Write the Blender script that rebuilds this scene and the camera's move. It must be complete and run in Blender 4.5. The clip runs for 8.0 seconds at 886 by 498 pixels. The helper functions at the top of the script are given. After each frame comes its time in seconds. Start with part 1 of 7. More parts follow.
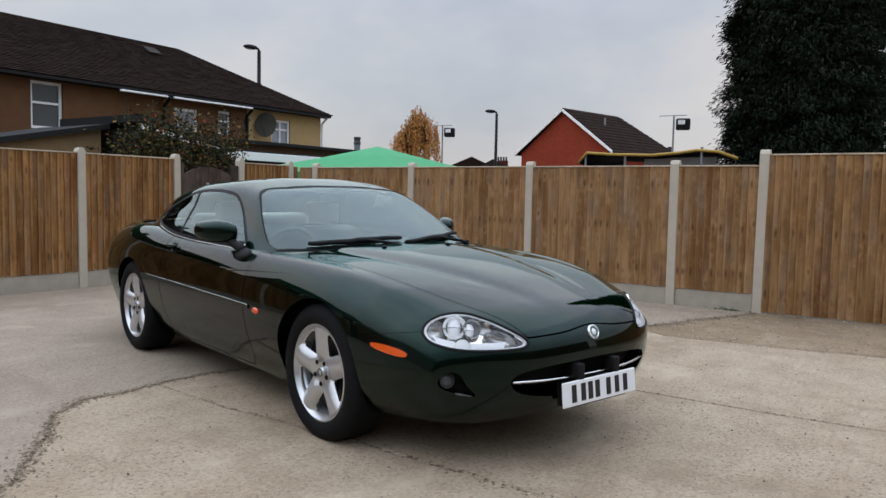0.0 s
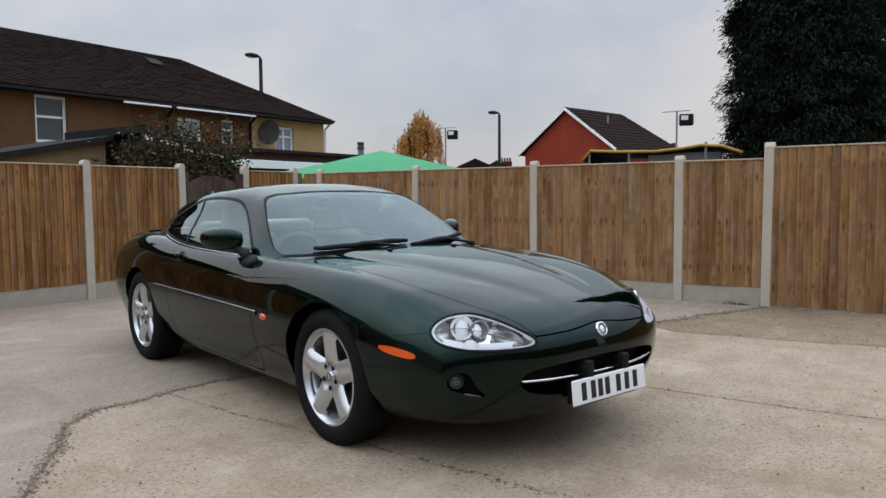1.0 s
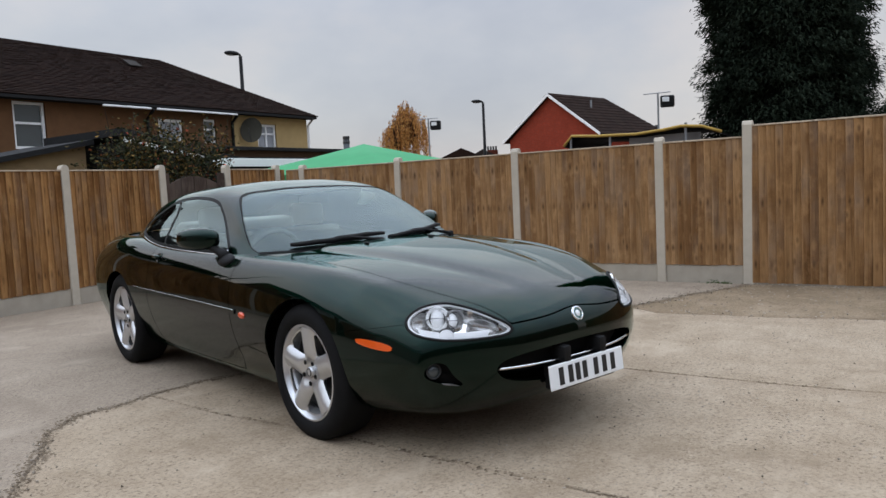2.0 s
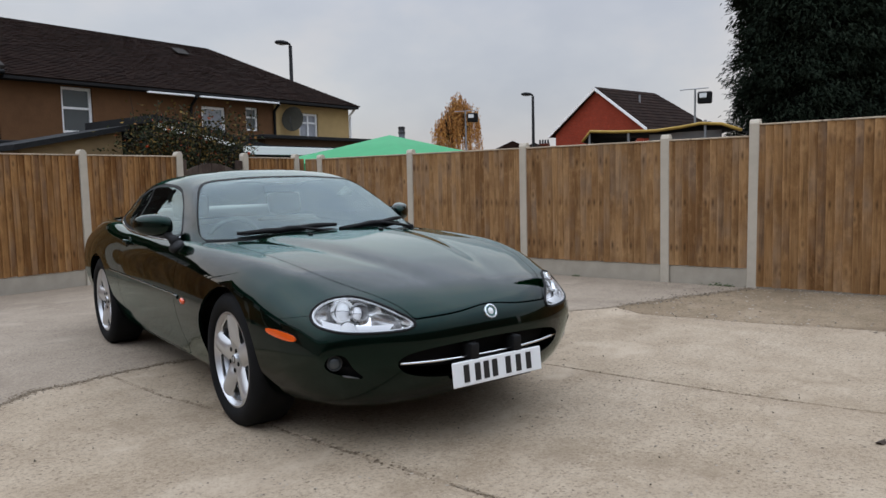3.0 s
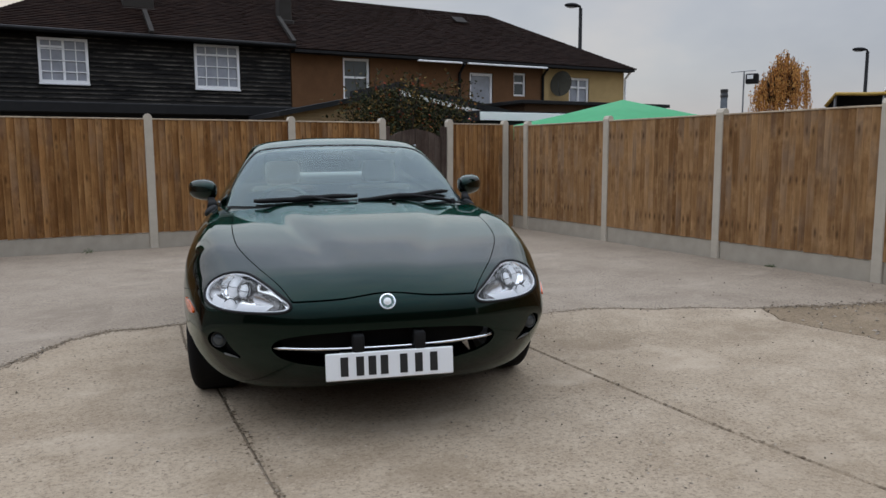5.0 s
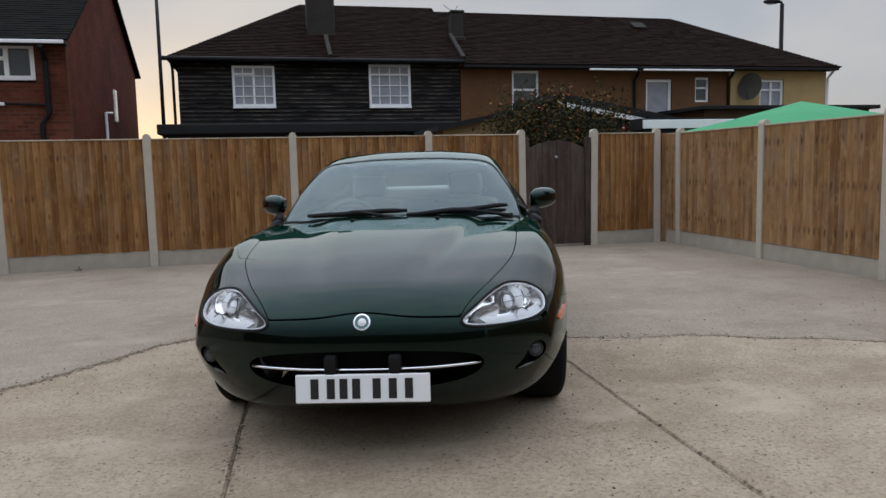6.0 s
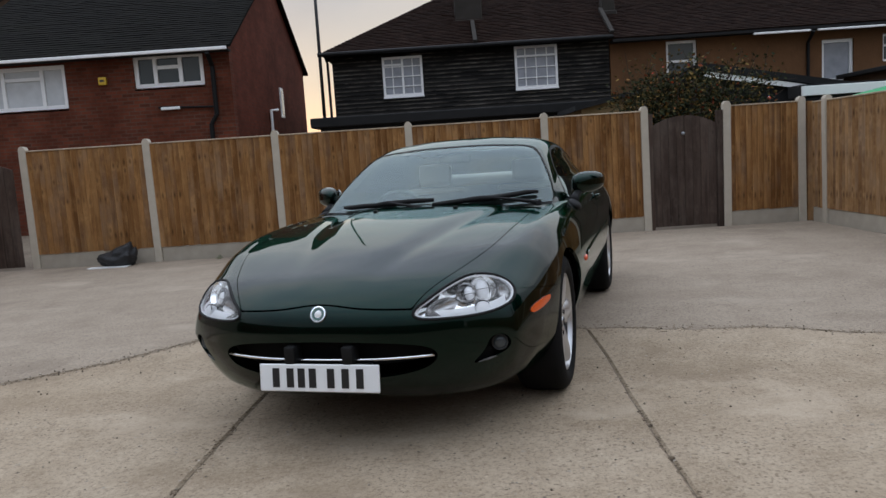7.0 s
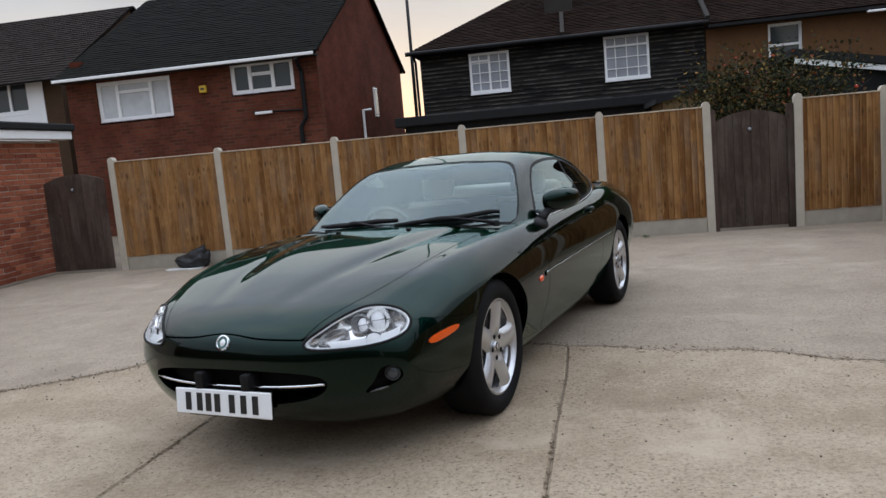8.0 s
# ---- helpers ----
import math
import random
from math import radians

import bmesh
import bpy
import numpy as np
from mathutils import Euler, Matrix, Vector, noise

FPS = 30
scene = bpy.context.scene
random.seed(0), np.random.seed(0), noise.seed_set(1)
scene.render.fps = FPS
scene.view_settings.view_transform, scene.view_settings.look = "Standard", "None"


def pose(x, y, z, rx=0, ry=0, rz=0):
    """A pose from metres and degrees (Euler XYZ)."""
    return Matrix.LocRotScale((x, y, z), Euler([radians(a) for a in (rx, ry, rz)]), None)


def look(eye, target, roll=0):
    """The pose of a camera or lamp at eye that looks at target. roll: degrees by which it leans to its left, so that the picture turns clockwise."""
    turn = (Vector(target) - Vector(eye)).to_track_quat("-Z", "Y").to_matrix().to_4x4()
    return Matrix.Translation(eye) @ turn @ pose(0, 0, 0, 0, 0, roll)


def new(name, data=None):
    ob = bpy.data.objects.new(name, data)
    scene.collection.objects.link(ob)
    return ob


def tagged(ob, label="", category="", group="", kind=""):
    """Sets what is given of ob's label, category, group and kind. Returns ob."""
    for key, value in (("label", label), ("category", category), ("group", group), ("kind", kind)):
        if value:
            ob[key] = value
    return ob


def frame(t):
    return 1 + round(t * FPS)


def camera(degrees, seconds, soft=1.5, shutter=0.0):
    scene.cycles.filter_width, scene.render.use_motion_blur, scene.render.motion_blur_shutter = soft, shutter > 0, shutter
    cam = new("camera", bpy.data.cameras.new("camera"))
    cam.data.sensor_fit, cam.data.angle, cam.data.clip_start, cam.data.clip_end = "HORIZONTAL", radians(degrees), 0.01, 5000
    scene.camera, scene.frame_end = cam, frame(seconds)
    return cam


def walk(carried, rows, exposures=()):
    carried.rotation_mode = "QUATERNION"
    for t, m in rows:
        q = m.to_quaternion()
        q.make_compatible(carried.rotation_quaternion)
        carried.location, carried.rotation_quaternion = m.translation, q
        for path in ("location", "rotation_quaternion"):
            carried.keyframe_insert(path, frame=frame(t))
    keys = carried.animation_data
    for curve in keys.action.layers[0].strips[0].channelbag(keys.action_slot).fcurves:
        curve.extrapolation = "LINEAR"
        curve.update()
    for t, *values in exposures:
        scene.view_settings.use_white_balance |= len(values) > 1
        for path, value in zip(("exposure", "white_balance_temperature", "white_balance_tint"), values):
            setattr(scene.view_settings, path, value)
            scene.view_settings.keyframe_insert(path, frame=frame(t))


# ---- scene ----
cam = camera(60.8, 8.0)
PATH = [
    (0, (-3.702, -3.542, 1.192), (-2.046, -2.43, 1.051), 1.2),
    (0.5, (-3.703, -3.541, 1.189), (-2.052, -2.42, 1.063), 1.2),
    (1, (-3.698, -3.543, 1.184), (-2.051, -2.417, 1.05), -0.4),
    (1.5, (-3.695, -3.551, 1.185), (-2.046, -2.428, 1.047), -1.2),
    (2, (-3.659, -3.611, 1.182), (-2, -2.506, 1.023), -2.7),
    (2.2, (-3.624, -3.687, 1.181), (-1.963, -2.584, 1.014), -5),
    (3.3, (-3.089, -4.285, 1.171), (-1.541, -3.031, 0.99), -0.6),
    (3.5, (-2.94, -4.373, 1.188), (-1.402, -3.107, 1.006), -2.3),
    (4, (-2.557, -4.652, 1.189), (-1.133, -3.264, 0.975), -4.7),
    (4.5, (-2.155, -4.815, 1.167), (-0.954, -3.228, 0.971), -0.2),
    (4.7, (-1.985, -4.891, 1.2), (-0.899, -3.229, 0.965), 0.3),
    (5.8, (-1.007, -5.074, 1.148), (-0.427, -3.172, 0.933), -1.5),
    (6, (-0.835, -5.086, 1.178), (-0.379, -3.15, 0.962), -1.3),
    (6.5, (-0.386, -5.179, 1.188), (-0.216, -3.2, 0.959), -3.2),
    (7, (0.063, -5.175, 1.181), (0.038, -3.19, 0.938), -3.7),
    (7.5, (0.528, -5.118, 1.227), (0.345, -3.145, 0.956), -5.2),
    (8, (1.015, -5.134, 1.296), (0.664, -3.181, 1.049), -5),
]
walk(cam, [(t, look(eye, target, roll)) for t, eye, target, roll in PATH],
     [(0, 0.06), (2.2, 0.06), (3.5, 0.0), (4.5, -0.10), (6, -0.24), (7, -0.26), (7.5, -0.22), (8, -0.03)])


# ---- light ----
world = bpy.data.worlds.new("overcast_sky")
scene.world = world
world.use_nodes = True
wn, wl = world.node_tree.nodes, world.node_tree.links
wn.clear()
w_out = wn.new("ShaderNodeOutputWorld")
w_add = wn.new("ShaderNodeAddShader")
w_sky_bg = wn.new("ShaderNodeBackground")
w_cloud_bg = wn.new("ShaderNodeBackground")
w_sky = wn.new("ShaderNodeTexSky")
w_sky.sky_type = "NISHITA"
w_sky.sun_disc = False
w_sky.sun_elevation = radians(2.5)
w_sky.sun_rotation = radians(-18)
w_sky.air_density, w_sky.dust_density, w_sky.ozone_density = 1.0, 0.2, 1.0
w_sky_bg.inputs["Strength"].default_value = 0.05
w_coord = wn.new("ShaderNodeTexCoord")
w_sep = wn.new("ShaderNodeSeparateXYZ")
wl.new(w_coord.outputs["Generated"], w_sep.inputs[0])
# soft stratus: long low-contrast streaks
w_map = wn.new("ShaderNodeMapping")
w_map.inputs["Scale"].default_value = (1.3, 1.3, 2.4)
wl.new(w_coord.outputs["Generated"], w_map.inputs[0])
w_noise = wn.new("ShaderNodeTexNoise")
w_noise.inputs["Scale"].default_value = 2.7
w_noise.inputs["Detail"].default_value = 5
w_noise.inputs["Roughness"].default_value = 0.5
wl.new(w_map.outputs[0], w_noise.inputs["Vector"])
w_tint = wn.new("ShaderNodeValToRGB")
w_tint.color_ramp.elements[0].position, w_tint.color_ramp.elements[0].color = 0.34, (0.425, 0.455, 0.555, 1)
w_tint.color_ramp.elements[1].position, w_tint.color_ramp.elements[1].color = 0.66, (0.610, 0.595, 0.640, 1)
w_tint.color_ramp.elements.new(0.5).color = (0.505, 0.528, 0.612, 1)
wl.new(w_noise.outputs["Fac"], w_tint.inputs[0])
# brighter towards the zenith, as an overcast sky is
w_zen = wn.new("ShaderNodeMapRange")
w_zen.interpolation_type = "SMOOTHSTEP"
w_zen.inputs["From Min"].default_value, w_zen.inputs["From Max"].default_value = 0.18, 0.85
w_zen.inputs["To Min"].default_value, w_zen.inputs["To Max"].default_value = 1.18, 3.9
wl.new(w_sep.outputs["Z"], w_zen.inputs["Value"])
w_mul = wn.new("ShaderNodeVectorMath")
w_mul.operation = "SCALE"
wl.new(w_tint.outputs[0], w_mul.inputs[0])
wl.new(w_zen.outputs[0], w_mul.inputs["Scale"])
# a warm glow low in the sky where the sun has set
w_dot = wn.new("ShaderNodeVectorMath")
w_dot.operation = "DOT_PRODUCT"
w_dot.inputs[1].default_value = Vector((-0.22, 0.97, 0.0)).normalized()
wl.new(w_coord.outputs["Generated"], w_dot.inputs[0])
w_az = wn.new("ShaderNodeMapRange")
w_az.inputs["From Min"].default_value, w_az.inputs["From Max"].default_value = 0.72, 1.0
wl.new(w_dot.outputs["Value"], w_az.inputs["Value"])
w_low = wn.new("ShaderNodeMapRange")
w_low.inputs["From Min"].default_value, w_low.inputs["From Max"].default_value = 0.26, 0.02
wl.new(w_sep.outputs["Z"], w_low.inputs["Value"])
w_g = wn.new("ShaderNodeMath")
w_g.operation = "MULTIPLY"
wl.new(w_az.outputs[0], w_g.inputs[0])
wl.new(w_low.outputs[0], w_g.inputs[1])
w_glow = wn.new("ShaderNodeVectorMath")
w_glow.operation = "SCALE"
w_glow.inputs[0].default_value = (0.56, 0.33, 0.06)
wl.new(w_g.outputs[0], w_glow.inputs["Scale"])
w_sum = wn.new("ShaderNodeVectorMath")
w_sum.operation = "ADD"
# bluer light from the thinner cloud overhead
w_blue = wn.new("ShaderNodeMix")
w_blue.data_type, w_blue.blend_type = "RGBA", "MULTIPLY"
w_blue.inputs[7].default_value = (0.92, 1.0, 1.07, 1)
w_high = wn.new("ShaderNodeMapRange")
w_high.inputs["From Min"].default_value, w_high.inputs["From Max"].default_value = 0.22, 0.55
wl.new(w_sep.outputs["Z"], w_high.inputs["Value"])
wl.new(w_high.outputs[0], w_blue.inputs[0])
wl.new(w_mul.outputs[0], w_blue.inputs[6])
wl.new(w_blue.outputs[2], w_sum.inputs[0])
wl.new(w_glow.outputs[0], w_sum.inputs[1])
wl.new(w_sum.outputs[0], w_cloud_bg.inputs["Color"])
w_cloud_bg.inputs["Strength"].default_value = 0.755
wl.new(w_sky.outputs[0], w_sky_bg.inputs["Color"])
wl.new(w_sky_bg.outputs[0], w_add.inputs[0])
wl.new(w_cloud_bg.outputs[0], w_add.inputs[1])
wl.new(w_add.outputs[0], w_out.inputs[0])

sun_data = bpy.data.lights.new("sun", "SUN")
sun_data.energy = 1.05
sun_data.angle = radians(130)
sun_data.color = (0.96, 0.97, 0.97)
sun = new("sun", sun_data)
sun.matrix_world = look((0, 0, 30), (1.5, -15, 0))

# ---- materials ----
def node_material(name):
    m = bpy.data.materials.new(name)
    m.use_nodes = True
    n, l = m.node_tree.nodes, m.node_tree.links
    return m, n, l, n["Principled BSDF"]


def mixed(n, l, fac, a, b, blend="MIX"):
    """A colour mix node; each of fac, a, b is a value or an output socket."""
    mx = n.new("ShaderNodeMix")
    mx.data_type, mx.blend_type = "RGBA", blend
    for sock, val in ((mx.inputs[0], fac), (mx.inputs[6], a), (mx.inputs[7], b)):
        if isinstance(val, bpy.types.NodeSocket):
            l.new(val, sock)
        elif isinstance(val, (int, float)):
            sock.default_value = val
        else:
            sock.default_value = (*val, 1)
    return mx.outputs[2]


def noise_tex(n, l, scale, detail=4, rough=0.55, stretch=None, vec=None, coord="Object"):
    t = n.new("ShaderNodeTexNoise")
    t.inputs["Scale"].default_value, t.inputs["Detail"].default_value, t.inputs["Roughness"].default_value = scale, detail, rough
    if vec is None:
        vec = n.new("ShaderNodeTexCoord").outputs[coord]
    if stretch:
        mp = n.new("ShaderNodeMapping")
        mp.inputs["Scale"].default_value = stretch
        l.new(vec, mp.inputs[0])
        vec = mp.outputs[0]
    l.new(vec, t.inputs["Vector"])
    return t.outputs["Fac"]


def ramp(n, l, fac, stops):
    r = n.new("ShaderNodeValToRGB")
    e = r.color_ramp.elements
    while len(e) < len(stops):
        e.new(0.5)
    for el, (p, c) in zip(e, stops):
        el.position, el.color = p, (*c, 1) if len(c) == 3 else c
    l.new(fac, r.inputs[0])
    return r.outputs[0]


def bump(n, l, bsdf, height, strength=0.3, dist=0.01):
    b = n.new("ShaderNodeBump")
    b.inputs["Strength"].default_value, b.inputs["Distance"].default_value = strength, dist
    l.new(height, b.inputs["Height"])
    l.new(b.outputs[0], bsdf.inputs["Normal"])


def plain(name, color, rough=0.5, metal=0.0, var=0.12, scale=14, relief=0.08, dist=0.004, coat=0.0, spec=None):
    """A surface of one colour with two scales of wear and a fine relief."""
    m, n, l, b = node_material(name)
    g1, g2 = noise_tex(n, l, scale, 5), noise_tex(n, l, scale * 0.13, 3)
    lo = tuple(c * (1 - var) for c in color)
    hi = tuple(min(1, c * (1 + var)) for c in color)
    c1 = mixed(n, l, g1, lo, hi)
    c2 = mixed(n, l, g2, tuple(1 - var for _ in range(3)), (1, 1, 1))
    l.new(mixed(n, l, 1.0, c1, c2, "MULTIPLY"), b.inputs["Base Color"])
    b.inputs["Roughness"].default_value, b.inputs["Metallic"].default_value = rough, metal
    b.inputs["Coat Weight"].default_value = coat
    b.inputs["Specular IOR Level"].default_value = spec if spec is not None else (0.2 if rough > 0.55 else 0.5)
    if relief:
        bump(n, l, b, noise_tex(n, l, scale * 4, 4), relief, dist)
    return m


def concrete_ground(name, base, dark, pale, seed):
    m, n, l, b = node_material(name)
    tc = n.new("ShaderNodeTexCoord")
    mp = n.new("ShaderNodeMapping")
    mp.inputs["Location"].default_value = (seed * 3.7, seed * 1.9, 0)
    l.new(tc.outputs["Object"], mp.inputs[0])
    v = mp.outputs[0]
    big = noise_tex(n, l, 0.55, 5, 0.6, vec=v)
    mid = noise_tex(n, l, 2.6, 6, 0.65, vec=v)
    fine = noise_tex(n, l, 42, 6, 0.8, vec=v)
    mott = noise_tex(n, l, 9, 5, 0.65, vec=v)
    brush = noise_tex(n, l, 2.2, 6, 0.6, stretch=(1.0, 5.0, 1.0), vec=v)
    vor = n.new("ShaderNodeTexVoronoi")
    vor.inputs["Scale"].default_value = 55
    vor.inputs["Randomness"].default_value = 1.0
    l.new(v, vor.inputs["Vector"])
    spots = ramp(n, l, vor.outputs["Distance"], [(0.10, (1, 1, 1)), (0.22, (0, 0, 0))])
    thin = ramp(n, l, noise_tex(n, l, 3.1, 4, 0.6, vec=v), [(0.48, (0, 0, 0)), (0.62, (1, 1, 1))])
    c = mixed(n, l, ramp(n, l, big, [(0.36, (0, 0, 0)), (0.66, (1, 1, 1))]), base, pale)
    c = mixed(n, l, ramp(n, l, mid, [(0.36, (0.6, 0.6, 0.6)), (0.58, (0, 0, 0))]), c, dark)
    c = mixed(n, l, ramp(n, l, brush, [(0.55, (0, 0, 0)), (0.75, (0.18, 0.18, 0.18))]), c, pale)
    c = mixed(n, l, ramp(n, l, mott, [(0.34, (0.25, 0.25, 0.25)), (0.52, (0, 0, 0))]), c, tuple(x * 0.85 for x in dark))
    c = mixed(n, l, ramp(n, l, mott, [(0.56, (0, 0, 0)), (0.74, (0.18, 0.18, 0.18))]), c, tuple(x * 1.08 for x in pale))
    c = mixed(n, l, ramp(n, l, fine, [(0.34, (0.75, 0.75, 0.75)), (0.52, (0, 0, 0))]), c, tuple(x * 0.55 for x in dark))
    c = mixed(n, l, ramp(n, l, fine, [(0.58, (0, 0, 0)), (0.74, (0.6, 0.6, 0.6))]), c, tuple(x * 1.15 for x in pale))
    stone = n.new("ShaderNodeTexVoronoi")
    stone.inputs["Scale"].default_value = 105
    l.new(v, stone.inputs["Vector"])
    c = mixed(n, l, ramp(n, l, stone.outputs["Distance"], [(0.20, (0.62, 0.62, 0.62)), (0.42, (0, 0, 0))]), c, mixed(n, l, stone.outputs["Color"], tuple(x * 0.42 for x in dark), tuple(min(0.8, x * 1.15) for x in pale)))
    pebble = n.new("ShaderNodeTexVoronoi")
    pebble.inputs["Scale"].default_value = 48
    l.new(v, pebble.inputs["Vector"])
    worn = n.new("ShaderNodeMath")
    worn.operation = "MULTIPLY"
    l.new(ramp(n, l, pebble.outputs["Distance"], [(0.22, (0.7, 0.7, 0.7)), (0.38, (0, 0, 0))]), worn.inputs[0])
    l.new(ramp(n, l, noise_tex(n, l, 1.3, 4, 0.6, vec=v), [(0.40, (0, 0, 0)), (0.56, (1, 1, 1))]), worn.inputs[1])
    c = mixed(n, l, worn.outputs[0], c, mixed(n, l, pebble.outputs["Color"], tuple(x * 0.30 for x in dark), tuple(min(0.8, x * 1.2) for x in pale)))
    grit = n.new("ShaderNodeTexVoronoi")
    grit.inputs["Scale"].default_value = 30
    l.new(v, grit.inputs["Vector"])
    bare = n.new("ShaderNodeMath")
    bare.operation = "MULTIPLY"
    l.new(ramp(n, l, grit.outputs["Distance"], [(0.16, (0.75, 0.75, 0.75)), (0.25, (0, 0, 0))]), bare.inputs[0])
    l.new(ramp(n, l, noise_tex(n, l, 1.7, 5, 0.65, vec=v), [(0.44, (0, 0, 0)), (0.60, (1, 1, 1))]), bare.inputs[1])
    c = mixed(n, l, bare.outputs[0], c, mixed(n, l, grit.outputs["Color"], tuple(x * 0.22 for x in dark), tuple(x * 0.75 for x in dark)))
    mul = n.new("ShaderNodeMath")
    mul.operation = "MULTIPLY"
    l.new(spots, mul.inputs[0])
    l.new(thin, mul.inputs[1])
    half = n.new("ShaderNodeMath")
    half.operation = "MULTIPLY"
    half.inputs[1].default_value = 0.6
    l.new(mul.outputs[0], half.inputs[0])
    c = mixed(n, l, half.outputs[0], c, tuple(x * 0.38 for x in dark))
    c = mixed(n, l, ramp(n, l, noise_tex(n, l, 0.8, 6, 0.62, stretch=(1.0, 1.6, 1.0), vec=v), [(0.56, (0, 0, 0)), (0.66, (0.5, 0.5, 0.5))]), c, tuple(min(0.8, x * 1.05 + 0.02) for x in pale))
    c = mixed(n, l, ramp(n, l, noise_tex(n, l, 1.1, 6, 0.65, vec=v), [(0.34, (0.5, 0.5, 0.5)), (0.44, (0, 0, 0))]), c, tuple(x * 0.8 for x in dark))
    l.new(c, b.inputs["Base Color"])
    b.inputs["Roughness"].default_value = 0.9
    b.inputs["Specular IOR Level"].default_value = 0.25
    add = n.new("ShaderNodeMath")
    add.operation = "ADD"
    l.new(fine, add.inputs[0])
    l.new(mid, add.inputs[1])
    bump(n, l, b, add.outputs[0], 0.55, 0.008)
    return m


def board_wood(name, tones, grey=0.25, nails=()):
    """Sawn softwood boards: grain along z, knots, a tone of its own for each board."""
    m, n, l, b = node_material(name)
    tc, info = n.new("ShaderNodeTexCoord"), n.new("ShaderNodeObjectInfo")
    off = n.new("ShaderNodeVectorMath")
    off.operation = "MULTIPLY_ADD"
    off.inputs[1].default_value = (13.0, 7.0, 31.0)
    l.new(info.outputs["Random"], off.inputs[0])
    l.new(tc.outputs["Object"], off.inputs[2])
    v = off.outputs[0]
    grain = noise_tex(n, l, 9, 6, 0.65, stretch=(9, 9, 0.55), vec=v)
    streak = noise_tex(n, l, 2.2, 4, 0.6, stretch=(6, 6, 0.5), vec=v)
    blot = noise_tex(n, l, 1.4, 4, 0.6, stretch=(1.5, 1.5, 0.9), vec=v)
    c = mixed(n, l, info.outputs["Random"], tones[0], tones[1])
    c = mixed(n, l, ramp(n, l, grain, [(0.35, (0.42, 0.42, 0.42)), (0.60, (0, 0, 0))]), c, tones[2])
    c = mixed(n, l, ramp(n, l, streak, [(0.45, (0, 0, 0)), (0.75, (0.7, 0.7, 0.7))]), c, tones[3])
    c = mixed(n, l, ramp(n, l, blot, [(0.48, (0, 0, 0)), (0.70, (grey * 1.3, grey * 1.3, grey * 1.3))]), c, (0.22, 0.19, 0.16))
    c = mixed(n, l, ramp(n, l, noise_tex(n, l, 5.5, 5, 0.7, stretch=(1.0, 1.0, 0.55), vec=v), [(0.52, (0, 0, 0)), (0.70, (0.5, 0.5, 0.5))]), c, tuple(min(0.8, x * 1.2) for x in tones[3]))
    vor = n.new("ShaderNodeTexVoronoi")
    vor.inputs["Scale"].default_value = 2.1
    mp = n.new("ShaderNodeMapping")
    mp.inputs["Scale"].default_value = (3.2, 3.2, 1.4)
    l.new(v, mp.inputs[0])
    l.new(mp.outputs[0], vor.inputs["Vector"])
    knots = ramp(n, l, vor.outputs["Distance"], [(0.05, (0.62, 0.62, 0.62)), (0.15, (0, 0, 0))])
    halo = ramp(n, l, vor.outputs["Distance"], [(0.08, (0.5, 0.5, 0.5)), (0.26, (0, 0, 0))])
    c = mixed(n, l, halo, c, tuple(min(0.8, x * 1.15) for x in tones[3]))
    c = mixed(n, l, knots, c, tuple(x * 0.35 for x in tones[2]))
    # damp reddish patches, and the light on each board's thick edge put into colour
    damp = noise_tex(n, l, 2.4, 5, 0.65, stretch=(1.0, 1.0, 0.9), vec=v)
    c = mixed(n, l, ramp(n, l, damp, [(0.50, (0, 0, 0)), (0.68, (0.45, 0.45, 0.45))]), c, (tones[2][0] * 0.9, tones[2][1] * 0.8, tones[2][2] * 0.7))
    edge_x = n.new("ShaderNodeSeparateXYZ")
    l.new(tc.outputs["Object"], edge_x.inputs[0])
    lip = n.new("ShaderNodeMapRange")
    lip.inputs["From Min"].default_value, lip.inputs["From Max"].default_value = -0.036, -0.047
    l.new(edge_x.outputs["X"], lip.inputs["Value"])
    lit_edge = n.new("ShaderNodeMath")
    lit_edge.operation = "MULTIPLY"
    l.new(lip.outputs[0], lit_edge.inputs[0])
    l.new(ramp(n, l, streak, [(0.38, (0.1, 0.1, 0.1)), (0.64, (0.42, 0.42, 0.42))]), lit_edge.inputs[1])
    c = mixed(n, l, lit_edge.outputs[0], c, tuple(min(0.8, x * 1.2) for x in tones[3]))
    # long dark rain streaks, and rust round the nails at the rails
    rain = noise_tex(n, l, 1.0, 5, 0.7, stretch=(26, 26, 0.9), vec=v)
    fall = noise_tex(n, l, 0.9, 3, 0.5, stretch=(1, 1, 1.2), vec=v)
    mul = n.new("ShaderNodeMath")
    mul.operation = "MULTIPLY"
    l.new(ramp(n, l, rain, [(0.48, (0, 0, 0)), (0.68, (0.6, 0.6, 0.6))]), mul.inputs[0])
    l.new(ramp(n, l, fall, [(0.42, (0, 0, 0)), (0.62, (1, 1, 1))]), mul.inputs[1])
    c = mixed(n, l, mul.outputs[0], c, tuple(x * 0.5 for x in tones[2]))
    sep = n.new("ShaderNodeSeparateXYZ")
    l.new(tc.outputs["Object"], sep.inputs[0])
    for zn in nails:
        near = n.new("ShaderNodeVectorMath")
        near.operation = "DISTANCE"
        com = n.new("ShaderNodeCombineXYZ")
        sq = n.new("ShaderNodeMath")
        sq.operation = "MULTIPLY_ADD"
        sq.inputs[1].default_value, sq.inputs[2].default_value = 0.28, -0.28 * zn
        l.new(sep.outputs["Z"], sq.inputs[0])
        l.new(sep.outputs["X"], com.inputs["X"])
        l.new(sq.outputs[0], com.inputs["Z"])
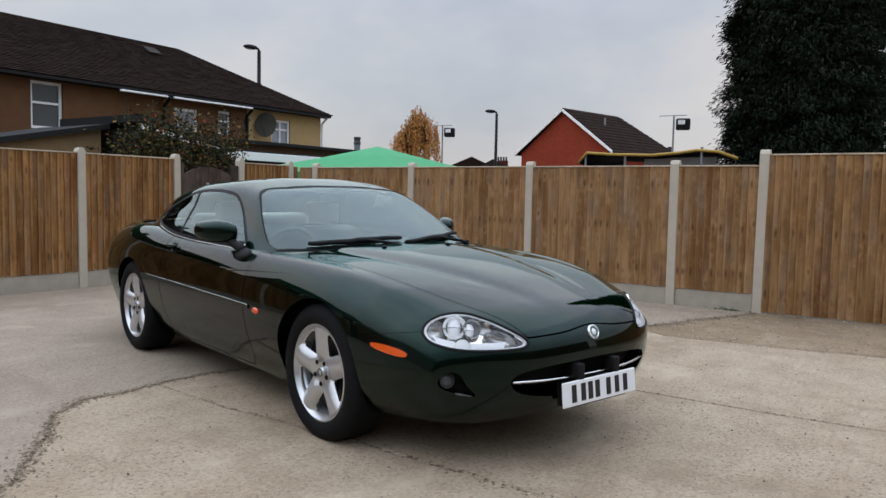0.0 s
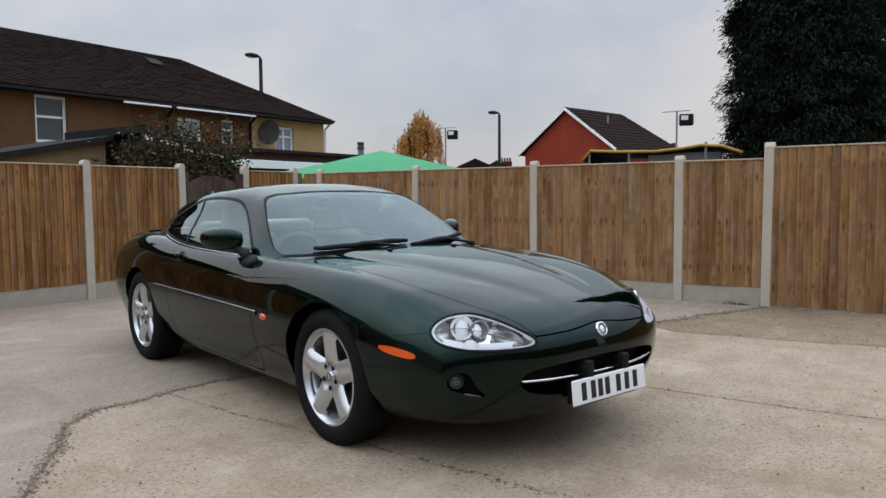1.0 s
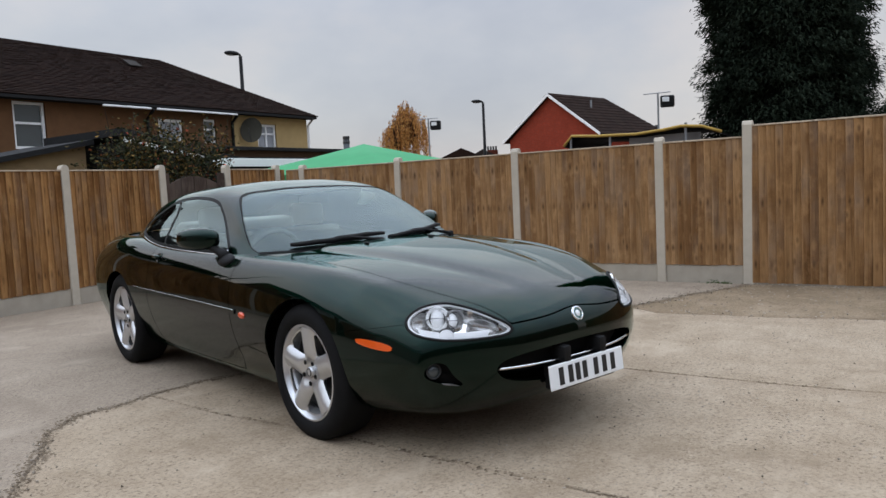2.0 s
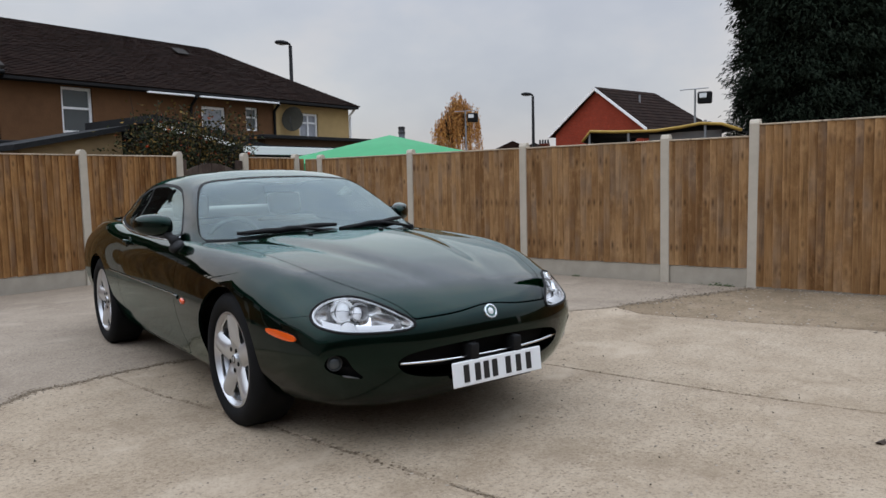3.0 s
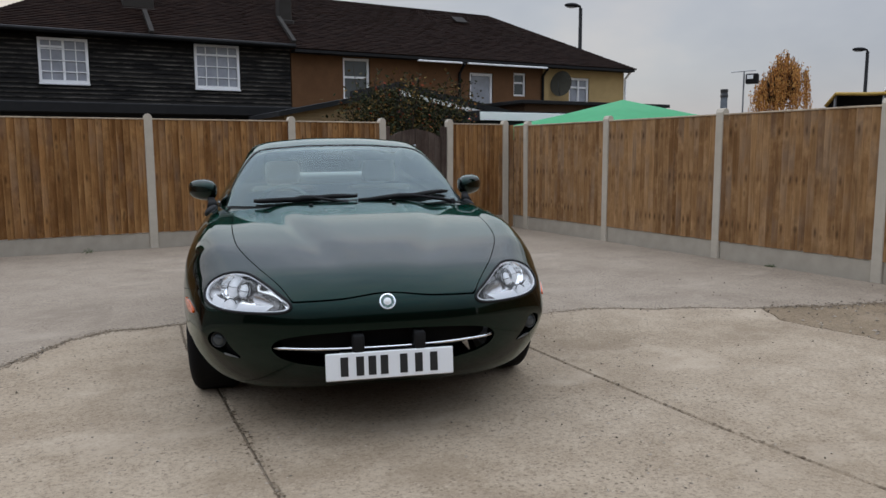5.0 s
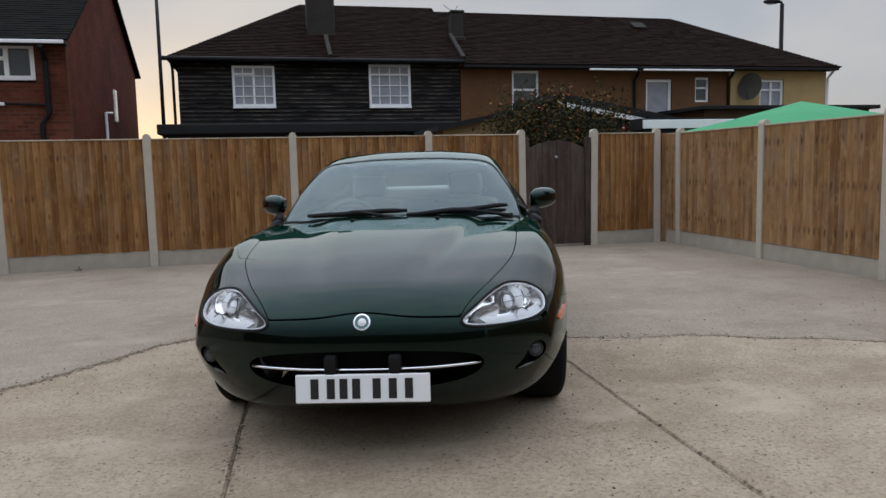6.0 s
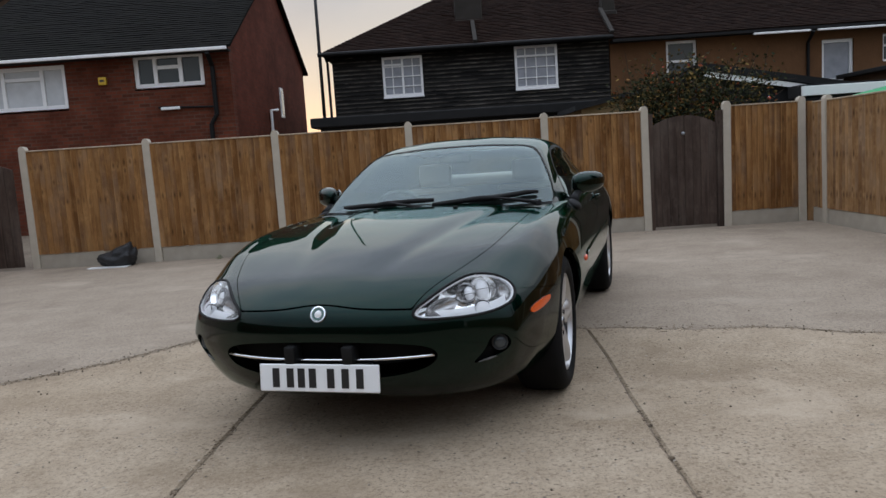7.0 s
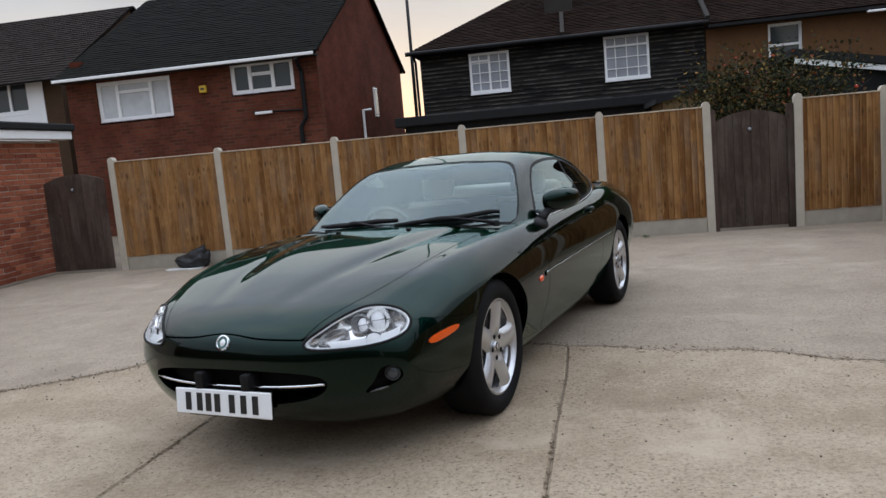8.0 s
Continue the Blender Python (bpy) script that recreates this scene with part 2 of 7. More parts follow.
        l.new(com.outputs[0], near.inputs[0])
        near.inputs[1].default_value = (-0.018, 0, 0)
        mk = n.new("ShaderNodeMath")
        mk.operation = "MULTIPLY"
        l.new(ramp(n, l, near.outputs["Value"], [(0.003, (0.75, 0.75, 0.75)), (0.018, (0, 0, 0))]), mk.inputs[0])
        l.new(ramp(n, l, noise_tex(n, l, 1.7, 2, 0.5, vec=v), [(0.44, (0, 0, 0)), (0.60, (1, 1, 1))]), mk.inputs[1])
        c = mixed(n, l, mk.outputs[0], c, tuple(x * 0.4 for x in tones[2]))
    l.new(c, b.inputs["Base Color"])
    b.inputs["Roughness"].default_value = 0.85
    b.inputs["Specular IOR Level"].default_value = 0.1
    bump(n, l, b, grain, 0.6, 0.005)
    return m


def piece_mat(name, a, b_, rough=0.85, relief=0.5):
    """For repeated pieces: each takes its own tone between two colours, with grit."""
    m, n, l, b = node_material(name)
    info = n.new("ShaderNodeObjectInfo")
    g = noise_tex(n, l, 60, 4, 0.7)
    st = noise_tex(n, l, 2.0, 4, 0.6, coord="Object")
    c = mixed(n, l, info.outputs["Random"], a, b_)
    c = mixed(n, l, ramp(n, l, g, [(0.35, (0.5, 0.5, 0.5)), (0.6, (0, 0, 0))]), c, tuple(x * 0.6 for x in a))
    c = mixed(n, l, ramp(n, l, st, [(0.5, (0, 0, 0)), (0.75, (0.4, 0.4, 0.4))]), c, tuple(x * 0.7 for x in b_))
    l.new(c, b.inputs["Base Color"])
    b.inputs["Roughness"].default_value = rough
    b.inputs["Specular IOR Level"].default_value = 0.1
    bump(n, l, b, g, relief, 0.004)
    return m


def brickwork(name, a, b_, mortar, stain=0.75):
    """Far brickwork, courses of 75 mm."""
    m, n, l, b = node_material(name)
    tc = n.new("ShaderNodeTexCoord")
    sep, com = n.new("ShaderNodeSeparateXYZ"), n.new("ShaderNodeCombineXYZ")
    l.new(tc.outputs["Object"], sep.inputs[0])
    add = n.new("ShaderNodeMath")
    l.new(sep.outputs["X"], add.inputs[0])
    l.new(sep.outputs["Y"], add.inputs[1])
    l.new(add.outputs[0], com.inputs["X"])
    l.new(sep.outputs["Z"], com.inputs["Y"])
    br = n.new("ShaderNodeTexBrick")
    br.inputs["Scale"].default_value = 1.0
    br.inputs["Brick Width"].default_value, br.inputs["Row Height"].default_value = 0.225, 0.075
    br.inputs["Mortar Size"].default_value = 0.009
    br.inputs["Color1"].default_value, br.inputs["Color2"].default_value = (*a, 1), (*b_, 1)
    br.inputs["Mortar"].default_value = (*mortar, 1)
    l.new(com.outputs[0], br.inputs["Vector"])
    st = noise_tex(n, l, 0.9, 5, 0.65)
    c = mixed(n, l, ramp(n, l, st, [(0.4, (stain, stain, stain)), (0.6, (0, 0, 0))]), br.outputs["Color"], tuple(x * 0.42 for x in a))
    c = mixed(n, l, ramp(n, l, noise_tex(n, l, 7, 5, 0.7), [(0.5, (0, 0, 0)), (0.72, (0.5, 0.5, 0.5))]), c, tuple(x * 1.7 for x in b_))
    l.new(c, b.inputs["Base Color"])
    b.inputs["Roughness"].default_value = 0.9
    b.inputs["Specular IOR Level"].default_value = 0.08
    bump(n, l, b, br.outputs["Fac"], -0.5, 0.012)
    return m


def worn_boarding(name, a, b_, bare, z0, pitch):
    """Black lap boards whose paint has worn to grey timber here and there on the lower edges."""
    m, n, l, b = node_material(name)
    info, tc, sep = n.new("ShaderNodeObjectInfo"), n.new("ShaderNodeTexCoord"), n.new("ShaderNodeSeparateXYZ")
    l.new(tc.outputs["Object"], sep.inputs[0])

    def calc(op, x, y):
        k = n.new("ShaderNodeMath")
        k.operation = op
        for sock, val in zip(k.inputs, (x, y)):
            if isinstance(val, bpy.types.NodeSocket):
                l.new(val, sock)
            else:
                sock.default_value = val
        return k.outputs[0]

    lap = calc("FRACT", calc("DIVIDE", calc("SUBTRACT", sep.outputs["Z"], z0), pitch), 0)
    edge = ramp(n, l, lap, [(0.12, (1, 1, 1)), (0.42, (0, 0, 0))])
    patch = ramp(n, l, noise_tex(n, l, 1.5, 5, 0.65, stretch=(0.7, 1, 2.2)), [(0.42, (0, 0, 0)), (0.62, (0.9, 0.9, 0.9))])
    grain = noise_tex(n, l, 9, 5, 0.7, stretch=(0.6, 1, 9))
    c = mixed(n, l, info.outputs["Random"], a, b_)
    c = mixed(n, l, calc("MULTIPLY", calc("MULTIPLY", edge, patch), ramp(n, l, grain, [(0.35, (0, 0, 0)), (0.55, (1, 1, 1))])), c, bare)
    l.new(c, b.inputs["Base Color"])
    b.inputs["Roughness"].default_value = 0.75
    b.inputs["Specular IOR Level"].default_value = 0.15
    bump(n, l, b, grain, 0.5, 0.004)
    return m


def glass_mat(name, tint, gloss=(1, 1, 1), ior=1.5):
    m, n, l, b = node_material(name)
    n.remove(b)
    tr, gl, fr, mx = n.new("ShaderNodeBsdfTransparent"), n.new("ShaderNodeBsdfGlossy"), n.new("ShaderNodeFresnel"), n.new("ShaderNodeMixShader")
    tr.inputs["Color"].default_value = (*tint, 1)
    gl.inputs["Roughness"].default_value = 0.02
    gl.inputs["Color"].default_value = (*gloss, 1)
    fr.inputs["IOR"].default_value = ior
    l.new(fr.outputs[0], mx.inputs[0])
    l.new(tr.outputs[0], mx.inputs[1])
    l.new(gl.outputs[0], mx.inputs[2])
    l.new(mx.outputs[0], n["Material Output"].inputs[0])
    return m


def leaf_mat(name, stops, rough=0.65, spec=0.3):
    """Leaves: a tone of its own for each leaf or clump."""
    m, n, l, b = node_material(name)
    geo = n.new("ShaderNodeNewGeometry")
    l.new(ramp(n, l, geo.outputs["Random Per Island"], stops), b.inputs["Base Color"])
    b.inputs["Roughness"].default_value = rough
    b.inputs["Specular IOR Level"].default_value = spec
    return m


def car_paint(name, base, flake):
    """Dark base under a clear coat; fine flake and a little dust in the coat."""
    m, n, l, b = node_material(name)
    fl = noise_tex(n, l, 900, 2)
    c = mixed(n, l, ramp(n, l, fl, [(0.45, (0, 0, 0)), (0.75, (1, 1, 1))]), base, flake)
    dust = noise_tex(n, l, 6, 5)
    l.new(c, b.inputs["Base Color"])
    b.inputs["Metallic"].default_value = 1.0
    b.inputs["Roughness"].default_value = 0.26
    b.inputs["Specular Tint"].default_value = (0.10, 0.42, 0.36, 1)
    b.inputs["Coat IOR"].default_value = 1.46
    lw = n.new("ShaderNodeLayerWeight")
    l.new(ramp(n, l, lw.outputs["Facing"], [(0.0, (0.30, 0.30, 0.30)), (0.30, (0.74, 0.74, 0.74)), (0.62, (0.88, 0.85, 0.85)), (0.85, (0.95, 0.95, 0.95))]), b.inputs["Coat Weight"])
    l.new(ramp(n, l, dust, [(0.3, (0.008, 0.008, 0.008)), (0.8, (0.03, 0.03, 0.03))]), b.inputs["Coat Roughness"])
    return m


def roof_tiles(name, a, b_, moss):
    m, n, l, b = node_material(name)
    geo = n.new("ShaderNodeNewGeometry")
    st = noise_tex(n, l, 0.7, 6, 0.65)
    fine = noise_tex(n, l, 14, 5, 0.7)
    c = mixed(n, l, geo.outputs["Random Per Island"], a, b_)
    c = mixed(n, l, ramp(n, l, fine, [(0.4, (0.5, 0.5, 0.5)), (0.65, (0, 0, 0))]), c, tuple(x * 0.5 for x in a))
    c = mixed(n, l, ramp(n, l, st, [(0.55, (0, 0, 0)), (0.75, (0.5, 0.5, 0.5))]), c, moss)
    l.new(c, b.inputs["Base Color"])
    b.inputs["Roughness"].default_value = 0.9
    b.inputs["Specular IOR Level"].default_value = 0.06
    bump(n, l, b, fine, 0.5, 0.01)
    return m


M_SLAB_N = concrete_ground("concrete_grey", (0.3034, 0.2430, 0.1797), (0.2443, 0.1920, 0.1411), (0.3546, 0.2900, 0.2184), 1)
M_SLAB_S = concrete_ground("concrete_worn", (0.3455, 0.2680, 0.1823), (0.2539, 0.1890, 0.1226), (0.4295, 0.3460, 0.2494), 2)
M_SLAB_E = concrete_ground("concrete_rough", (0.235, 0.170, 0.104), (0.165, 0.118, 0.071), (0.295, 0.224, 0.146), 3)
M_DIRT = concrete_ground("joint_dirt", (0.167, 0.130, 0.090), (0.124, 0.095, 0.065), (0.204, 0.162, 0.120), 4)
M_BOARD = board_wood("fence_board_wood", ((0.1570, 0.0696, 0.0228), (0.3384, 0.1711, 0.0636), (0.0931, 0.0395, 0.0123), (0.3854, 0.2134, 0.0855)), nails=(0.2, 0.7, 1.185))
M_BOARD_E = board_wood("fence_board_weathered", ((0.1746, 0.0872, 0.0337), (0.3579, 0.2036, 0.0908), (0.1012, 0.0483, 0.0185), (0.4121, 0.2502, 0.1219)), 0.3, nails=(0.2, 0.7, 1.185))
M_BOARD_T = board_wood("fence_board_dark", ((0.1631, 0.0792, 0.0298), (0.3254, 0.1792, 0.0755), (0.0887, 0.0424, 0.0149), (0.3847, 0.2245, 0.1043)), 0.3, nails=(0.2, 0.86, 1.48))
M_GATE = board_wood("gate_wood_dark", ((0.055, 0.038, 0.030), (0.085, 0.058, 0.045), (0.03, 0.022, 0.018), (0.10, 0.075, 0.06)), 0.15)
M_POST = plain("precast_concrete", (0.49, 0.435, 0.35), 0.9, var=0.16, scale=9, relief=0.35)
M_GRAVEL = plain("gravel_board_concrete", (0.40, 0.355, 0.285), 0.92, var=0.2, scale=7, relief=0.4)
M_CAP = board_wood("capping_wood", ((0.42, 0.33, 0.23), (0.50, 0.41, 0.30), (0.28, 0.20, 0.13), (0.52, 0.44, 0.33)), 0.5)
M_WHITE = plain("white_upvc", (0.84, 0.84, 0.83), 0.35, var=0.05, relief=0.02)
M_DARKWOOD = worn_boarding("black_weatherboard", (0.007, 0.0065, 0.006), (0.017, 0.0155, 0.014), (0.20, 0.18, 0.15), 2.02, 0.105)
M_BROWN_RENDER = plain("brown_render", (0.145, 0.073, 0.034), 0.95, var=0.25, scale=5, relief=0.5, dist=0.012)
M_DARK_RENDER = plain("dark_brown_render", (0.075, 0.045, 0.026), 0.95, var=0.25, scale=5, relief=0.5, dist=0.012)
M_YELLOW_RENDER = plain("buff_render", (0.44, 0.31, 0.14), 0.95, var=0.15, scale=5, relief=0.5, dist=0.012)
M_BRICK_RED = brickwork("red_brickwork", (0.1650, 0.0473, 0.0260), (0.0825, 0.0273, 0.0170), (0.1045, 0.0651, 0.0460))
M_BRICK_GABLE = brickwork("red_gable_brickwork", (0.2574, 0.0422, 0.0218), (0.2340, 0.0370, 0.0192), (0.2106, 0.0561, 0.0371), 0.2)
# darker copy of the red brickwork, with shade put into the colour
M_BRICK_SHADE = brickwork("shade_toned_brickwork", (0.125, 0.031, 0.017), (0.088, 0.023, 0.013), (0.085, 0.034, 0.022))
M_BRICK_PIECE = piece_mat("garage_brick", (0.17, 0.045, 0.026), (0.40, 0.135, 0.07), 0.9)
M_MORTAR = plain("mortar", (0.42, 0.36, 0.30), 0.95, var=0.2, scale=20, relief=0.4)
M_ROOF = roof_tiles("brown_roof_tiles", (0.01704, 0.00950, 0.00686), (0.03407, 0.01866, 0.01338), (0.03252, 0.02394, 0.01716))
M_ROOF_D = roof_tiles("dark_roof_tiles", (0.0073, 0.0069, 0.0057), (0.0125, 0.0112, 0.0089), (0.0106, 0.0112, 0.0070))
M_ROOF_TAN = roof_tiles("tan_roof_tiles", (0.0264, 0.02024, 0.0176), (0.04048, 0.03168, 0.02728), (0.0264, 0.02464, 0.01848))
M_FLASH = plain("mortar_flashing", (0.0468, 0.0413, 0.0358), 0.95, var=0.4, scale=3, relief=0.4)
M_DISH = plain("olive_grey_mesh", (0.062, 0.058, 0.045), 0.95, var=0.25, scale=8, relief=0.2, spec=0.05)
M_SHED = plain("tan_render", (0.24, 0.165, 0.085), 0.95, var=0.2, scale=5, relief=0.4)
M_FELT = plain("roofing_felt", (0.0193, 0.0193, 0.0194), 0.9, var=0.3, scale=6, relief=0.4)
M_PANE = plain("window_pane_dark", (0.05, 0.06, 0.065), 0.06, var=0.2, scale=1.5, relief=0)
M_PANE_NET = plain("net_curtain_pane", (0.33, 0.35, 0.39), 0.2, var=0.4, scale=3, relief=0)
M_CURTAIN = plain("curtained_pane", (0.60, 0.62, 0.63), 0.2, var=0.25, scale=4, relief=0)
M_GREEN_TARP = plain("green_canopy_fabric", (0.045, 0.30, 0.12), 0.7, var=0.12, scale=3, relief=0.2)
# grey of brake dust; also drawn on the lamp pocket as its lit lip
M_DUST_LIP = plain("brake_dust_and_lip_grey", (0.16, 0.155, 0.15), 0.6, 0.4, var=0.3, scale=30, relief=0.1)
M_STEEL_DARK = plain("dark_painted_steel", (0.03, 0.032, 0.034), 0.5, var=0.2, relief=0.05)
M_STEEL = plain("galvanised_steel", (0.30, 0.31, 0.32), 0.45, 0.7, var=0.15, relief=0.05)
M_YELLOW = plain("yellow_edge_trim", (0.42, 0.27, 0.06), 0.6, var=0.2, relief=0.1)
M_BLACK_BAG = plain("black_polythene", (0.005, 0.005, 0.0055), 0.5, var=0.3, scale=20, relief=0.5, dist=0.02)
M_ALARM = plain("yellow_alarm_box", (0.65, 0.42, 0.03), 0.5, var=0.08, relief=0.02)
M_TOWER = plain("weathered_grey_concrete", (0.16, 0.18, 0.20), 0.9, var=0.2, scale=1.5, relief=0.2)
M_BARK = plain("bark", (0.06, 0.045, 0.035), 0.95, var=0.35, scale=18, relief=0.6, dist=0.02)
M_CONIFER = leaf_mat("conifer_foliage", [(0.0, (0.0112, 0.0175, 0.0121)), (0.6, (0.0196, 0.0284, 0.0175)), (1.0, (0.0308, 0.0405, 0.0270))], 0.9, 0.05)
# near-black twig colour that holds the shade deep in the crown
M_CONIFER_IN = plain("conifer_inner_twig_shade", (0.0084, 0.0112, 0.0084), 0.95, var=0.4, scale=8, relief=0.8, dist=0.05, spec=0.05)
M_AUTUMN = leaf_mat("autumn_foliage", [(0.0, (0.26, 0.10, 0.022)), (0.5, (0.46, 0.20, 0.045)), (1.0, (0.58, 0.32, 0.09))])
M_SHRUB = leaf_mat("shrub_foliage", [(0.0, (0.016, 0.021, 0.010)), (0.62, (0.038, 0.042, 0.019)), (0.80, (0.085, 0.062, 0.022)), (0.95, (0.20, 0.125, 0.036)), (1.0, (0.26, 0.05, 0.03))], 0.85, 0.08)
M_WEED = leaf_mat("weed_foliage", [(0.0, (0.04, 0.07, 0.02)), (1.0, (0.09, 0.11, 0.04))])
M_DRYLEAF = plain("dead_leaf", (0.05, 0.035, 0.025), 0.8, var=0.3, relief=0.2)
M_SOIL = leaf_mat("crack_soil", [(0.0, (0.085, 0.062, 0.042)), (0.6, (0.185, 0.142, 0.098)), (1.0, (0.28, 0.225, 0.16))], 0.95, 0.05)
M_CRUMB = leaf_mat("concrete_crumbs", [(0.0, (0.085, 0.066, 0.048)), (0.35, (0.18, 0.145, 0.108)), (1.0, (0.40, 0.345, 0.275))])
# car
M_PAINT = car_paint("dark_green_metallic_paint", (0.0025, 0.0118, 0.0088), (0.0068, 0.0285, 0.0195))
M_GLASS = glass_mat("green_tinted_glass", (0.84, 0.95, 0.93), gloss=(0.86, 1.0, 0.98), ior=1.74)
M_GLASS_REAR = glass_mat("rear_tinted_glass", (0.88, 0.96, 0.94), gloss=(0.9, 1.0, 0.98), ior=1.5)
M_LENS = glass_mat("clear_lamp_cover", (0.97, 0.97, 0.965), ior=1.22)
M_RUBBER = plain("black_rubber", (0.007, 0.007, 0.007), 0.6, var=0.2, relief=0.1)
M_TYRE = plain("tyre_rubber", (0.009, 0.009, 0.0092), 0.8, var=0.25, scale=20, relief=0.2, spec=0.12)
M_VOID = plain("black_recess", (0.004, 0.004, 0.004), 0.9, var=0.1, relief=0)
M_CHROME = plain("chrome", (0.82, 0.83, 0.84), 0.08, 1.0, var=0.02, relief=0)
M_SILVER = plain("silver_alloy_paint", (0.56, 0.57, 0.58), 0.30, 0.75, var=0.04, relief=0.02, coat=0.6)
M_REFLECT = plain("lamp_reflector", (0.93, 0.93, 0.92), 0.10, 0.92, var=0.05, relief=0)
M_BEZEL = plain("satin_silver_plastic", (0.88, 0.89, 0.90), 0.28, 0.0, var=0.04, relief=0)
M_SMOKE = plain("smoked_reflector", (0.44, 0.435, 0.43), 0.22, 0.75, var=0.1, relief=0)
M_BULB = plain("lamp_glass", (0.80, 0.81, 0.82), 0.35, 0.0, var=0.03, relief=0, coat=0.6)
M_AMBER = plain("amber_lens", (0.72, 0.095, 0.008), 0.15, var=0.08, scale=60, relief=0.05, coat=0.8)
M_REDLENS = plain("orange_red_lens", (0.70, 0.08, 0.02), 0.15, var=0.08, scale=60, relief=0.05, coat=0.8)
M_PLATE = plain("white_plate", (0.78, 0.79, 0.78), 0.35, var=0.03, relief=0.02)
M_INK = plain("black_ink", (0.01, 0.01, 0.01), 0.5, var=0.05, relief=0)
M_CREAM = plain("cream_leather", (0.533, 0.504, 0.432), 0.5, var=0.08, scale=12, relief=0.15)
M_SEAT = plain("beige_leather", (0.30, 0.28, 0.23), 0.5, var=0.1, scale=12, relief=0.15)
M_DASH = plain("grey_green_trim", (0.16, 0.17, 0.15), 0.6, var=0.15, scale=20, relief=0.2)
M_BADGE = plain("badge_enamel", (0.05, 0.12, 0.10), 0.25, var=0.2, coat=0.5)

# ---- building tools ----
def mesh_of(bm, name, smooth=False, angle=None):
    me = bpy.data.meshes.new(name)
    bm.to_mesh(me)
    bm.free()
    if smooth:
        me.polygons.foreach_set("use_smooth", [True] * len(me.polygons))
        if angle:
            me.set_sharp_from_angle(angle=radians(angle))
    return me


def part(name, bm, material, parent=None, label="", smooth=False, angle=None, at=None):
    """One mesh object, under a thing or under a part."""
    me = mesh_of(bm, name, smooth, angle) if isinstance(bm, bmesh.types.BMesh) else bm
    if not me.materials:
        me.materials.append(material)
    ob = new(name, me)
    if at is not None:
        ob.matrix_world = at
    if parent is not None:
        ob.parent = parent
    if label:
        tagged(ob, label)
    return ob


def thing(name, label, category, group="", kind="", at=None):
    ob = new(name)
    ob.empty_display_size = 0.2
    if at is not None:
        ob.matrix_world = at
    return tagged(ob, label, category, group, kind)


def sited(cx, dx, dy, sx=1.0, sz=1.0):
    """Where a house stands and how large it is: moved by dx, dy, its length taken about cx and its height from the ground."""
    return Matrix.Translation((cx * (1 - sx) + dx, dy, 0)) @ Matrix.Diagonal((sx, 1, sz, 1))


def box(bm, x0, x1, y0, y1, z0, z1, bevel=0.0, segs=1):
    got = bmesh.ops.create_cube(bm, size=1.0, matrix=Matrix.LocRotScale(((x0 + x1) / 2, (y0 + y1) / 2, (z0 + z1) / 2), None, (x1 - x0, y1 - y0, z1 - z0)))
    if bevel:
        edges = list({e for v in got["verts"] for e in v.link_edges})
        bmesh.ops.bevel(bm, geom=edges, offset=bevel, segments=segs, profile=0.5, affect="EDGES")
    return bm


def boxed(*dims, bevel=0.0, segs=1):
    return box(bmesh.new(), *dims, bevel=bevel, segs=segs)


def lathe(bm, profile, segs=32, m=Matrix()):
    """A body turned round the z axis from (radius, height) pairs."""
    rings = []
    for r, h in profile:
        if r < 1e-5:
            rings.append([bm.verts.new(m @ Vector((0, 0, h)))])
        else:
            rings.append([bm.verts.new(m @ Vector((r * math.cos(a), r * math.sin(a), h))) for a in (2 * math.pi * i / segs for i in range(segs))])
    for a, b in zip(rings, rings[1:]):
        for i in range(segs):
            j = (i + 1) % segs
            if len(a) == 1 and len(b) > 1:
                bm.faces.new((a[0], b[j], b[i]))
            elif len(b) == 1 and len(a) > 1:
                bm.faces.new((a[i], a[j], b[0]))
            elif len(a) > 1:
                bm.faces.new((a[i], a[j], b[j], b[i]))
    return bm


def tube(bm, pts, radius, segs=8, closed=False, flat=1.0):
    """A round bar along points; radius may be a number or one for each point."""
    pts = [Vector(p) for p in pts]
    n, rings, up = len(pts), [], None
    for i, p in enumerate(pts):
        a = pts[(i - 1) % n] if closed or i else p
        b = pts[(i + 1) % n] if closed or i < n - 1 else p
        d = (b - a).normalized()
        if up is None:
            up = Vector((0, 0, 1)) if abs(d.z) < 0.9 else Vector((0, 1, 0))
        side = d.cross(up).normalized()
        up = side.cross(d).normalized()
        r = radius[i] if isinstance(radius, (list, tuple)) else radius
        rings.append([bm.verts.new(p + side * r * math.cos(t) + up * r * flat * math.sin(t)) for t in (2 * math.pi * k / segs for k in range(segs))])
    for i in range(n if closed else n - 1):
        a, b = rings[i], rings[(i + 1) % n]
        for k in range(segs):
            bm.faces.new((a[k], a[(k + 1) % segs], b[(k + 1) % segs], b[k]))
    if not closed:
        bm.faces.new(rings[0][::-1])
        bm.faces.new(rings[-1])
    return bm


def prism(bm, outline, depth, m=Matrix()):
    """A flat outline of (a, b) in the local xz plane, made solid along +y."""
    f = [bm.verts.new(m @ Vector((a, 0, b))) for a, b in outline]
    k = [bm.verts.new(m @ Vector((a, depth, b))) for a, b in outline]
    bm.faces.new(f)
    bm.faces.new(k[::-1])
    n = len(outline)
    for i in range(n):
        j = (i + 1) % n
        bm.faces.new((f[j], f[i], k[i], k[j]))
    return bm


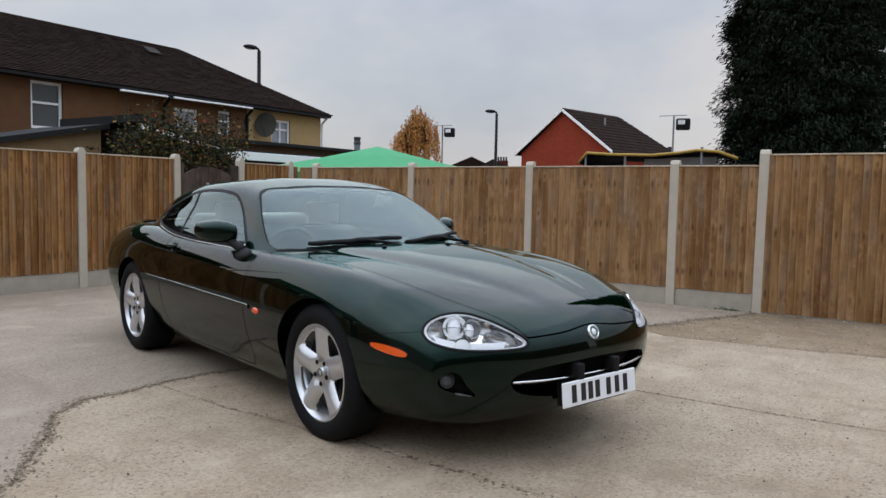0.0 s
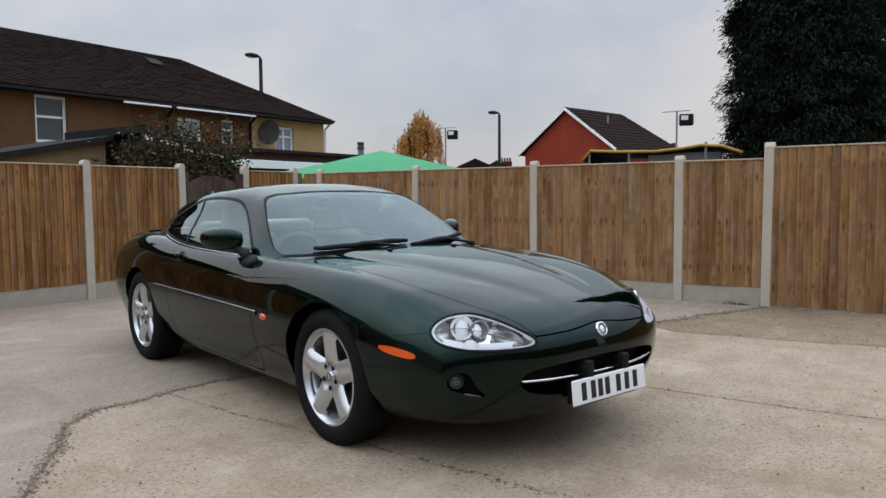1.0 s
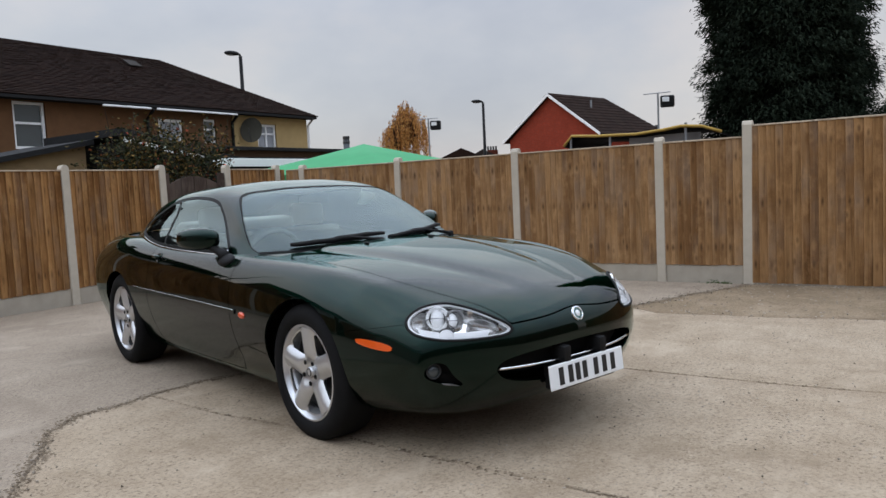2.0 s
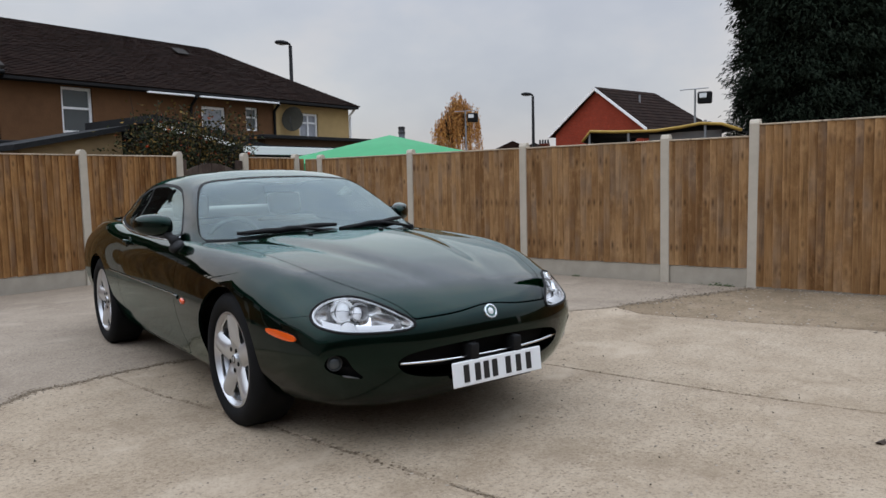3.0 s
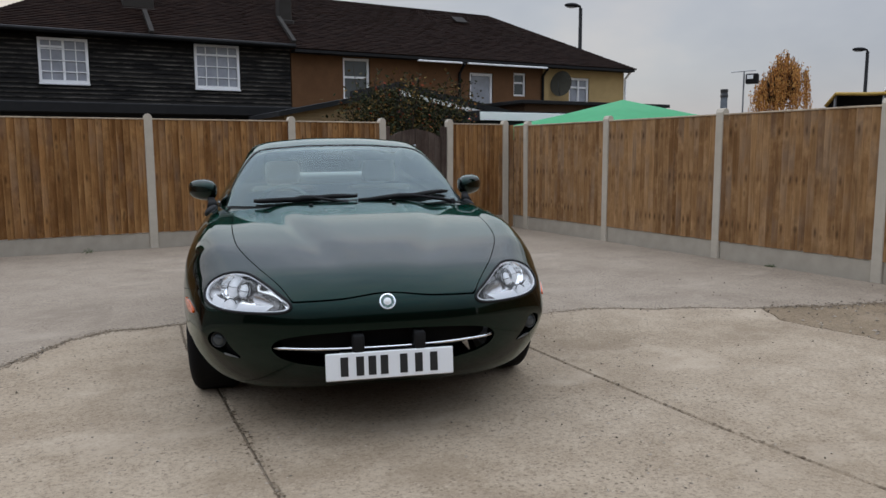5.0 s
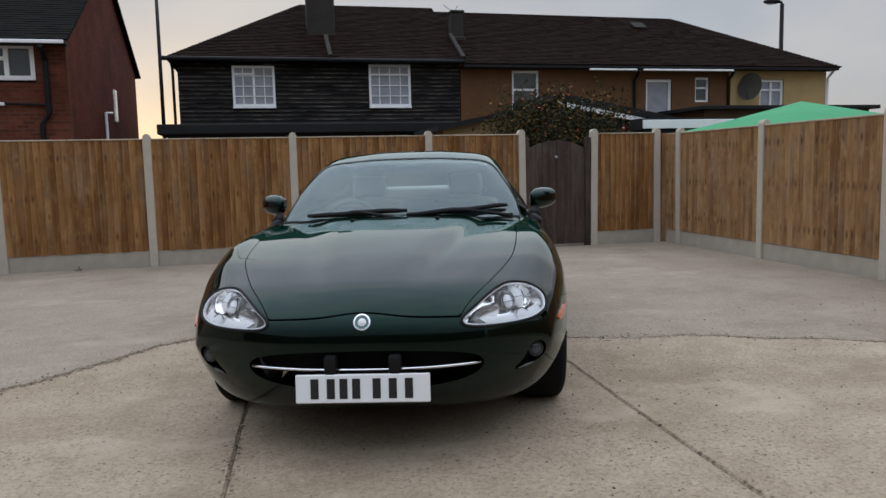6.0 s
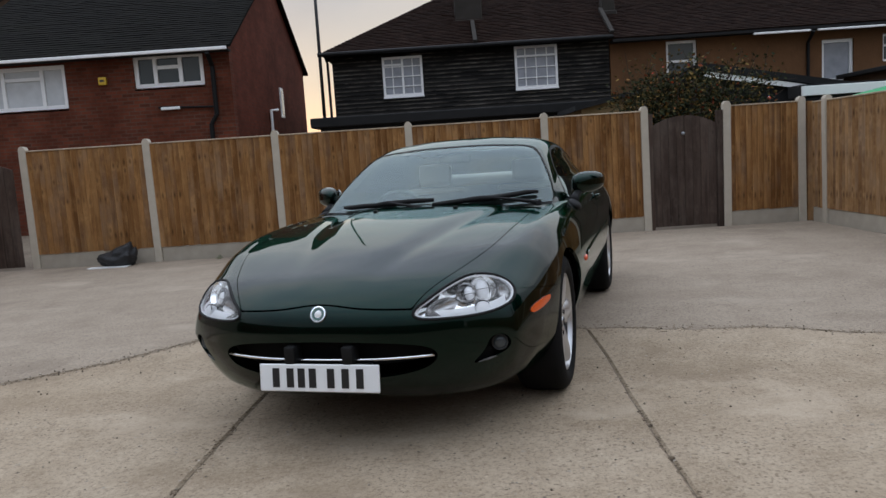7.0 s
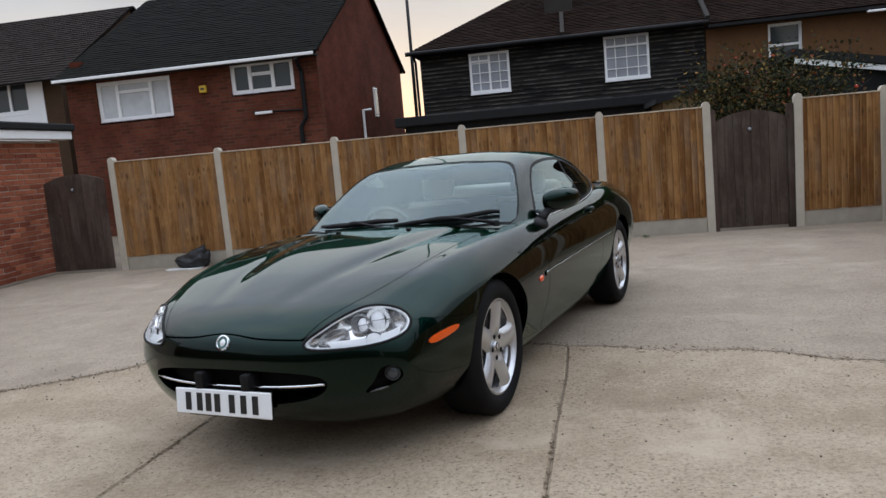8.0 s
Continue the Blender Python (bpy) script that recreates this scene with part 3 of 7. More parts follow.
def wall_with_openings(bm, x0, x1, z0, z1, y, thick, openings):
    """A wall facing -y, one solid with real openings (a0, a1, b0, b1) through it."""
    xs = sorted({x0, x1, *(o[0] for o in openings), *(o[1] for o in openings)})
    zs = sorted({z0, z1, *(o[2] for o in openings), *(o[3] for o in openings)})
    made = {}

    def vert(i, k, d):
        if (i, k, d) not in made:
            made[i, k, d] = bm.verts.new((xs[i], y + thick * d, zs[k]))
        return made[i, k, d]

    def solid(i, k):
        if not (0 <= i < len(xs) - 1 and 0 <= k < len(zs) - 1):
            return False
        c = ((xs[i] + xs[i + 1]) / 2, (zs[k] + zs[k + 1]) / 2)
        return not any(o[0] < c[0] < o[1] and o[2] < c[1] < o[3] for o in openings)

    for i in range(len(xs) - 1):
        for k in range(len(zs) - 1):
            if not solid(i, k):
                continue
            bm.faces.new([vert(i, k, 0), vert(i + 1, k, 0), vert(i + 1, k + 1, 0), vert(i, k + 1, 0)])
            bm.faces.new([vert(i, k, 1), vert(i, k + 1, 1), vert(i + 1, k + 1, 1), vert(i + 1, k, 1)])
            for di, dk, a, b in ((-1, 0, (i, k + 1), (i, k)), (1, 0, (i + 1, k), (i + 1, k + 1)), (0, -1, (i, k), (i + 1, k)), (0, 1, (i + 1, k + 1), (i, k + 1))):
                if not solid(i + di, k + dk):
                    bm.faces.new([vert(*a, 0), vert(*a, 1), vert(*b, 1), vert(*b, 0)])
    return bm


def sash_window(parent, x0, x1, z0, z1, y, cols, rows, pane_mat, bar=0.05, top_split=None, glazing=(0, 0)):
    """A white window set in an opening: frame, panes and sill as parts. cols: widths of the lights."""
    win = part("window", boxed(x0 - 0.01, x1 + 0.01, y - 0.06, y + 0.02, z0 - 0.05, z0 - 0.005, bevel=0.006), M_WHITE, parent, "white plastic-framed window")
    bm = bmesh.new()
    box(bm, x0, x0 + bar, y - 0.015, y + 0.06, z0, z1)
    box(bm, x1 - bar, x1, y - 0.015, y + 0.06, z0, z1)
    box(bm, x0 + bar, x1 - bar, y - 0.015, y + 0.06, z0, z0 + bar)
    box(bm, x0 + bar, x1 - bar, y - 0.015, y + 0.06, z1 - bar, z1)
    edges = [x0 + (x1 - x0) * c for c in cols]
    for e in edges:
        box(bm, e - bar * 0.45, e + bar * 0.45, y - 0.018, y + 0.055, z0 + bar, z1 - bar)
    cuts = [x0 + bar, *edges, x1 - bar]
    if top_split:
        for k, (frac, which) in enumerate(top_split):
            zz = z0 + (z1 - z0) * frac
            box(bm, cuts[which], cuts[which + 1], y - 0.012, y + 0.05, zz - bar * 0.4, zz + bar * 0.4)
    nx, nz = glazing
    for k in range(1, nx):
        xx = x0 + (x1 - x0) * k / nx
        box(bm, xx - 0.011, xx + 0.011, y + 0.0, y + 0.03, z0 + bar, z1 - bar)
    for k in range(1, nz):
        zz = z0 + (z1 - z0) * k / nz
        box(bm, x0 + bar, x1 - bar, y + 0.002, y + 0.028, zz - 0.011, zz + 0.011)
    part("window_frame", bm, M_WHITE, win)
    for a, b in zip(cuts, cuts[1:]):
        part("pane", boxed(a, b, y + 0.03, y + 0.042, z0 + bar, z1 - bar), pane_mat, win)
    return win


def tiled_slope(bm, corners, course=0.22, lift=0.024, tile=0.21, rnd=random.Random(4)):
    """Lapped roof tiles on a four-cornered slope: eave left, eave right, ridge right, ridge left."""
    el, er, rr, rl = (Vector(c) for c in corners)
    length = max((rl - el).length, (rr - er).length)
    nrm = (er - el).cross(rl - el).normalized()
    rows = max(2, int(length / course))
    for r in range(rows):
        t0, t1 = r / rows, min(1, (r + 1.18) / rows)
        a0, b0 = el.lerp(rl, t0), er.lerp(rr, t0)
        a1, b1 = el.lerp(rl, t1), er.lerp(rr, t1)
        n = max(1, int((b0 - a0).length / tile))
        for k in range(n):
            u0, u1 = max(0, (k - 0.5 * (r % 2)) / n), (k + 0.975 - (0.5 if r % 2 and k < n - 1 else 0)) / n
            up = nrm * (lift + rnd.uniform(-0.004, 0.006))
            q = [a0.lerp(b0, u0) + up, a0.lerp(b0, u1) + up, a1.lerp(b1, u1) + nrm * 0.002, a1.lerp(b1, u0) + nrm * 0.002]
            low = [a0.lerp(b0, u0), a0.lerp(b0, u1)]
            v = [bm.verts.new(p) for p in q + low]
            bm.faces.new(v[:4])
            bm.faces.new((v[4], v[5], v[1], v[0]))
    # the boarding under the tiles
    under = nrm * -0.03
    v = [bm.verts.new(p + under) for p in (el, er, rr, rl)]
    bm.faces.new(v)
    return bm


def leaf_cloud(bm, count, place, size, rnd, shape=1.0, droop=0.0):
    """Small folded leaves at points that place(rnd) gives."""
    for _ in range(count):
        p = place(rnd)
        if p is None:
            continue
        s = size * rnd.uniform(0.6, 1.35)
        q = Euler((rnd.uniform(-1.2, 1.2) - droop, rnd.uniform(-1.2, 1.2), rnd.uniform(0, 6.28))).to_matrix()
        a, b, c, d = (bm.verts.new(Vector(p) + q @ Vector(v)) for v in ((-s * 0.5 * shape, 0, 0), (0, -s * 0.5, s * 0.12), (s * 0.5 * shape, 0, 0), (0, s * 0.5, s * 0.12)))
        bm.faces.new((a, b, c))
        bm.faces.new((a, c, d))
    return bm

# ---- ground ----
bm = bmesh.new()
bmesh.ops.create_grid(bm, x_segments=8, y_segments=8, size=900, matrix=Matrix.Translation((0, 0, -0.009)))
ground = tagged(part("ground", bm, M_DIRT), "bare earthy ground under and beyond the concrete yard", "ground", kind="structure")

crack = [(-6.7, -2.75), (-4.6, -1.85), (-2.78, -0.87), (-2.2, -0.46), (-1.85, -0.05), (-1.62, 0.28), (-1.35, 0.46), (-0.88, 0.45), (-0.48, 0.43), (0.1, 0.10), (0.61, -0.22), (0.91, -0.31), (1.5, -0.45), (2.0, -0.58), (2.55, -0.85), (3.10, -1.16)]
rough_edge = [(3.10, -1.16), (3.75, -1.38), (4.9, -1.85)]


def jagged(pts, amp, step=0.05, seed=0):
    """The line through pts with a broken edge."""
    rnd, out = random.Random(seed), []
    for a, b in zip(pts, pts[1:]):
        n = max(1, int(math.dist(a, b) / step))
        for i in range(n):
            t = i / n
            x, y = a[0] + (b[0] - a[0]) * t, a[1] + (b[1] - a[1]) * t
            w = 0 if i == 0 else amp
            k = noise.noise((x * 2.3 + seed, y * 2.3, 0)) * 1.6
            out.append((x + w * (k + rnd.uniform(-0.35, 0.35)), y + w * (k + rnd.uniform(-0.35, 0.35))))
    return out + [pts[-1]]


def slab(outline, inset, material, label, top=0.0):
    """A cast slab with chamfered, slightly broken edges."""
    bm = bmesh.new()
    f = bm.faces.new([bm.verts.new((x, y, top)) for x, y in outline])
    if f.normal.z < 0:
        f.normal_flip()
    bmesh.ops.inset_region(bm, faces=[f], thickness=inset * 0.55, depth=0, use_boundary=True, use_even_offset=False)
    bmesh.ops.delete(bm, geom=[x for x in bm.faces if x is not f], context="FACES")
    bmesh.ops.inset_region(bm, faces=[f], thickness=inset * 0.45, depth=0, use_boundary=True, use_even_offset=False)
    rim = [e for e in bm.edges if e.is_boundary]
    for v in {v for e in rim for v in e.verts}:
        v.co.z = top - 0.012
    bmesh.ops.triangulate(bm, faces=[x for x in bm.faces if len(x.verts) > 4])
    return part("concrete_slab", bm, material, ground, label)


jc = jagged(crack, 0.036, step=0.045, seed=1)
je = jagged(rough_edge, 0.03, seed=2)
j_west = jagged([(-0.88, 0.45), (-0.96, -0.28), (-0.95, -0.8), (-0.97, -1.35), (-1.01, -2.0), (-1.03, -2.4), (-1.2, -9.9)], 0.003, step=0.12, seed=3)
j_mid = jagged([(0.91, -0.31), (0.90, -1.0), (0.86, -1.7), (0.84, -2.3), (0.83, -2.8), (0.88, -3.8), (1.0, -9.9)], 0.003, step=0.12, seed=4)
j_east = jagged([(3.10, -1.16), (2.88, -1.5), (2.93, -2.4), (3.09, -3.2), (3.2, -9.9)], 0.03, seed=5)


def between(line, x0, x1):
    return [p for p in line if x0 <= p[0] <= x1]


slab([*jc, *je[1:], (4.95, 5.06), (-6.8, 5.06)], 0.03, M_SLAB_N, "smooth pale grey concrete slab")
slab([(-6.8, -9.9), (-1.2, -9.9), *j_west[::-1][1:], *between(jc, -9, -0.885)[::-1]], 0.030, M_SLAB_S, "worn tan concrete slab")
slab([*j_west[::-1], *between(jc, -0.875, 0.905), *j_mid], 0.030, M_SLAB_S, "worn tan concrete slab")
slab([*j_mid[::-1], *between(jc, 0.915, 3.095), *j_east], 0.030, M_SLAB_S, "worn tan concrete slab")
slab([*j_east[::-1], *je[1:], (4.95, -9.9)], 0.012, M_SLAB_E, "rough brown weathered concrete patch", -0.003)

# crumbs and grit, thickest along the cracks
rnd = random.Random(11)
bm = bmesh.new()
lines = [(jc, 0.05, 800), (je, 0.08, 160), (j_east, 0.08, 140), (j_west, 0.03, 14)]
spots = []
for pts, spread, count in lines:
    for _ in range(count):
        p = rnd.choice(pts)
        if pts is jc and p[0] > 0.3 and rnd.random() < 0.8:
            continue
        spots.append((p[0] + rnd.gauss(0, spread), p[1] + rnd.gauss(0, spread), 1.0))
for _ in range(1100):
    spots.append((rnd.uniform(-5, 4.8), rnd.uniform(-4.6, 1.2), 0.75))
for x, y, k in spots:
    if abs(x) > 4.85 or y > 4.9:
        continue
    s = rnd.choice((0.004, 0.005, 0.006, 0.008, 0.010)) * k * (0.6 if y > 0.2 else 1)
    m = Matrix.LocRotScale((x, y, s * 0.35), Euler((rnd.random() * 3, rnd.random() * 3, rnd.random() * 3)), (s * rnd.uniform(0.8, 1.5), s, s * 0.7))
    vs = [bm.verts.new(m @ Vector(v)) for v in ((1, 0, 0), (-0.5, 0.9, 0), (-0.5, -0.9, 0), (0, 0, 1.1), (0, 0, -0.8))]
    for f in ((0, 1, 3), (1, 2, 3), (2, 0, 3), (1, 0, 4), (2, 1, 4), (0, 2, 4)):
        bm.faces.new([vs[i] for i in f])
for _ in range(900):
    # debris on the rough patch and along the foot of the tall fence
    x, y = (rnd.uniform(2.95, 4.9), rnd.uniform(-4.6, -1.3)) if rnd.random() < 0.6 else (4.93 - abs(rnd.gauss(0, 0.10)), rnd.uniform(-6.5, -1.75))
    s = rnd.choice((0.005, 0.007, 0.009, 0.013))
    m = Matrix.LocRotScale((x, y, s * 0.2), Euler((0, 0, rnd.random() * 6)), (s * rnd.uniform(0.8, 1.6), s, s * 0.7))
    vs = [bm.verts.new(m @ Vector(v)) for v in ((1, 0, 0), (0, 0.9, 0), (-1, 0, 0), (0, -0.9, 0), (0, 0, 0.8))]
    for i in range(4):
        bm.faces.new((vs[i], vs[(i + 1) % 4], vs[4]))
for _ in range(3200):
    x, y = rnd.uniform(-5, 2.8), rnd.uniform(-4.9, -0.9)
    if noise.noise((x * 0.8, y * 0.8, 3)) < -0.05:
        continue
    s = rnd.choice((0.003, 0.004, 0.005, 0.007))
    m = Matrix.LocRotScale((x, y, s * 0.2), Euler((0, 0, rnd.random() * 6)), (s * rnd.uniform(0.8, 1.6), s, s * 0.6))
    vs = [bm.verts.new(m @ Vector(v)) for v in ((1, 0, 0), (0, 0.9, 0), (-1, 0, 0), (0, -0.9, 0), (0, 0, 0.8))]
    for i in range(4):
        bm.faces.new((vs[i], vs[(i + 1) % 4], vs[4]))
tagged(part("grit", bm, M_CRUMB), "loose concrete crumbs and grit scattered along the cracks", "grit", kind="stuff")
# soil and broken fines worked into the cracks
bm = bmesh.new()
for pts, spread, count in ((jc, 0.038, 7000), (je, 0.03, 900), (j_east, 0.03, 900), (j_mid, 0.011, 500), (j_west, 0.011, 1200)):
    for _ in range(count):
        i = rnd.randrange(len(pts) - 1)
        t = rnd.random()
        p, q = pts[i], pts[i + 1]
        if pts is jc and p[0] > 0.5 and rnd.random() < 0.6:
            continue
        w = spread * (0.45 + 1.1 * abs(noise.noise((p[0] * 1.7, p[1] * 1.7, 0))) * 2)
        x, y = p[0] + (q[0] - p[0]) * t + rnd.gauss(0, w), p[1] + (q[1] - p[1]) * t + rnd.gauss(0, w)
        r, a0 = rnd.uniform(0.003, 0.012), rnd.random() * 6.28
        bm.faces.new([bm.verts.new((x + r * rnd.uniform(0.5, 1.2) * math.cos(a0 + k * 1.2566), y + r * rnd.uniform(0.5, 1.2) * math.sin(a0 + k * 1.2566), rnd.uniform(0.0005, 0.0018))) for k in range(5)])
tagged(part("crack_soil", bm, M_SOIL), "dark soil and fines worked into the cracks", "soil", kind="stuff")

# ---- fences, posts and gates ----
FY, FX = 5.13, 4.975
N_POSTS = [-5.66, -3.97, -2.23, -0.43, 1.40, 2.75, 3.835, 4.85]
E_POSTS = [4.667, 2.834, 0.953, -0.90, -1.845]


def post_mesh(h):
    bm = bmesh.new()
    w = 0.05
    prof = [(-w, -0.02), (w, -0.02), (w, h - 0.045), (w * 0.55, h - 0.008), (0, h), (-w * 0.55, h - 0.008), (-w, h - 0.045)]
    prism(bm, prof, 0.1, Matrix.Translation((0, -0.05, 0)))
    bmesh.ops.bevel(bm, geom=[e for e in bm.edges if abs(e.verts[0].co.x - e.verts[1].co.x) < 1e-4 and abs(e.verts[0].co.z - e.verts[1].co.z) > 0.2], offset=0.007, segments=1, affect="EDGES")
    return mesh_of(bm, "fence_post")


POST = post_mesh(1.675)
POST.materials.append(M_POST)
POST_E = post_mesh(1.65)
POST_E.materials.append(M_POST)
POST_TALL = post_mesh(1.755)
POST_TALL.materials.append(M_POST)
rnd = random.Random(7)


def post(x, y, fence, me=None, turn=0):
    ob = new("fence_post", me or POST)
    ob.parent = fence
    ob.matrix_local = pose(x, y, 0, rnd.uniform(-0.4, 0.4), rnd.uniform(-0.5, 0.5), turn)
    return tagged(ob, "pale precast concrete post")


def feather_mesh(width, h):
    """A feather-edge board: thick on one edge, thin on the other."""
    bm = bmesh.new()
    a = width / 2 + 0.012
    lo = [(-a, 0.0), (-a, -0.032), (-a + 0.008, -0.037), (a, -0.009), (a, 0.0)]
    bot = [bm.verts.new((x, y, 0)) for x, y in lo]
    top = [bm.verts.new((x, y, h)) for x, y in lo]
    bm.faces.new(bot[::-1])
    bm.faces.new(top)
    for i in range(5):
        j = (i + 1) % 5
        bm.faces.new((bot[i], bot[j], top[j], top[i]))
    return mesh_of(bm, "board")


BOARDS = {}


def fence_panel(fence, length, z0, z1, at, mat, pitch=0.077):
    """One bay: rails and capping, with upright feather-edge boards on them; x runs along the bay, the face looks to -y."""
    bm = bmesh.new()
    for zz in (z0 + 0.2, (z0 + z1) / 2, z1 - 0.22):
        box(bm, 0, length, 0.001, 0.05, zz - 0.04, zz + 0.04)
    pan = part("fence_panel", bm, mat, fence, at=at)
    part("capping", boxed(0, length, -0.042, 0.03, z1 - 0.002, z1 + 0.016, bevel=0.004), M_CAP, pan, "weathered timber capping strip")
    n = max(1, round(length / pitch))
    w = length / n
    for i in range(n):
        key = (round(w, 3), round(z1 - z0, 3), mat.name)
        if key not in BOARDS:
            BOARDS[key] = feather_mesh(w, z1 - z0)
            BOARDS[key].materials.append(mat)
        b = new("board", BOARDS[key])
        b.parent = pan
        b.matrix_local = pose((i + 0.5) * w + rnd.uniform(-0.003, 0.003), rnd.uniform(-0.004, 0.0), z0 + rnd.uniform(-0.004, 0.003), 0, rnd.uniform(-0.15, 0.15), rnd.uniform(-1.6, 1.6))
    return pan


def gravel_board(fence, length, h, at):
    return part("gravel_board", boxed(0, length, -0.022, 0.022, -0.02, h, bevel=0.006), M_GRAVEL, fence, "stained concrete gravel board", at=at)


fence_n = thing("timber_fence", "orange-brown feather-edge timber fence between concrete posts", "fence", "fences round the yard")
fence_e = thing("timber_fence", "weathered brown feather-edge timber fence between concrete posts", "fence", "fences round the yard")
fence_t = thing("timber_fence", "tall grey-brown close-boarded timber fence down to the ground", "fence", "fences round the yard")
for x in N_POSTS:
    post(x, FY, fence_n)
for a, b in zip(N_POSTS, N_POSTS[1:]):
    if a == 2.75:
        continue
    fence_panel(fence_n, b - a - 0.1, 0.195, 1.60, pose(a + 0.05, FY, 0), M_BOARD)
    gravel_board(fence_n, b - a - 0.1, 0.19, pose(a + 0.05, FY, 0))
for y in E_POSTS:
    post(FX, y, fence_e, POST_TALL if y < -1.5 else POST_E)
for a, b in zip([5.05, *E_POSTS], E_POSTS):
    fence_panel(fence_e, a - b - 0.1, 0.195, 1.575, pose(FX, a - 0.05, 0, 0, 0, -90), M_BOARD_E)
    gravel_board(fence_e, a - b - 0.1, 0.19, pose(FX, a - 0.05, 0, 0, 0, -90))
part("corner_board", boxed(FX - 0.058, FX + 0.02, FY - 0.03, FY + 0.03, 0.0, 1.6, bevel=0.004), M_BOARD, fence_n)
# taller run with no posts in front, down to the ground
for k in range(5):
    fence_panel(fence_t, 1.63, 0.01, 1.69, pose(FX - 0.01, -1.9 - 1.63 * k, 0, 0, 0, -90), M_BOARD_T, 0.08)


def arched_gate(width, h, rise, at, label):
    """A close-boarded gate with a bowed top."""
    gate = thing("garden_gate", label, "gate", at=at)
    n = 8
    w = width / n
    for i in range(n):
        bm = bmesh.new()
        x0, x1 = i * w + 0.002, (i + 1) * w - 0.002
        top = lambda x: h + rise * (1 - ((x - width / 2) / (width / 2)) ** 2)
        prism(bm, [(x0, 0.03), (x1, 0.03), (x1, top(x1)), ((x0 + x1) / 2, top((x0 + x1) / 2)), (x0, top(x0))], 0.022, Matrix.Translation((0, -0.011 + 0.003 * (i % 2), 0)))
        part("board", bm, M_GATE, gate)
    for zz in (0.3, h * 0.55, h - 0.15):
        part("ledge", boxed(0.02, width - 0.02, 0.014, 0.045, zz - 0.05, zz + 0.05), M_GATE, gate)
    part("latch", lathe(bmesh.new(), [(0, 0.03), (0.018, 0.028), (0.024, 0.015), (0.024, 0), (0, 0)], 12, pose(width * 0.48, -0.012, h - 0.12, 90)), M_STEEL, gate, "round galvanised latch handle", smooth=True)
    return gate


arched_gate(0.86, 1.40, 0.12, pose(2.85, FY + 0.02, 0), "dark brown close-boarded garden gate with a bowed top")
for x in (2.81, 3.75):
    gp = part("gate_post", boxed(x - 0.04, x + 0.04, FY - 0.03, FY + 0.05, -0.02, 1.56, bevel=0.006), M_GATE)
    tagged(gp, "timber gate post beside the bowed gate", "gate post", "timber gate posts")
arched_gate(1.0, 1.37, 0.11, pose(-6.86, FY + 0.02, 0), "closed dark brown boarded side gate with a bowed top")

# ---- the row of cottages behind the long fence ----
WY = 14.7


terrace = thing("cottage", "black weatherboarded cottage with white windows and a brown tiled roof", "house", at=sited(1.0, -0.245, 0.15, 1.003, 1.009))
openings_black = [(-1.21, -0.17, 2.78, 3.78), (2.22, 3.32, 2.77, 3.84)]
part("wall", wall_with_openings(bmesh.new(), -2.5, 4.66, -0.03, 3.98, WY + 0.03, 0.22, openings_black), M_FELT, terrace)
sash_window(terrace, *openings_black[0], WY, (0.5,), 1, M_PANE_NET, 0.06, [(0.8, 0)], (4, 4))
sash_window(terrace, *openings_black[1], WY, (), 1, M_PANE_NET, 0.06, [(0.76, 0)], (4, 4))
part("wall", boxed(-2.5, -2.3, WY + 0.25, 21.5, -0.03, 3.98), M_FELT, terrace)
part("wall", boxed(-2.3, 4.66, 21.3, 21.5, -0.03, 3.98), M_FELT, terrace)
bm = bmesh.new()
tiled_slope(bm, [(-2.75, WY - 0.3, 3.93), (4.72, WY - 0.3, 3.93), (4.72, 18.2, 6.02), (0.75, 18.2, 6.02)], 0.135)
tiled_slope(bm, [(-2.75, 21.7, 3.93), (-2.75, WY - 0.3, 3.93), (0.75, 18.2, 6.02), (0.75, 18.2, 6.02)], 0.135)
tiled_slope(bm, [(4.72, 21.7, 3.93), (-2.75, 21.7, 3.93), (0.75, 18.2, 6.02), (4.72, 18.2, 6.02)], 0.135)
roof = part("roof", bm, M_ROOF, terrace, "brown mossy tiled hipped roof")
part("gutter", tube(bmesh.new(), [(-2.8, WY - 0.36, 3.9), (4.7, WY - 0.36, 3.88)], 0.055, 8), M_RUBBER, terrace)
part("downpipe", tube(bmesh.new(), [(-2.62, WY - 0.34, 3.88), (-2.6, WY - 0.1, 3.7), (-2.6, WY - 0.08, 0)], 0.035, 8), M_RUBBER, terrace)
for x, run in ((1.22, 1.3), (4.69, 1.6)):
    bm = bmesh.new()
    prism(bm, [(-0.05, 0), (0.05, 0), (0.05, 0.07), (-0.05, 0.07)], run, pose(x, WY - 0.3, 3.97, 30.8))
    part("party_wall_flashing", bm, M_FLASH, terrace, "pale mortar flashing over the party wall")
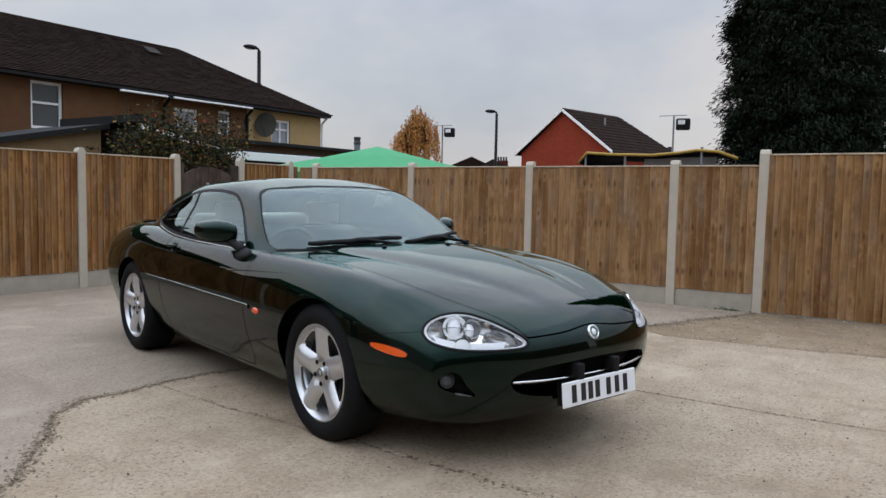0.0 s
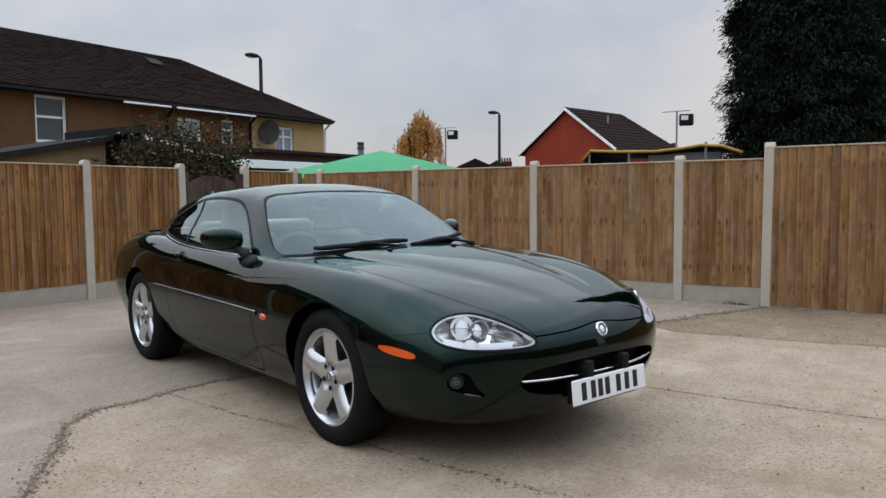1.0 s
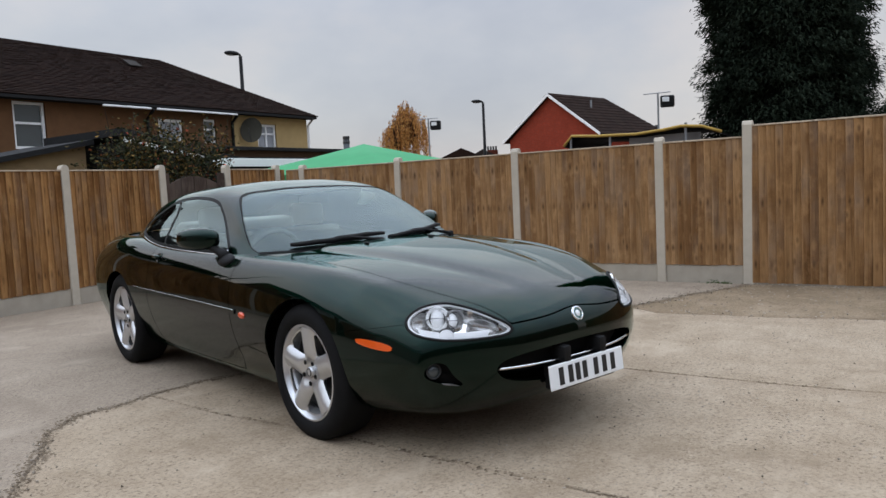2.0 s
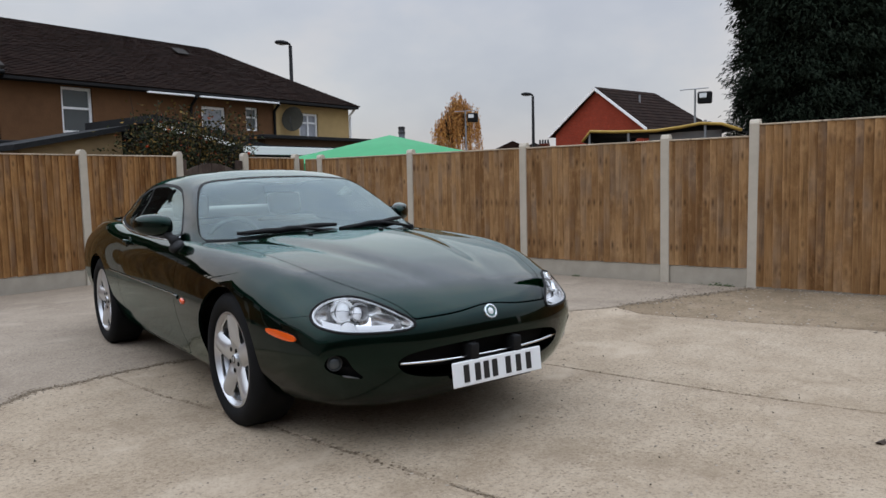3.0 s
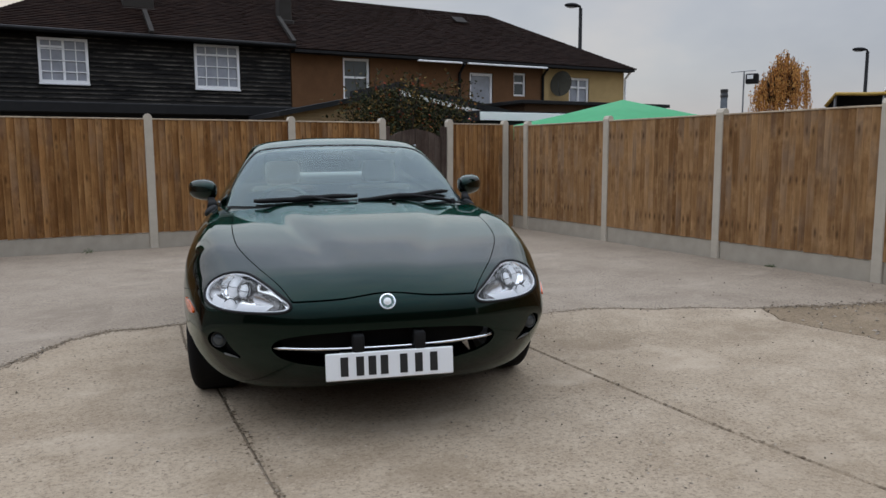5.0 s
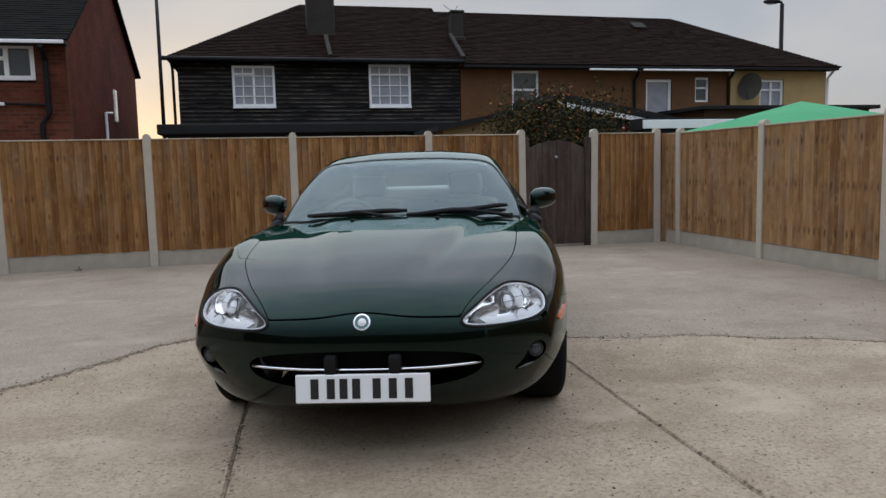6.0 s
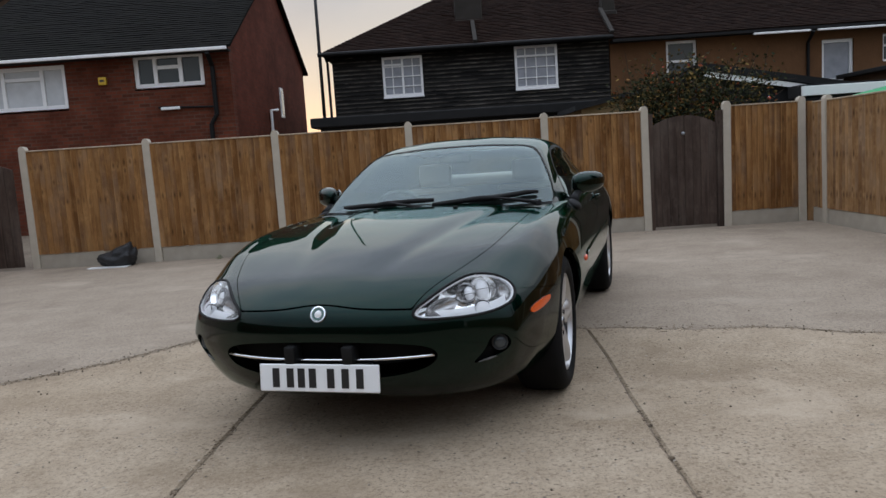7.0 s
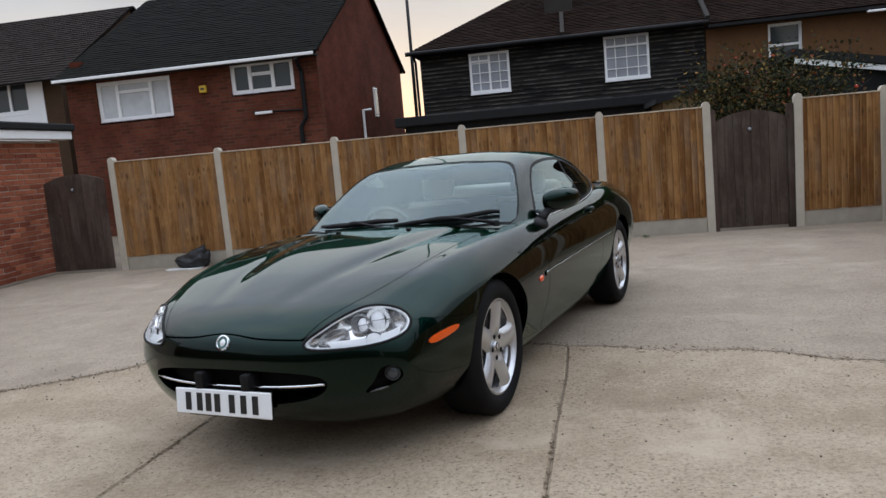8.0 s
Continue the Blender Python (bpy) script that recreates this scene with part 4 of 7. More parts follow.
for x0, x1, y1, top in ((4.80, 5.14, 16.4, 5.46), (0.78, 1.52, 16.6, 5.85)):
    stack = part("chimney", boxed(x0, x1, 16.0, y1, 4.3, top, bevel=0.02), M_FLASH, terrace, "low dark rendered chimney stack")
    part("chimney_cap", boxed(x0 - 0.03, x1 + 0.03, 15.97, y1 + 0.03, top, top + 0.07, bevel=0.02), M_FLASH, stack)
    part("chimney_foot", boxed(x0 - 0.04, x1 + 0.04, 15.90, 16.05, 4.66, 4.80, bevel=0.03), M_FLASH, stack, "mortar fillet round the foot of the stack")
    for dx in (-0.30, 0.12):
        part("aerial_rod", tube(bmesh.new(), [(x0 + 0.12, 16.2, top + 0.04), (x0 + 0.12 + dx, 16.2, top + 0.24)], 0.010, 6), M_STEEL, stack)

# lap boards, one by one
board_rows = [(2.02 + 0.105 * i) for i in range(19)]
for z in board_rows:
    spans, x = [], -2.5
    for o in openings_black:
        if o[2] - 0.07 < z + 0.05 < o[3] + 0.02:
            spans.append((x, o[0] - 0.02))
            x = o[1] + 0.02
    spans.append((x, 4.66))
    for a, b in spans:
        bm = bmesh.new()
        prism(bm, [(0.0, 0), (0.0, 0.118), (0.006, 0.118), (0.036, 0.012), (0.034, 0.0)], b - a, pose(a, WY + 0.03, z, 0, 0, -90))
        part("weatherboard", bm, M_DARKWOOD, terrace)

# single-storey back addition
addition = thing("back_extension", "low black single-storey back extension with a flat felt roof", "extension", at=sited(0.87, -0.166, 0.205, 1.0107, 1.0137))
part("wall", boxed(-2.6, 4.3, 12.3, 14.65, -0.03, 1.98), M_FELT, addition)
part("roof", boxed(-2.8, 4.45, 12.12, 14.72, 1.98, 2.2, bevel=0.02), M_FELT, addition, "flat roof with a deep black fascia")

# brown rendered cottages
brown = thing("rendered_cottage", "brown pebble-dashed cottage under a long tiled roof", "house", at=sited(11.02, -0.35, 0.15, 0.978, 0.995))
ob_ = [(6.14, 6.95, 2.62, 3.77), (10.24, 11.08, 2.48, 3.55), (11.84, 12.31, 2.90, 3.61)]
part("wall", wall_with_openings(bmesh.new(), 4.66, 12.95, -0.03, 3.95, WY, 0.25, ob_), M_BROWN_RENDER, brown)
sash_window(brown, *ob_[0], WY + 0.08, (), 1, M_PANE, 0.07, [(0.55, 0)])
sash_window(brown, *ob_[1], WY + 0.08, (), 1, M_PANE_NET, 0.08)
sash_window(brown, *ob_[2], WY + 0.08, (), 1, M_PANE, 0.06, [(0.58, 0)])
bm = bmesh.new()
tiled_slope(bm, [(4.72, WY - 0.3, 3.9), (16.65, WY - 0.3, 3.9), (13.0, 18.2, 5.96), (4.72, 18.2, 6.0)], 0.135)
tiled_slope(bm, [(16.65, WY - 0.3, 3.9), (16.65, 21.7, 3.9), (13.0, 18.2, 5.96), (13.0, 18.2, 5.96)], 0.135)
tiled_slope(bm, [(16.65, 21.7, 3.9), (4.72, 21.7, 3.9), (4.72, 18.2, 6.0), (13.0, 18.2, 5.96)], 0.135)
part("roof", bm, M_ROOF, brown, "dark brown tiled roof, hipped at its end")
part("wall", boxed(4.66, 12.95, 21.3, 21.5, -0.03, 3.9), M_BROWN_RENDER, brown)
for x0, x1 in ((8.3, 9.75), (9.95, 12.85)):
    part("gutter", boxed(x0, x1, WY - 0.42, WY - 0.34, 3.735, 3.785, bevel=0.01), M_WHITE, brown, "white plastic gutter")
part("soffit", boxed(4.66, 16.5, WY - 0.36, WY - 0.02, 3.80, 3.87), M_FELT, brown)
part("downpipe", tube(bmesh.new(), [(9.85, WY - 0.36, 3.75), (9.85, WY - 0.06, 3.5), (9.85, WY - 0.06, 0)], 0.045, 8), M_RUBBER, brown)
part("downpipe", tube(bmesh.new(), [(12.93, WY - 0.3, 3.75), (12.93, WY - 0.05, 3.55), (12.93, WY - 0.05, 0)], 0.045, 8), M_RUBBER, brown)
bm = bmesh.new()
prism(bm, [(-0.22, 0), (0.22, 0), (0.22, 0.03), (-0.22, 0.03)], 0.42, pose(11.35, 17.05, 5.42, 30.6))
part("skylight", bm, M_FLASH, brown, "small pale roof light")

buff = thing("buff_cottage", "end cottage with buff render and white windows", "house", at=sited(11.02, -0.35, 0.15, 0.978, 0.995))
oy = [(14.02, 14.86, 2.66, 3.56)]
part("wall", wall_with_openings(bmesh.new(), 12.97, 16.35, -0.03, 3.9, WY, 0.25, oy), M_YELLOW_RENDER, buff)
part("wall", boxed(16.1, 16.35, WY + 0.25, 21.5, -0.03, 3.9), M_YELLOW_RENDER, buff)
part("wall", boxed(12.97, 16.1, 21.3, 21.5, -0.03, 3.9), M_YELLOW_RENDER, buff)
sash_window(buff, *oy[0], WY + 0.07, (0.5,), 1, M_PANE_NET, 0.07, [(0.66, 0), (0.66, 1)])
part("downpipe", tube(bmesh.new(), [(16.38, WY - 0.28, 3.8), (16.38, WY - 0.04, 3.6), (16.38, WY - 0.04, 0)], 0.04, 8), M_WHITE, buff)
part("lean_to_roof", boxed(10.6, 16.2, 12.4, WY - 0.01, 2.52, 2.62, bevel=0.01), M_FELT, buff, "dark flat lean-to roof")
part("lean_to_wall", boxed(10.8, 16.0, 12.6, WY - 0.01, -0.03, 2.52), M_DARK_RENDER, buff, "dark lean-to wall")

dish = thing("satellite_dish", "large grey mesh satellite dish on the cottage wall", "satellite dish", at=pose(13.06, WY - 0.18, 3.28, 78, 0, -58) @ Matrix.Diagonal((0.80, 0.92, 0.9, 1)))
prof = [(0.0, 0.0)] + [(0.43 * k / 8, 0.42 * (0.43 * k / 8) ** 2) for k in range(1, 9)]
part("reflector", lathe(bmesh.new(), prof + [(0.437, 0.085), (0.43, 0.06)] + [(0.43 * k / 8, 0.42 * (0.43 * k / 8) ** 2 - 0.012) for k in range(7, 0, -1)], 36), M_DISH, dish, smooth=True)
part("feed_arm", tube(bmesh.new(), [(0, -0.40, 0.06), (0, -0.2, 0.3), (0, 0, 0.36)], 0.014, 6), M_STEEL_DARK, dish)
part("bracket", tube(bmesh.new(), [(0, 0, -0.01), (0, 0.04, -0.12), (0, 0.14, -0.24)], 0.03, 8), M_STEEL_DARK, dish)

# ---- outhouses between fence and cottages ----
shed = thing("outhouse", "low brown outhouse with a sloping felt roof", "outhouse", at=sited(4.22, -0.11, 0.09, 0.994, 1.0))
bm = bmesh.new()
prism(bm, [(2.9, -0.03), (4.85, -0.03), (4.85, 2.32), (2.9, 1.93)], 2.2, Matrix.Translation((0, 10.0, 0)))
part("wall", bm, M_SHED, shed)
bm = bmesh.new()
prism(bm, [(2.75, 1.90), (4.95, 2.34), (4.95, 2.44), (2.75, 2.0)], 2.5, Matrix.Translation((0, 9.85, 0)))
part("roof", bm, M_FELT, shed)
lean = thing("lean_to", "lean-to with a white fascia and a dark sloping roof", "outhouse", at=sited(6.5, -0.124, 0.09, 0.98, 0.995))
bm = bmesh.new()
prism(bm, [(5.1, -0.03), (7.9, -0.03), (7.9, 1.86), (5.1, 2.36)], 2.4, Matrix.Translation((0, 9.1, 0)))
part("wall", bm, M_FELT, lean)
bm = bmesh.new()
prism(bm, [(5.0, 2.34), (8.0, 1.80), (8.0, 1.88), (5.0, 2.44)], 0.04, Matrix.Translation((0, 8.98, 0)))
part("fascia", bm, M_WHITE, lean, "white painted fascia board")
bm = bmesh.new()
prism(bm, [(4.95, 2.46), (8.05, 1.90), (8.05, 2.02), (4.95, 2.6)], 2.7, Matrix.Translation((0, 8.95, 0)))
part("roof", bm, M_FELT, lean)
store = thing("garden_store", "low garden store with a white front board", "outhouse")
part("body", boxed(6.45, 9.2, 8.5, 8.94, -0.03, 1.80), M_FELT, store)
part("fascia", boxed(6.4, 9.3, 8.44, 8.5, 1.83, 2.0, bevel=0.006), M_WHITE, store, "white painted fascia board")
part("roof", boxed(6.38, 9.32, 8.46, 8.95, 1.81, 2.03, bevel=0.006), M_FELT, store)

# ---- red brick house with its gable to the side ----
brick = thing("brick_house", "red brick house with white windows and a dark tiled roof", "house", at=sited(-5.81, -0.53, 0.94, 1.0726, 1.057))
BY, BX0, BX1 = 11.0, -10.2, -4.2
ow = [(-9.47, -7.64, 2.63, 3.54), (-6.21, -4.75, 2.94, 3.63)]
part("wall", wall_with_openings(bmesh.new(), BX0, BX1, -0.03, 3.72, BY, 0.25, ow), M_BRICK_RED, brick)
# gable and side walls: same brick, their shade painted as a darker tone
bm = bmesh.new()
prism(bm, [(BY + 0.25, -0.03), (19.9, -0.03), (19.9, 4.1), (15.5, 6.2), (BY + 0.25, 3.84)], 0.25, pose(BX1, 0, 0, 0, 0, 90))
part("wall", bm, M_BRICK_SHADE, brick, "brown-red brick gable wall with its shade put in the colour")
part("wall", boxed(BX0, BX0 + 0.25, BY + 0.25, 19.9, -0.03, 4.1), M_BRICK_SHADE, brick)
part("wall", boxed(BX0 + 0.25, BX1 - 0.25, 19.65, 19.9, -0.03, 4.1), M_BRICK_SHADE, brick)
sash_window(brick, *ow[0], BY + 0.06, (0.27, 0.72), 1, M_CURTAIN, 0.085, [(0.72, 1)])
sash_window(brick, *ow[1], BY + 0.06, (0.3, 0.66), 1, M_PANE, 0.09, [(0.6, 1)])
bm = bmesh.new()
tiled_slope(bm, [(BX0 - 0.1, BY - 0.35, 3.66), (BX1 + 0.12, BY - 0.35, 3.66), (BX1 + 0.12, 15.5, 6.25), (BX0 - 0.1, 15.5, 6.25)], 0.135, 0.012)
tiled_slope(bm, [(BX1 + 0.12, 20.2, 4.0), (BX0 - 0.1, 20.2, 4.0), (BX0 - 0.1, 15.5, 6.25), (BX1 + 0.12, 15.5, 6.25)], 0.135)
part("roof", bm, M_ROOF_D, brick, "dark moss-stained tiled roof")
part("fascia", boxed(BX0 - 0.1, BX1 + 0.05, BY - 0.38, BY - 0.33, 3.585, 3.65, bevel=0.008), M_WHITE, brick, "white gutter and fascia")
part("soffit", boxed(BX0 - 0.1, BX1 + 0.05, BY - 0.33, BY - 0.01, 3.58, 3.62), M_FELT, brick)
part("downpipe", tube(bmesh.new(), [(-4.55, BY - 0.36, 3.55), (-4.55, BY - 0.07, 3.3), (-4.55, BY - 0.07, 2.3), (-4.68, BY - 0.07, 2.1), (-4.68, BY - 0.07, 0)], 0.05, 8), M_RUBBER, brick)
part("waste_pipe", tube(bmesh.new(), [(-5.75, BY - 0.05, 2.52), (-4.6, BY - 0.05, 2.47)], 0.022, 8), M_RUBBER, brick)
part("waste_pipe", boxed(-5.7, -5.3, BY - 0.08, BY - 0.02, 2.46, 2.52, bevel=0.01), M_WHITE, brick, "white overflow pipe")
alarm = part("alarm_box", boxed(-6.94, -6.77, BY - 0.08, BY - 0.005, 3.06, 3.22, bevel=0.02, segs=2), M_ALARM, at=sited(-5.81, -0.53, 0.94, 1.0726, 1.057))
tagged(alarm, "yellow alarm box on the brick wall", "alarm box")
part("alarm_mark", boxed(-6.90, -6.81, BY - 0.084, BY - 0.079, 3.12, 3.165), M_STEEL_DARK, alarm)
for y0, y1, z0, z1 in ((15.9, 16.3, 2.45, 3.25),):
    gw = part("gable_window", boxed(BX1, BX1 + 0.03, y0, y1, z0, z1, bevel=0.006), M_WHITE, brick, "small white gable window")
    part("pane", boxed(BX1 + 0.03, BX1 + 0.036, y0 + 0.06, y1 - 0.06, z0 + 0.06, z1 - 0.06), M_PANE, gw)
part("vent_pipe", tube(bmesh.new(), [(BX1 + 0.08, 14.3, 0.5), (BX1 + 0.08, 14.3, 2.55), (BX1 + 0.08, 15.1, 2.6)], 0.035, 8), M_WHITE, brick, "white soil pipe with a bend")

# ---- farther house, white render ----
far = thing("white_house", "white rendered house with a brown tiled roof", "house", at=sited(-13.2, -0.577, 0.257, 1.035, 1.0376))
part("wall", wall_with_openings(bmesh.new(), -20, -12.85, -0.03, 4.3, 14.0, 0.25, [(-15.2, -13.3, 3.35, 4.22)]), M_WHITE, far)
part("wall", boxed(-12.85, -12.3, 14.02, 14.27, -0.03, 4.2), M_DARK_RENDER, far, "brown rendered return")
sash_window(far, -15.2, -13.3, 3.35, 4.22, 14.05, (0.33, 0.68), 1, M_PANE, 0.08)
bm = bmesh.new()
prism(bm, [(14.27, -0.03), (22, -0.03), (22, 4.2), (18, 6.55), (14.27, 4.25)], 0.25, pose(-12.3, 0, 0, 0, 0, 90))
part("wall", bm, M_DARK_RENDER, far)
part("wall", boxed(-20, -12.55, 21.75, 22.0, -0.03, 4.2), M_BROWN_RENDER, far)
bm = bmesh.new()
tiled_slope(bm, [(-20.2, 13.6, 4.1), (-12.15, 13.6, 4.1), (-12.15, 18, 6.7), (-20.2, 18, 6.7)], 0.16)
tiled_slope(bm, [(-12.15, 22.4, 4.1), (-20.2, 22.4, 4.1), (-20.2, 18, 6.7), (-12.15, 18, 6.7)], 0.16)
part("roof", bm, M_ROOF_TAN, far)

# ---- brick garage at the end of the fence ----
garage = thing("brick_garage", "low red brick garage with a flat roof and white fascia", "garage", at=sited(0, -0.134, 0.082, 1.0, 1.025))
GX = -6.86
part("wall", boxed(GX - 0.2, GX - 0.012, -3.0, 5.75, -0.03, 1.99), M_MORTAR, garage)
part("wall", boxed(GX - 3.0, GX - 0.2, 5.55, 5.75, -0.03, 1.99), M_BRICK_RED, garage)
part("wall", boxed(GX - 3.0, GX - 0.2, -3.0, -2.8, -0.03, 1.99), M_BRICK_RED, garage)
part("fascia", boxed(GX - 0.02, GX + 0.16, -3.1, 5.87, 2.0, 2.13, bevel=0.01), M_WHITE, garage, "white fascia board")
part("roof", boxed(GX - 3.1, GX + 0.2, -3.15, 5.93, 2.13, 2.24, bevel=0.02), M_FELT, garage, "flat roof with black felt edge")

# ---- red gable house over the side fence ----
gable = thing("gable_house", "red brick gable house with white bargeboards and dark roof", "house", at=pose(27.18, 10.9, 0, 0, 0, -101.4) @ Matrix.Diagonal((0.945, 0.80, 0.941, 1)))
GW = 2.5
bm = bmesh.new()
prism(bm, [(-GW, -0.03), (GW, -0.03), (GW, 3.45), (0, 5.35), (-GW, 3.45)], 0.3)
part("wall", bm, M_BRICK_GABLE, gable)
part("wall", boxed(-GW, -GW + 0.3, 0.3, 7, -0.03, 3.45), M_BRICK_GABLE, gable)
part("wall", boxed(GW - 0.3, GW, 0.3, 7, -0.03, 3.45), M_BRICK_GABLE, gable)
part("wall", boxed(-GW, GW, 7.0, 7.3, -0.03, 3.45), M_BRICK_GABLE, gable)
bm = bmesh.new()
tiled_slope(bm, [(GW + 0.35, -0.2, 3.35), (GW + 0.35, 7.3, 3.35), (0, 5.4, 5.48), (0, -0.2, 5.48)], 0.3)
tiled_slope(bm, [(-GW - 0.35, 7.3, 3.35), (-GW - 0.35, -0.2, 3.35), (0, -0.2, 5.48), (0, 5.4, 5.48)], 0.3)
tiled_slope(bm, [(GW + 0.35, 7.3, 3.35), (-GW - 0.35, 7.3, 3.35), (0, 5.4, 5.48), (0, 5.4, 5.48)], 0.3)
part("roof", bm, M_ROOF, gable)
for s in (-1, 1):
    bm = bmesh.new()
    prism(bm, [(s * (GW + 0.3), 3.29), (s * (GW + 0.3), 3.42), (0, 5.46), (0, 5.32)][::s], 0.05, Matrix.Translation((0, -0.25, 0)))
    part("bargeboard", bm, M_WHITE, gable, "white bargeboard")
for x in (-2.6, -2.2):
    part("chimney_pot", lathe(bmesh.new(), [(0.12, 0), (0.10, 0.4), (0.13, 0.45), (0, 0.45)], 12, pose(x + 4.4, 7.0, 3.5)), M_STEEL_DARK, gable)
part("vent_pipe", tube(bmesh.new(), [(0.9, 2.4, 4.6), (0.9, 2.4, 5.15)], 0.05, 8), M_STEEL, gable)

# ---- beyond the side fence ----
gz = thing("gazebo", "green fabric gazebo with a peaked roof", "gazebo", at=pose(7.78, 5.73, 0) @ Matrix.Diagonal((0.96, 0.98, 0.935, 1)))
H = 1.75
bm = bmesh.new()
apex = bm.verts.new((0, 0, 2.26))
N = 10
ring = []
for k in range(4):
    a, b = ((-H, -H), (H, -H), (H, H), (-H, H))[k], ((H, -H), (H, H), (-H, H), (-H, -H))[k]
    for i in range(N):
        t = i / N
        sag = 0.05 * math.sin(math.pi * t)
        ring.append((a[0] + (b[0] - a[0]) * t, a[1] + (b[1] - a[1]) * t, 1.72 - sag))
mid = [bm.verts.new((x * 0.5, y * 0.5, 2.01 - 0.04)) for x, y, z in ring]
low = [bm.verts.new(p) for p in ring]
hem = [bm.verts.new((x, y, z - 0.2)) for x, y, z in ring]
n = len(ring)
for i in range(n):
    j = (i + 1) % n
    bm.faces.new((apex, mid[i], mid[j]))
    bm.faces.new((mid[i], low[i], low[j], mid[j]))
    bm.faces.new((low[i], hem[i], hem[j], low[j]))
part("canopy", bm, M_GREEN_TARP, gz, smooth=True, angle=30)
for x in (-H, H):
    for y in (-H, H):
        part("leg", tube(bmesh.new(), [(x, y, -0.03), (x, y, 1.72)], 0.022, 8), M_STEEL, gz)

cover = thing("tarpaulin_cover", "sagging dark tarpaulin cover with a yellow edge on posts", "canopy", at=pose(7.19, 0.05, 0) @ Matrix.Diagonal((1, 1, 0.98, 1)))
edge = [(1.235, 1.78), (1.10, 1.93), (0.7, 1.90), (0.085, 1.88), (-0.3, 1.91), (-0.56, 1.945), (-0.85, 1.92), (-1.115, 1.82)]
bm = bmesh.new()
rows = []
for k in range(5):
    x = k * 0.45
    rows.append([bm.verts.new((x, y, z - 0.015 - 0.05 * math.sin(k * 0.8))) for y, z in edge])
for a, b in zip(rows, rows[1:]):
    for i in range(len(edge) - 1):
        bm.faces.new((a[i], a[i + 1], b[i + 1], b[i]))
bmesh.ops.solidify(bm, geom=bm.faces[:], thickness=0.01)
part("sheet", bm, M_FELT, cover, smooth=True)
part("edge_trim", tube(bmesh.new(), [(0, y, z) for y, z in edge], 0.022, 8), M_YELLOW, cover, "dull yellow edge trim", smooth=True)
for y, z in ((1.13, 1.9), (0.5, 1.88), (-0.62, 1.93)):
    part("upright", tube(bmesh.new(), [(0.03, y, -0.03), (0.03, y, z + (0.06 if y < 0 else 0))], 0.02, 8), M_STEEL, cover)
part("panel", boxed(0.3, 0.34, -0.75, 0.3, 1.2, 1.86), M_PANE_NET, cover, "pale sheet below the edge")


def aerial_mast(x, y, h, turn):
    mast = thing("aerial_mast", "thin grey mast with a crossbar and a dark lamp head", "mast", "masts with lamp heads", at=pose(x, y, 0, 0, 0, turn))
    part("pole", tube(bmesh.new(), [(0, 0, -0.03), (0, 0, h)], 0.022, 8), M_STEEL, mast)
    part("crossbar", tube(bmesh.new(), [(-0.32, 0, h), (0.28, 0, h + 0.02)], 0.012, 6), M_STEEL, mast)
    hd = part("lamp_head", boxed(0.05, 0.36, -0.09, 0.07, h - 0.32, h - 0.06, bevel=0.025), M_RUBBER, mast, "dark floodlight head")
    part("lens", boxed(0.09, 0.24, -0.105, -0.092, h - 0.2, h - 0.1, bevel=0.004), M_PLATE, hd)
    return mast


aerial_mast(13.62, 1.83, 3.11, -70)
aerial_mast(14.6, 8.85, 3.21, -60)


def street_lamp(x, y, h, turn, label):
    sl = thing("street_lamp", label, "street lamp", "street lamps", at=pose(x, y, 0, 0, 0, turn))
    part("column", tube(bmesh.new(), [(0, 0, -0.03), (0, 0, 2), (0, 0, h - 0.1)], [0.11, 0.10, 0.08], 12), M_RUBBER, sl, smooth=True)
    part("bracket", tube(bmesh.new(), [(0, 0, h - 0.12), (-0.04, 0, h - 0.02), (-0.3, 0, h)], 0.055, 8), M_RUBBER, sl, smooth=True)
    bm = bmesh.new()
    bmesh.ops.create_uvsphere(bm, u_segments=16, v_segments=8, radius=1, matrix=Matrix.LocRotScale((-0.42, 0, h + 0.01), None, (0.36, 0.16, 0.11)))
    hd = part("lantern", bm, M_RUBBER, sl, smooth=True)
    bm = bmesh.new()
    bmesh.ops.create_uvsphere(bm, u_segments=16, v_segments=8, radius=1, matrix=Matrix.LocRotScale((-0.45, 0, h - 0.04), None, (0.26, 0.12, 0.07)))
    part("bowl", bm, M_PANE_NET, hd, "pale lamp bowl", smooth=True)
    return sl


street_lamp(20.43, 22.94, 7.67, -15, "dark street lamp standing behind the cottages")
street_lamp(36.8, 19.9, 6.37, -35, "dark street lamp far beyond the yard")
pole = part("utility_pole", tube(bmesh.new(), [(-3.4, 17.0, -0.03), (-3.38, 17.0, 10.0)], [0.055, 0.038], 10), M_STEEL_DARK, smooth=True)
tagged(pole, "slim dark utility pole between the houses", "pole")
tower = thing("chimney_tower", "tall round grey chimney tower in the distance", "tower", at=pose(97.1, 82.5, 0) @ Matrix.Scale(0.757, 4))
part("shaft", lathe(bmesh.new(), [(0.80, -0.03), (0.74, 7), (0.70, 12.9), (0, 12.9)], 24), M_TOWER, tower, smooth=True, angle=40)
part("crown", lathe(bmesh.new(), [(0.80, 12.8), (0.82, 13.3), (0.74, 13.4), (0.74, 14.0), (0.80, 14.1), (0.78, 14.5), (0, 14.5)], 24), M_STEEL_DARK, tower, smooth=True, angle=40)
roofs = thing("far_house", "far low house with dark gabled roofs and chimney pots", "house", at=pose(53.2, 31.85, 0, 0, 0, -60) @ Matrix.Scale(0.793, 4))
bm = bmesh.new()
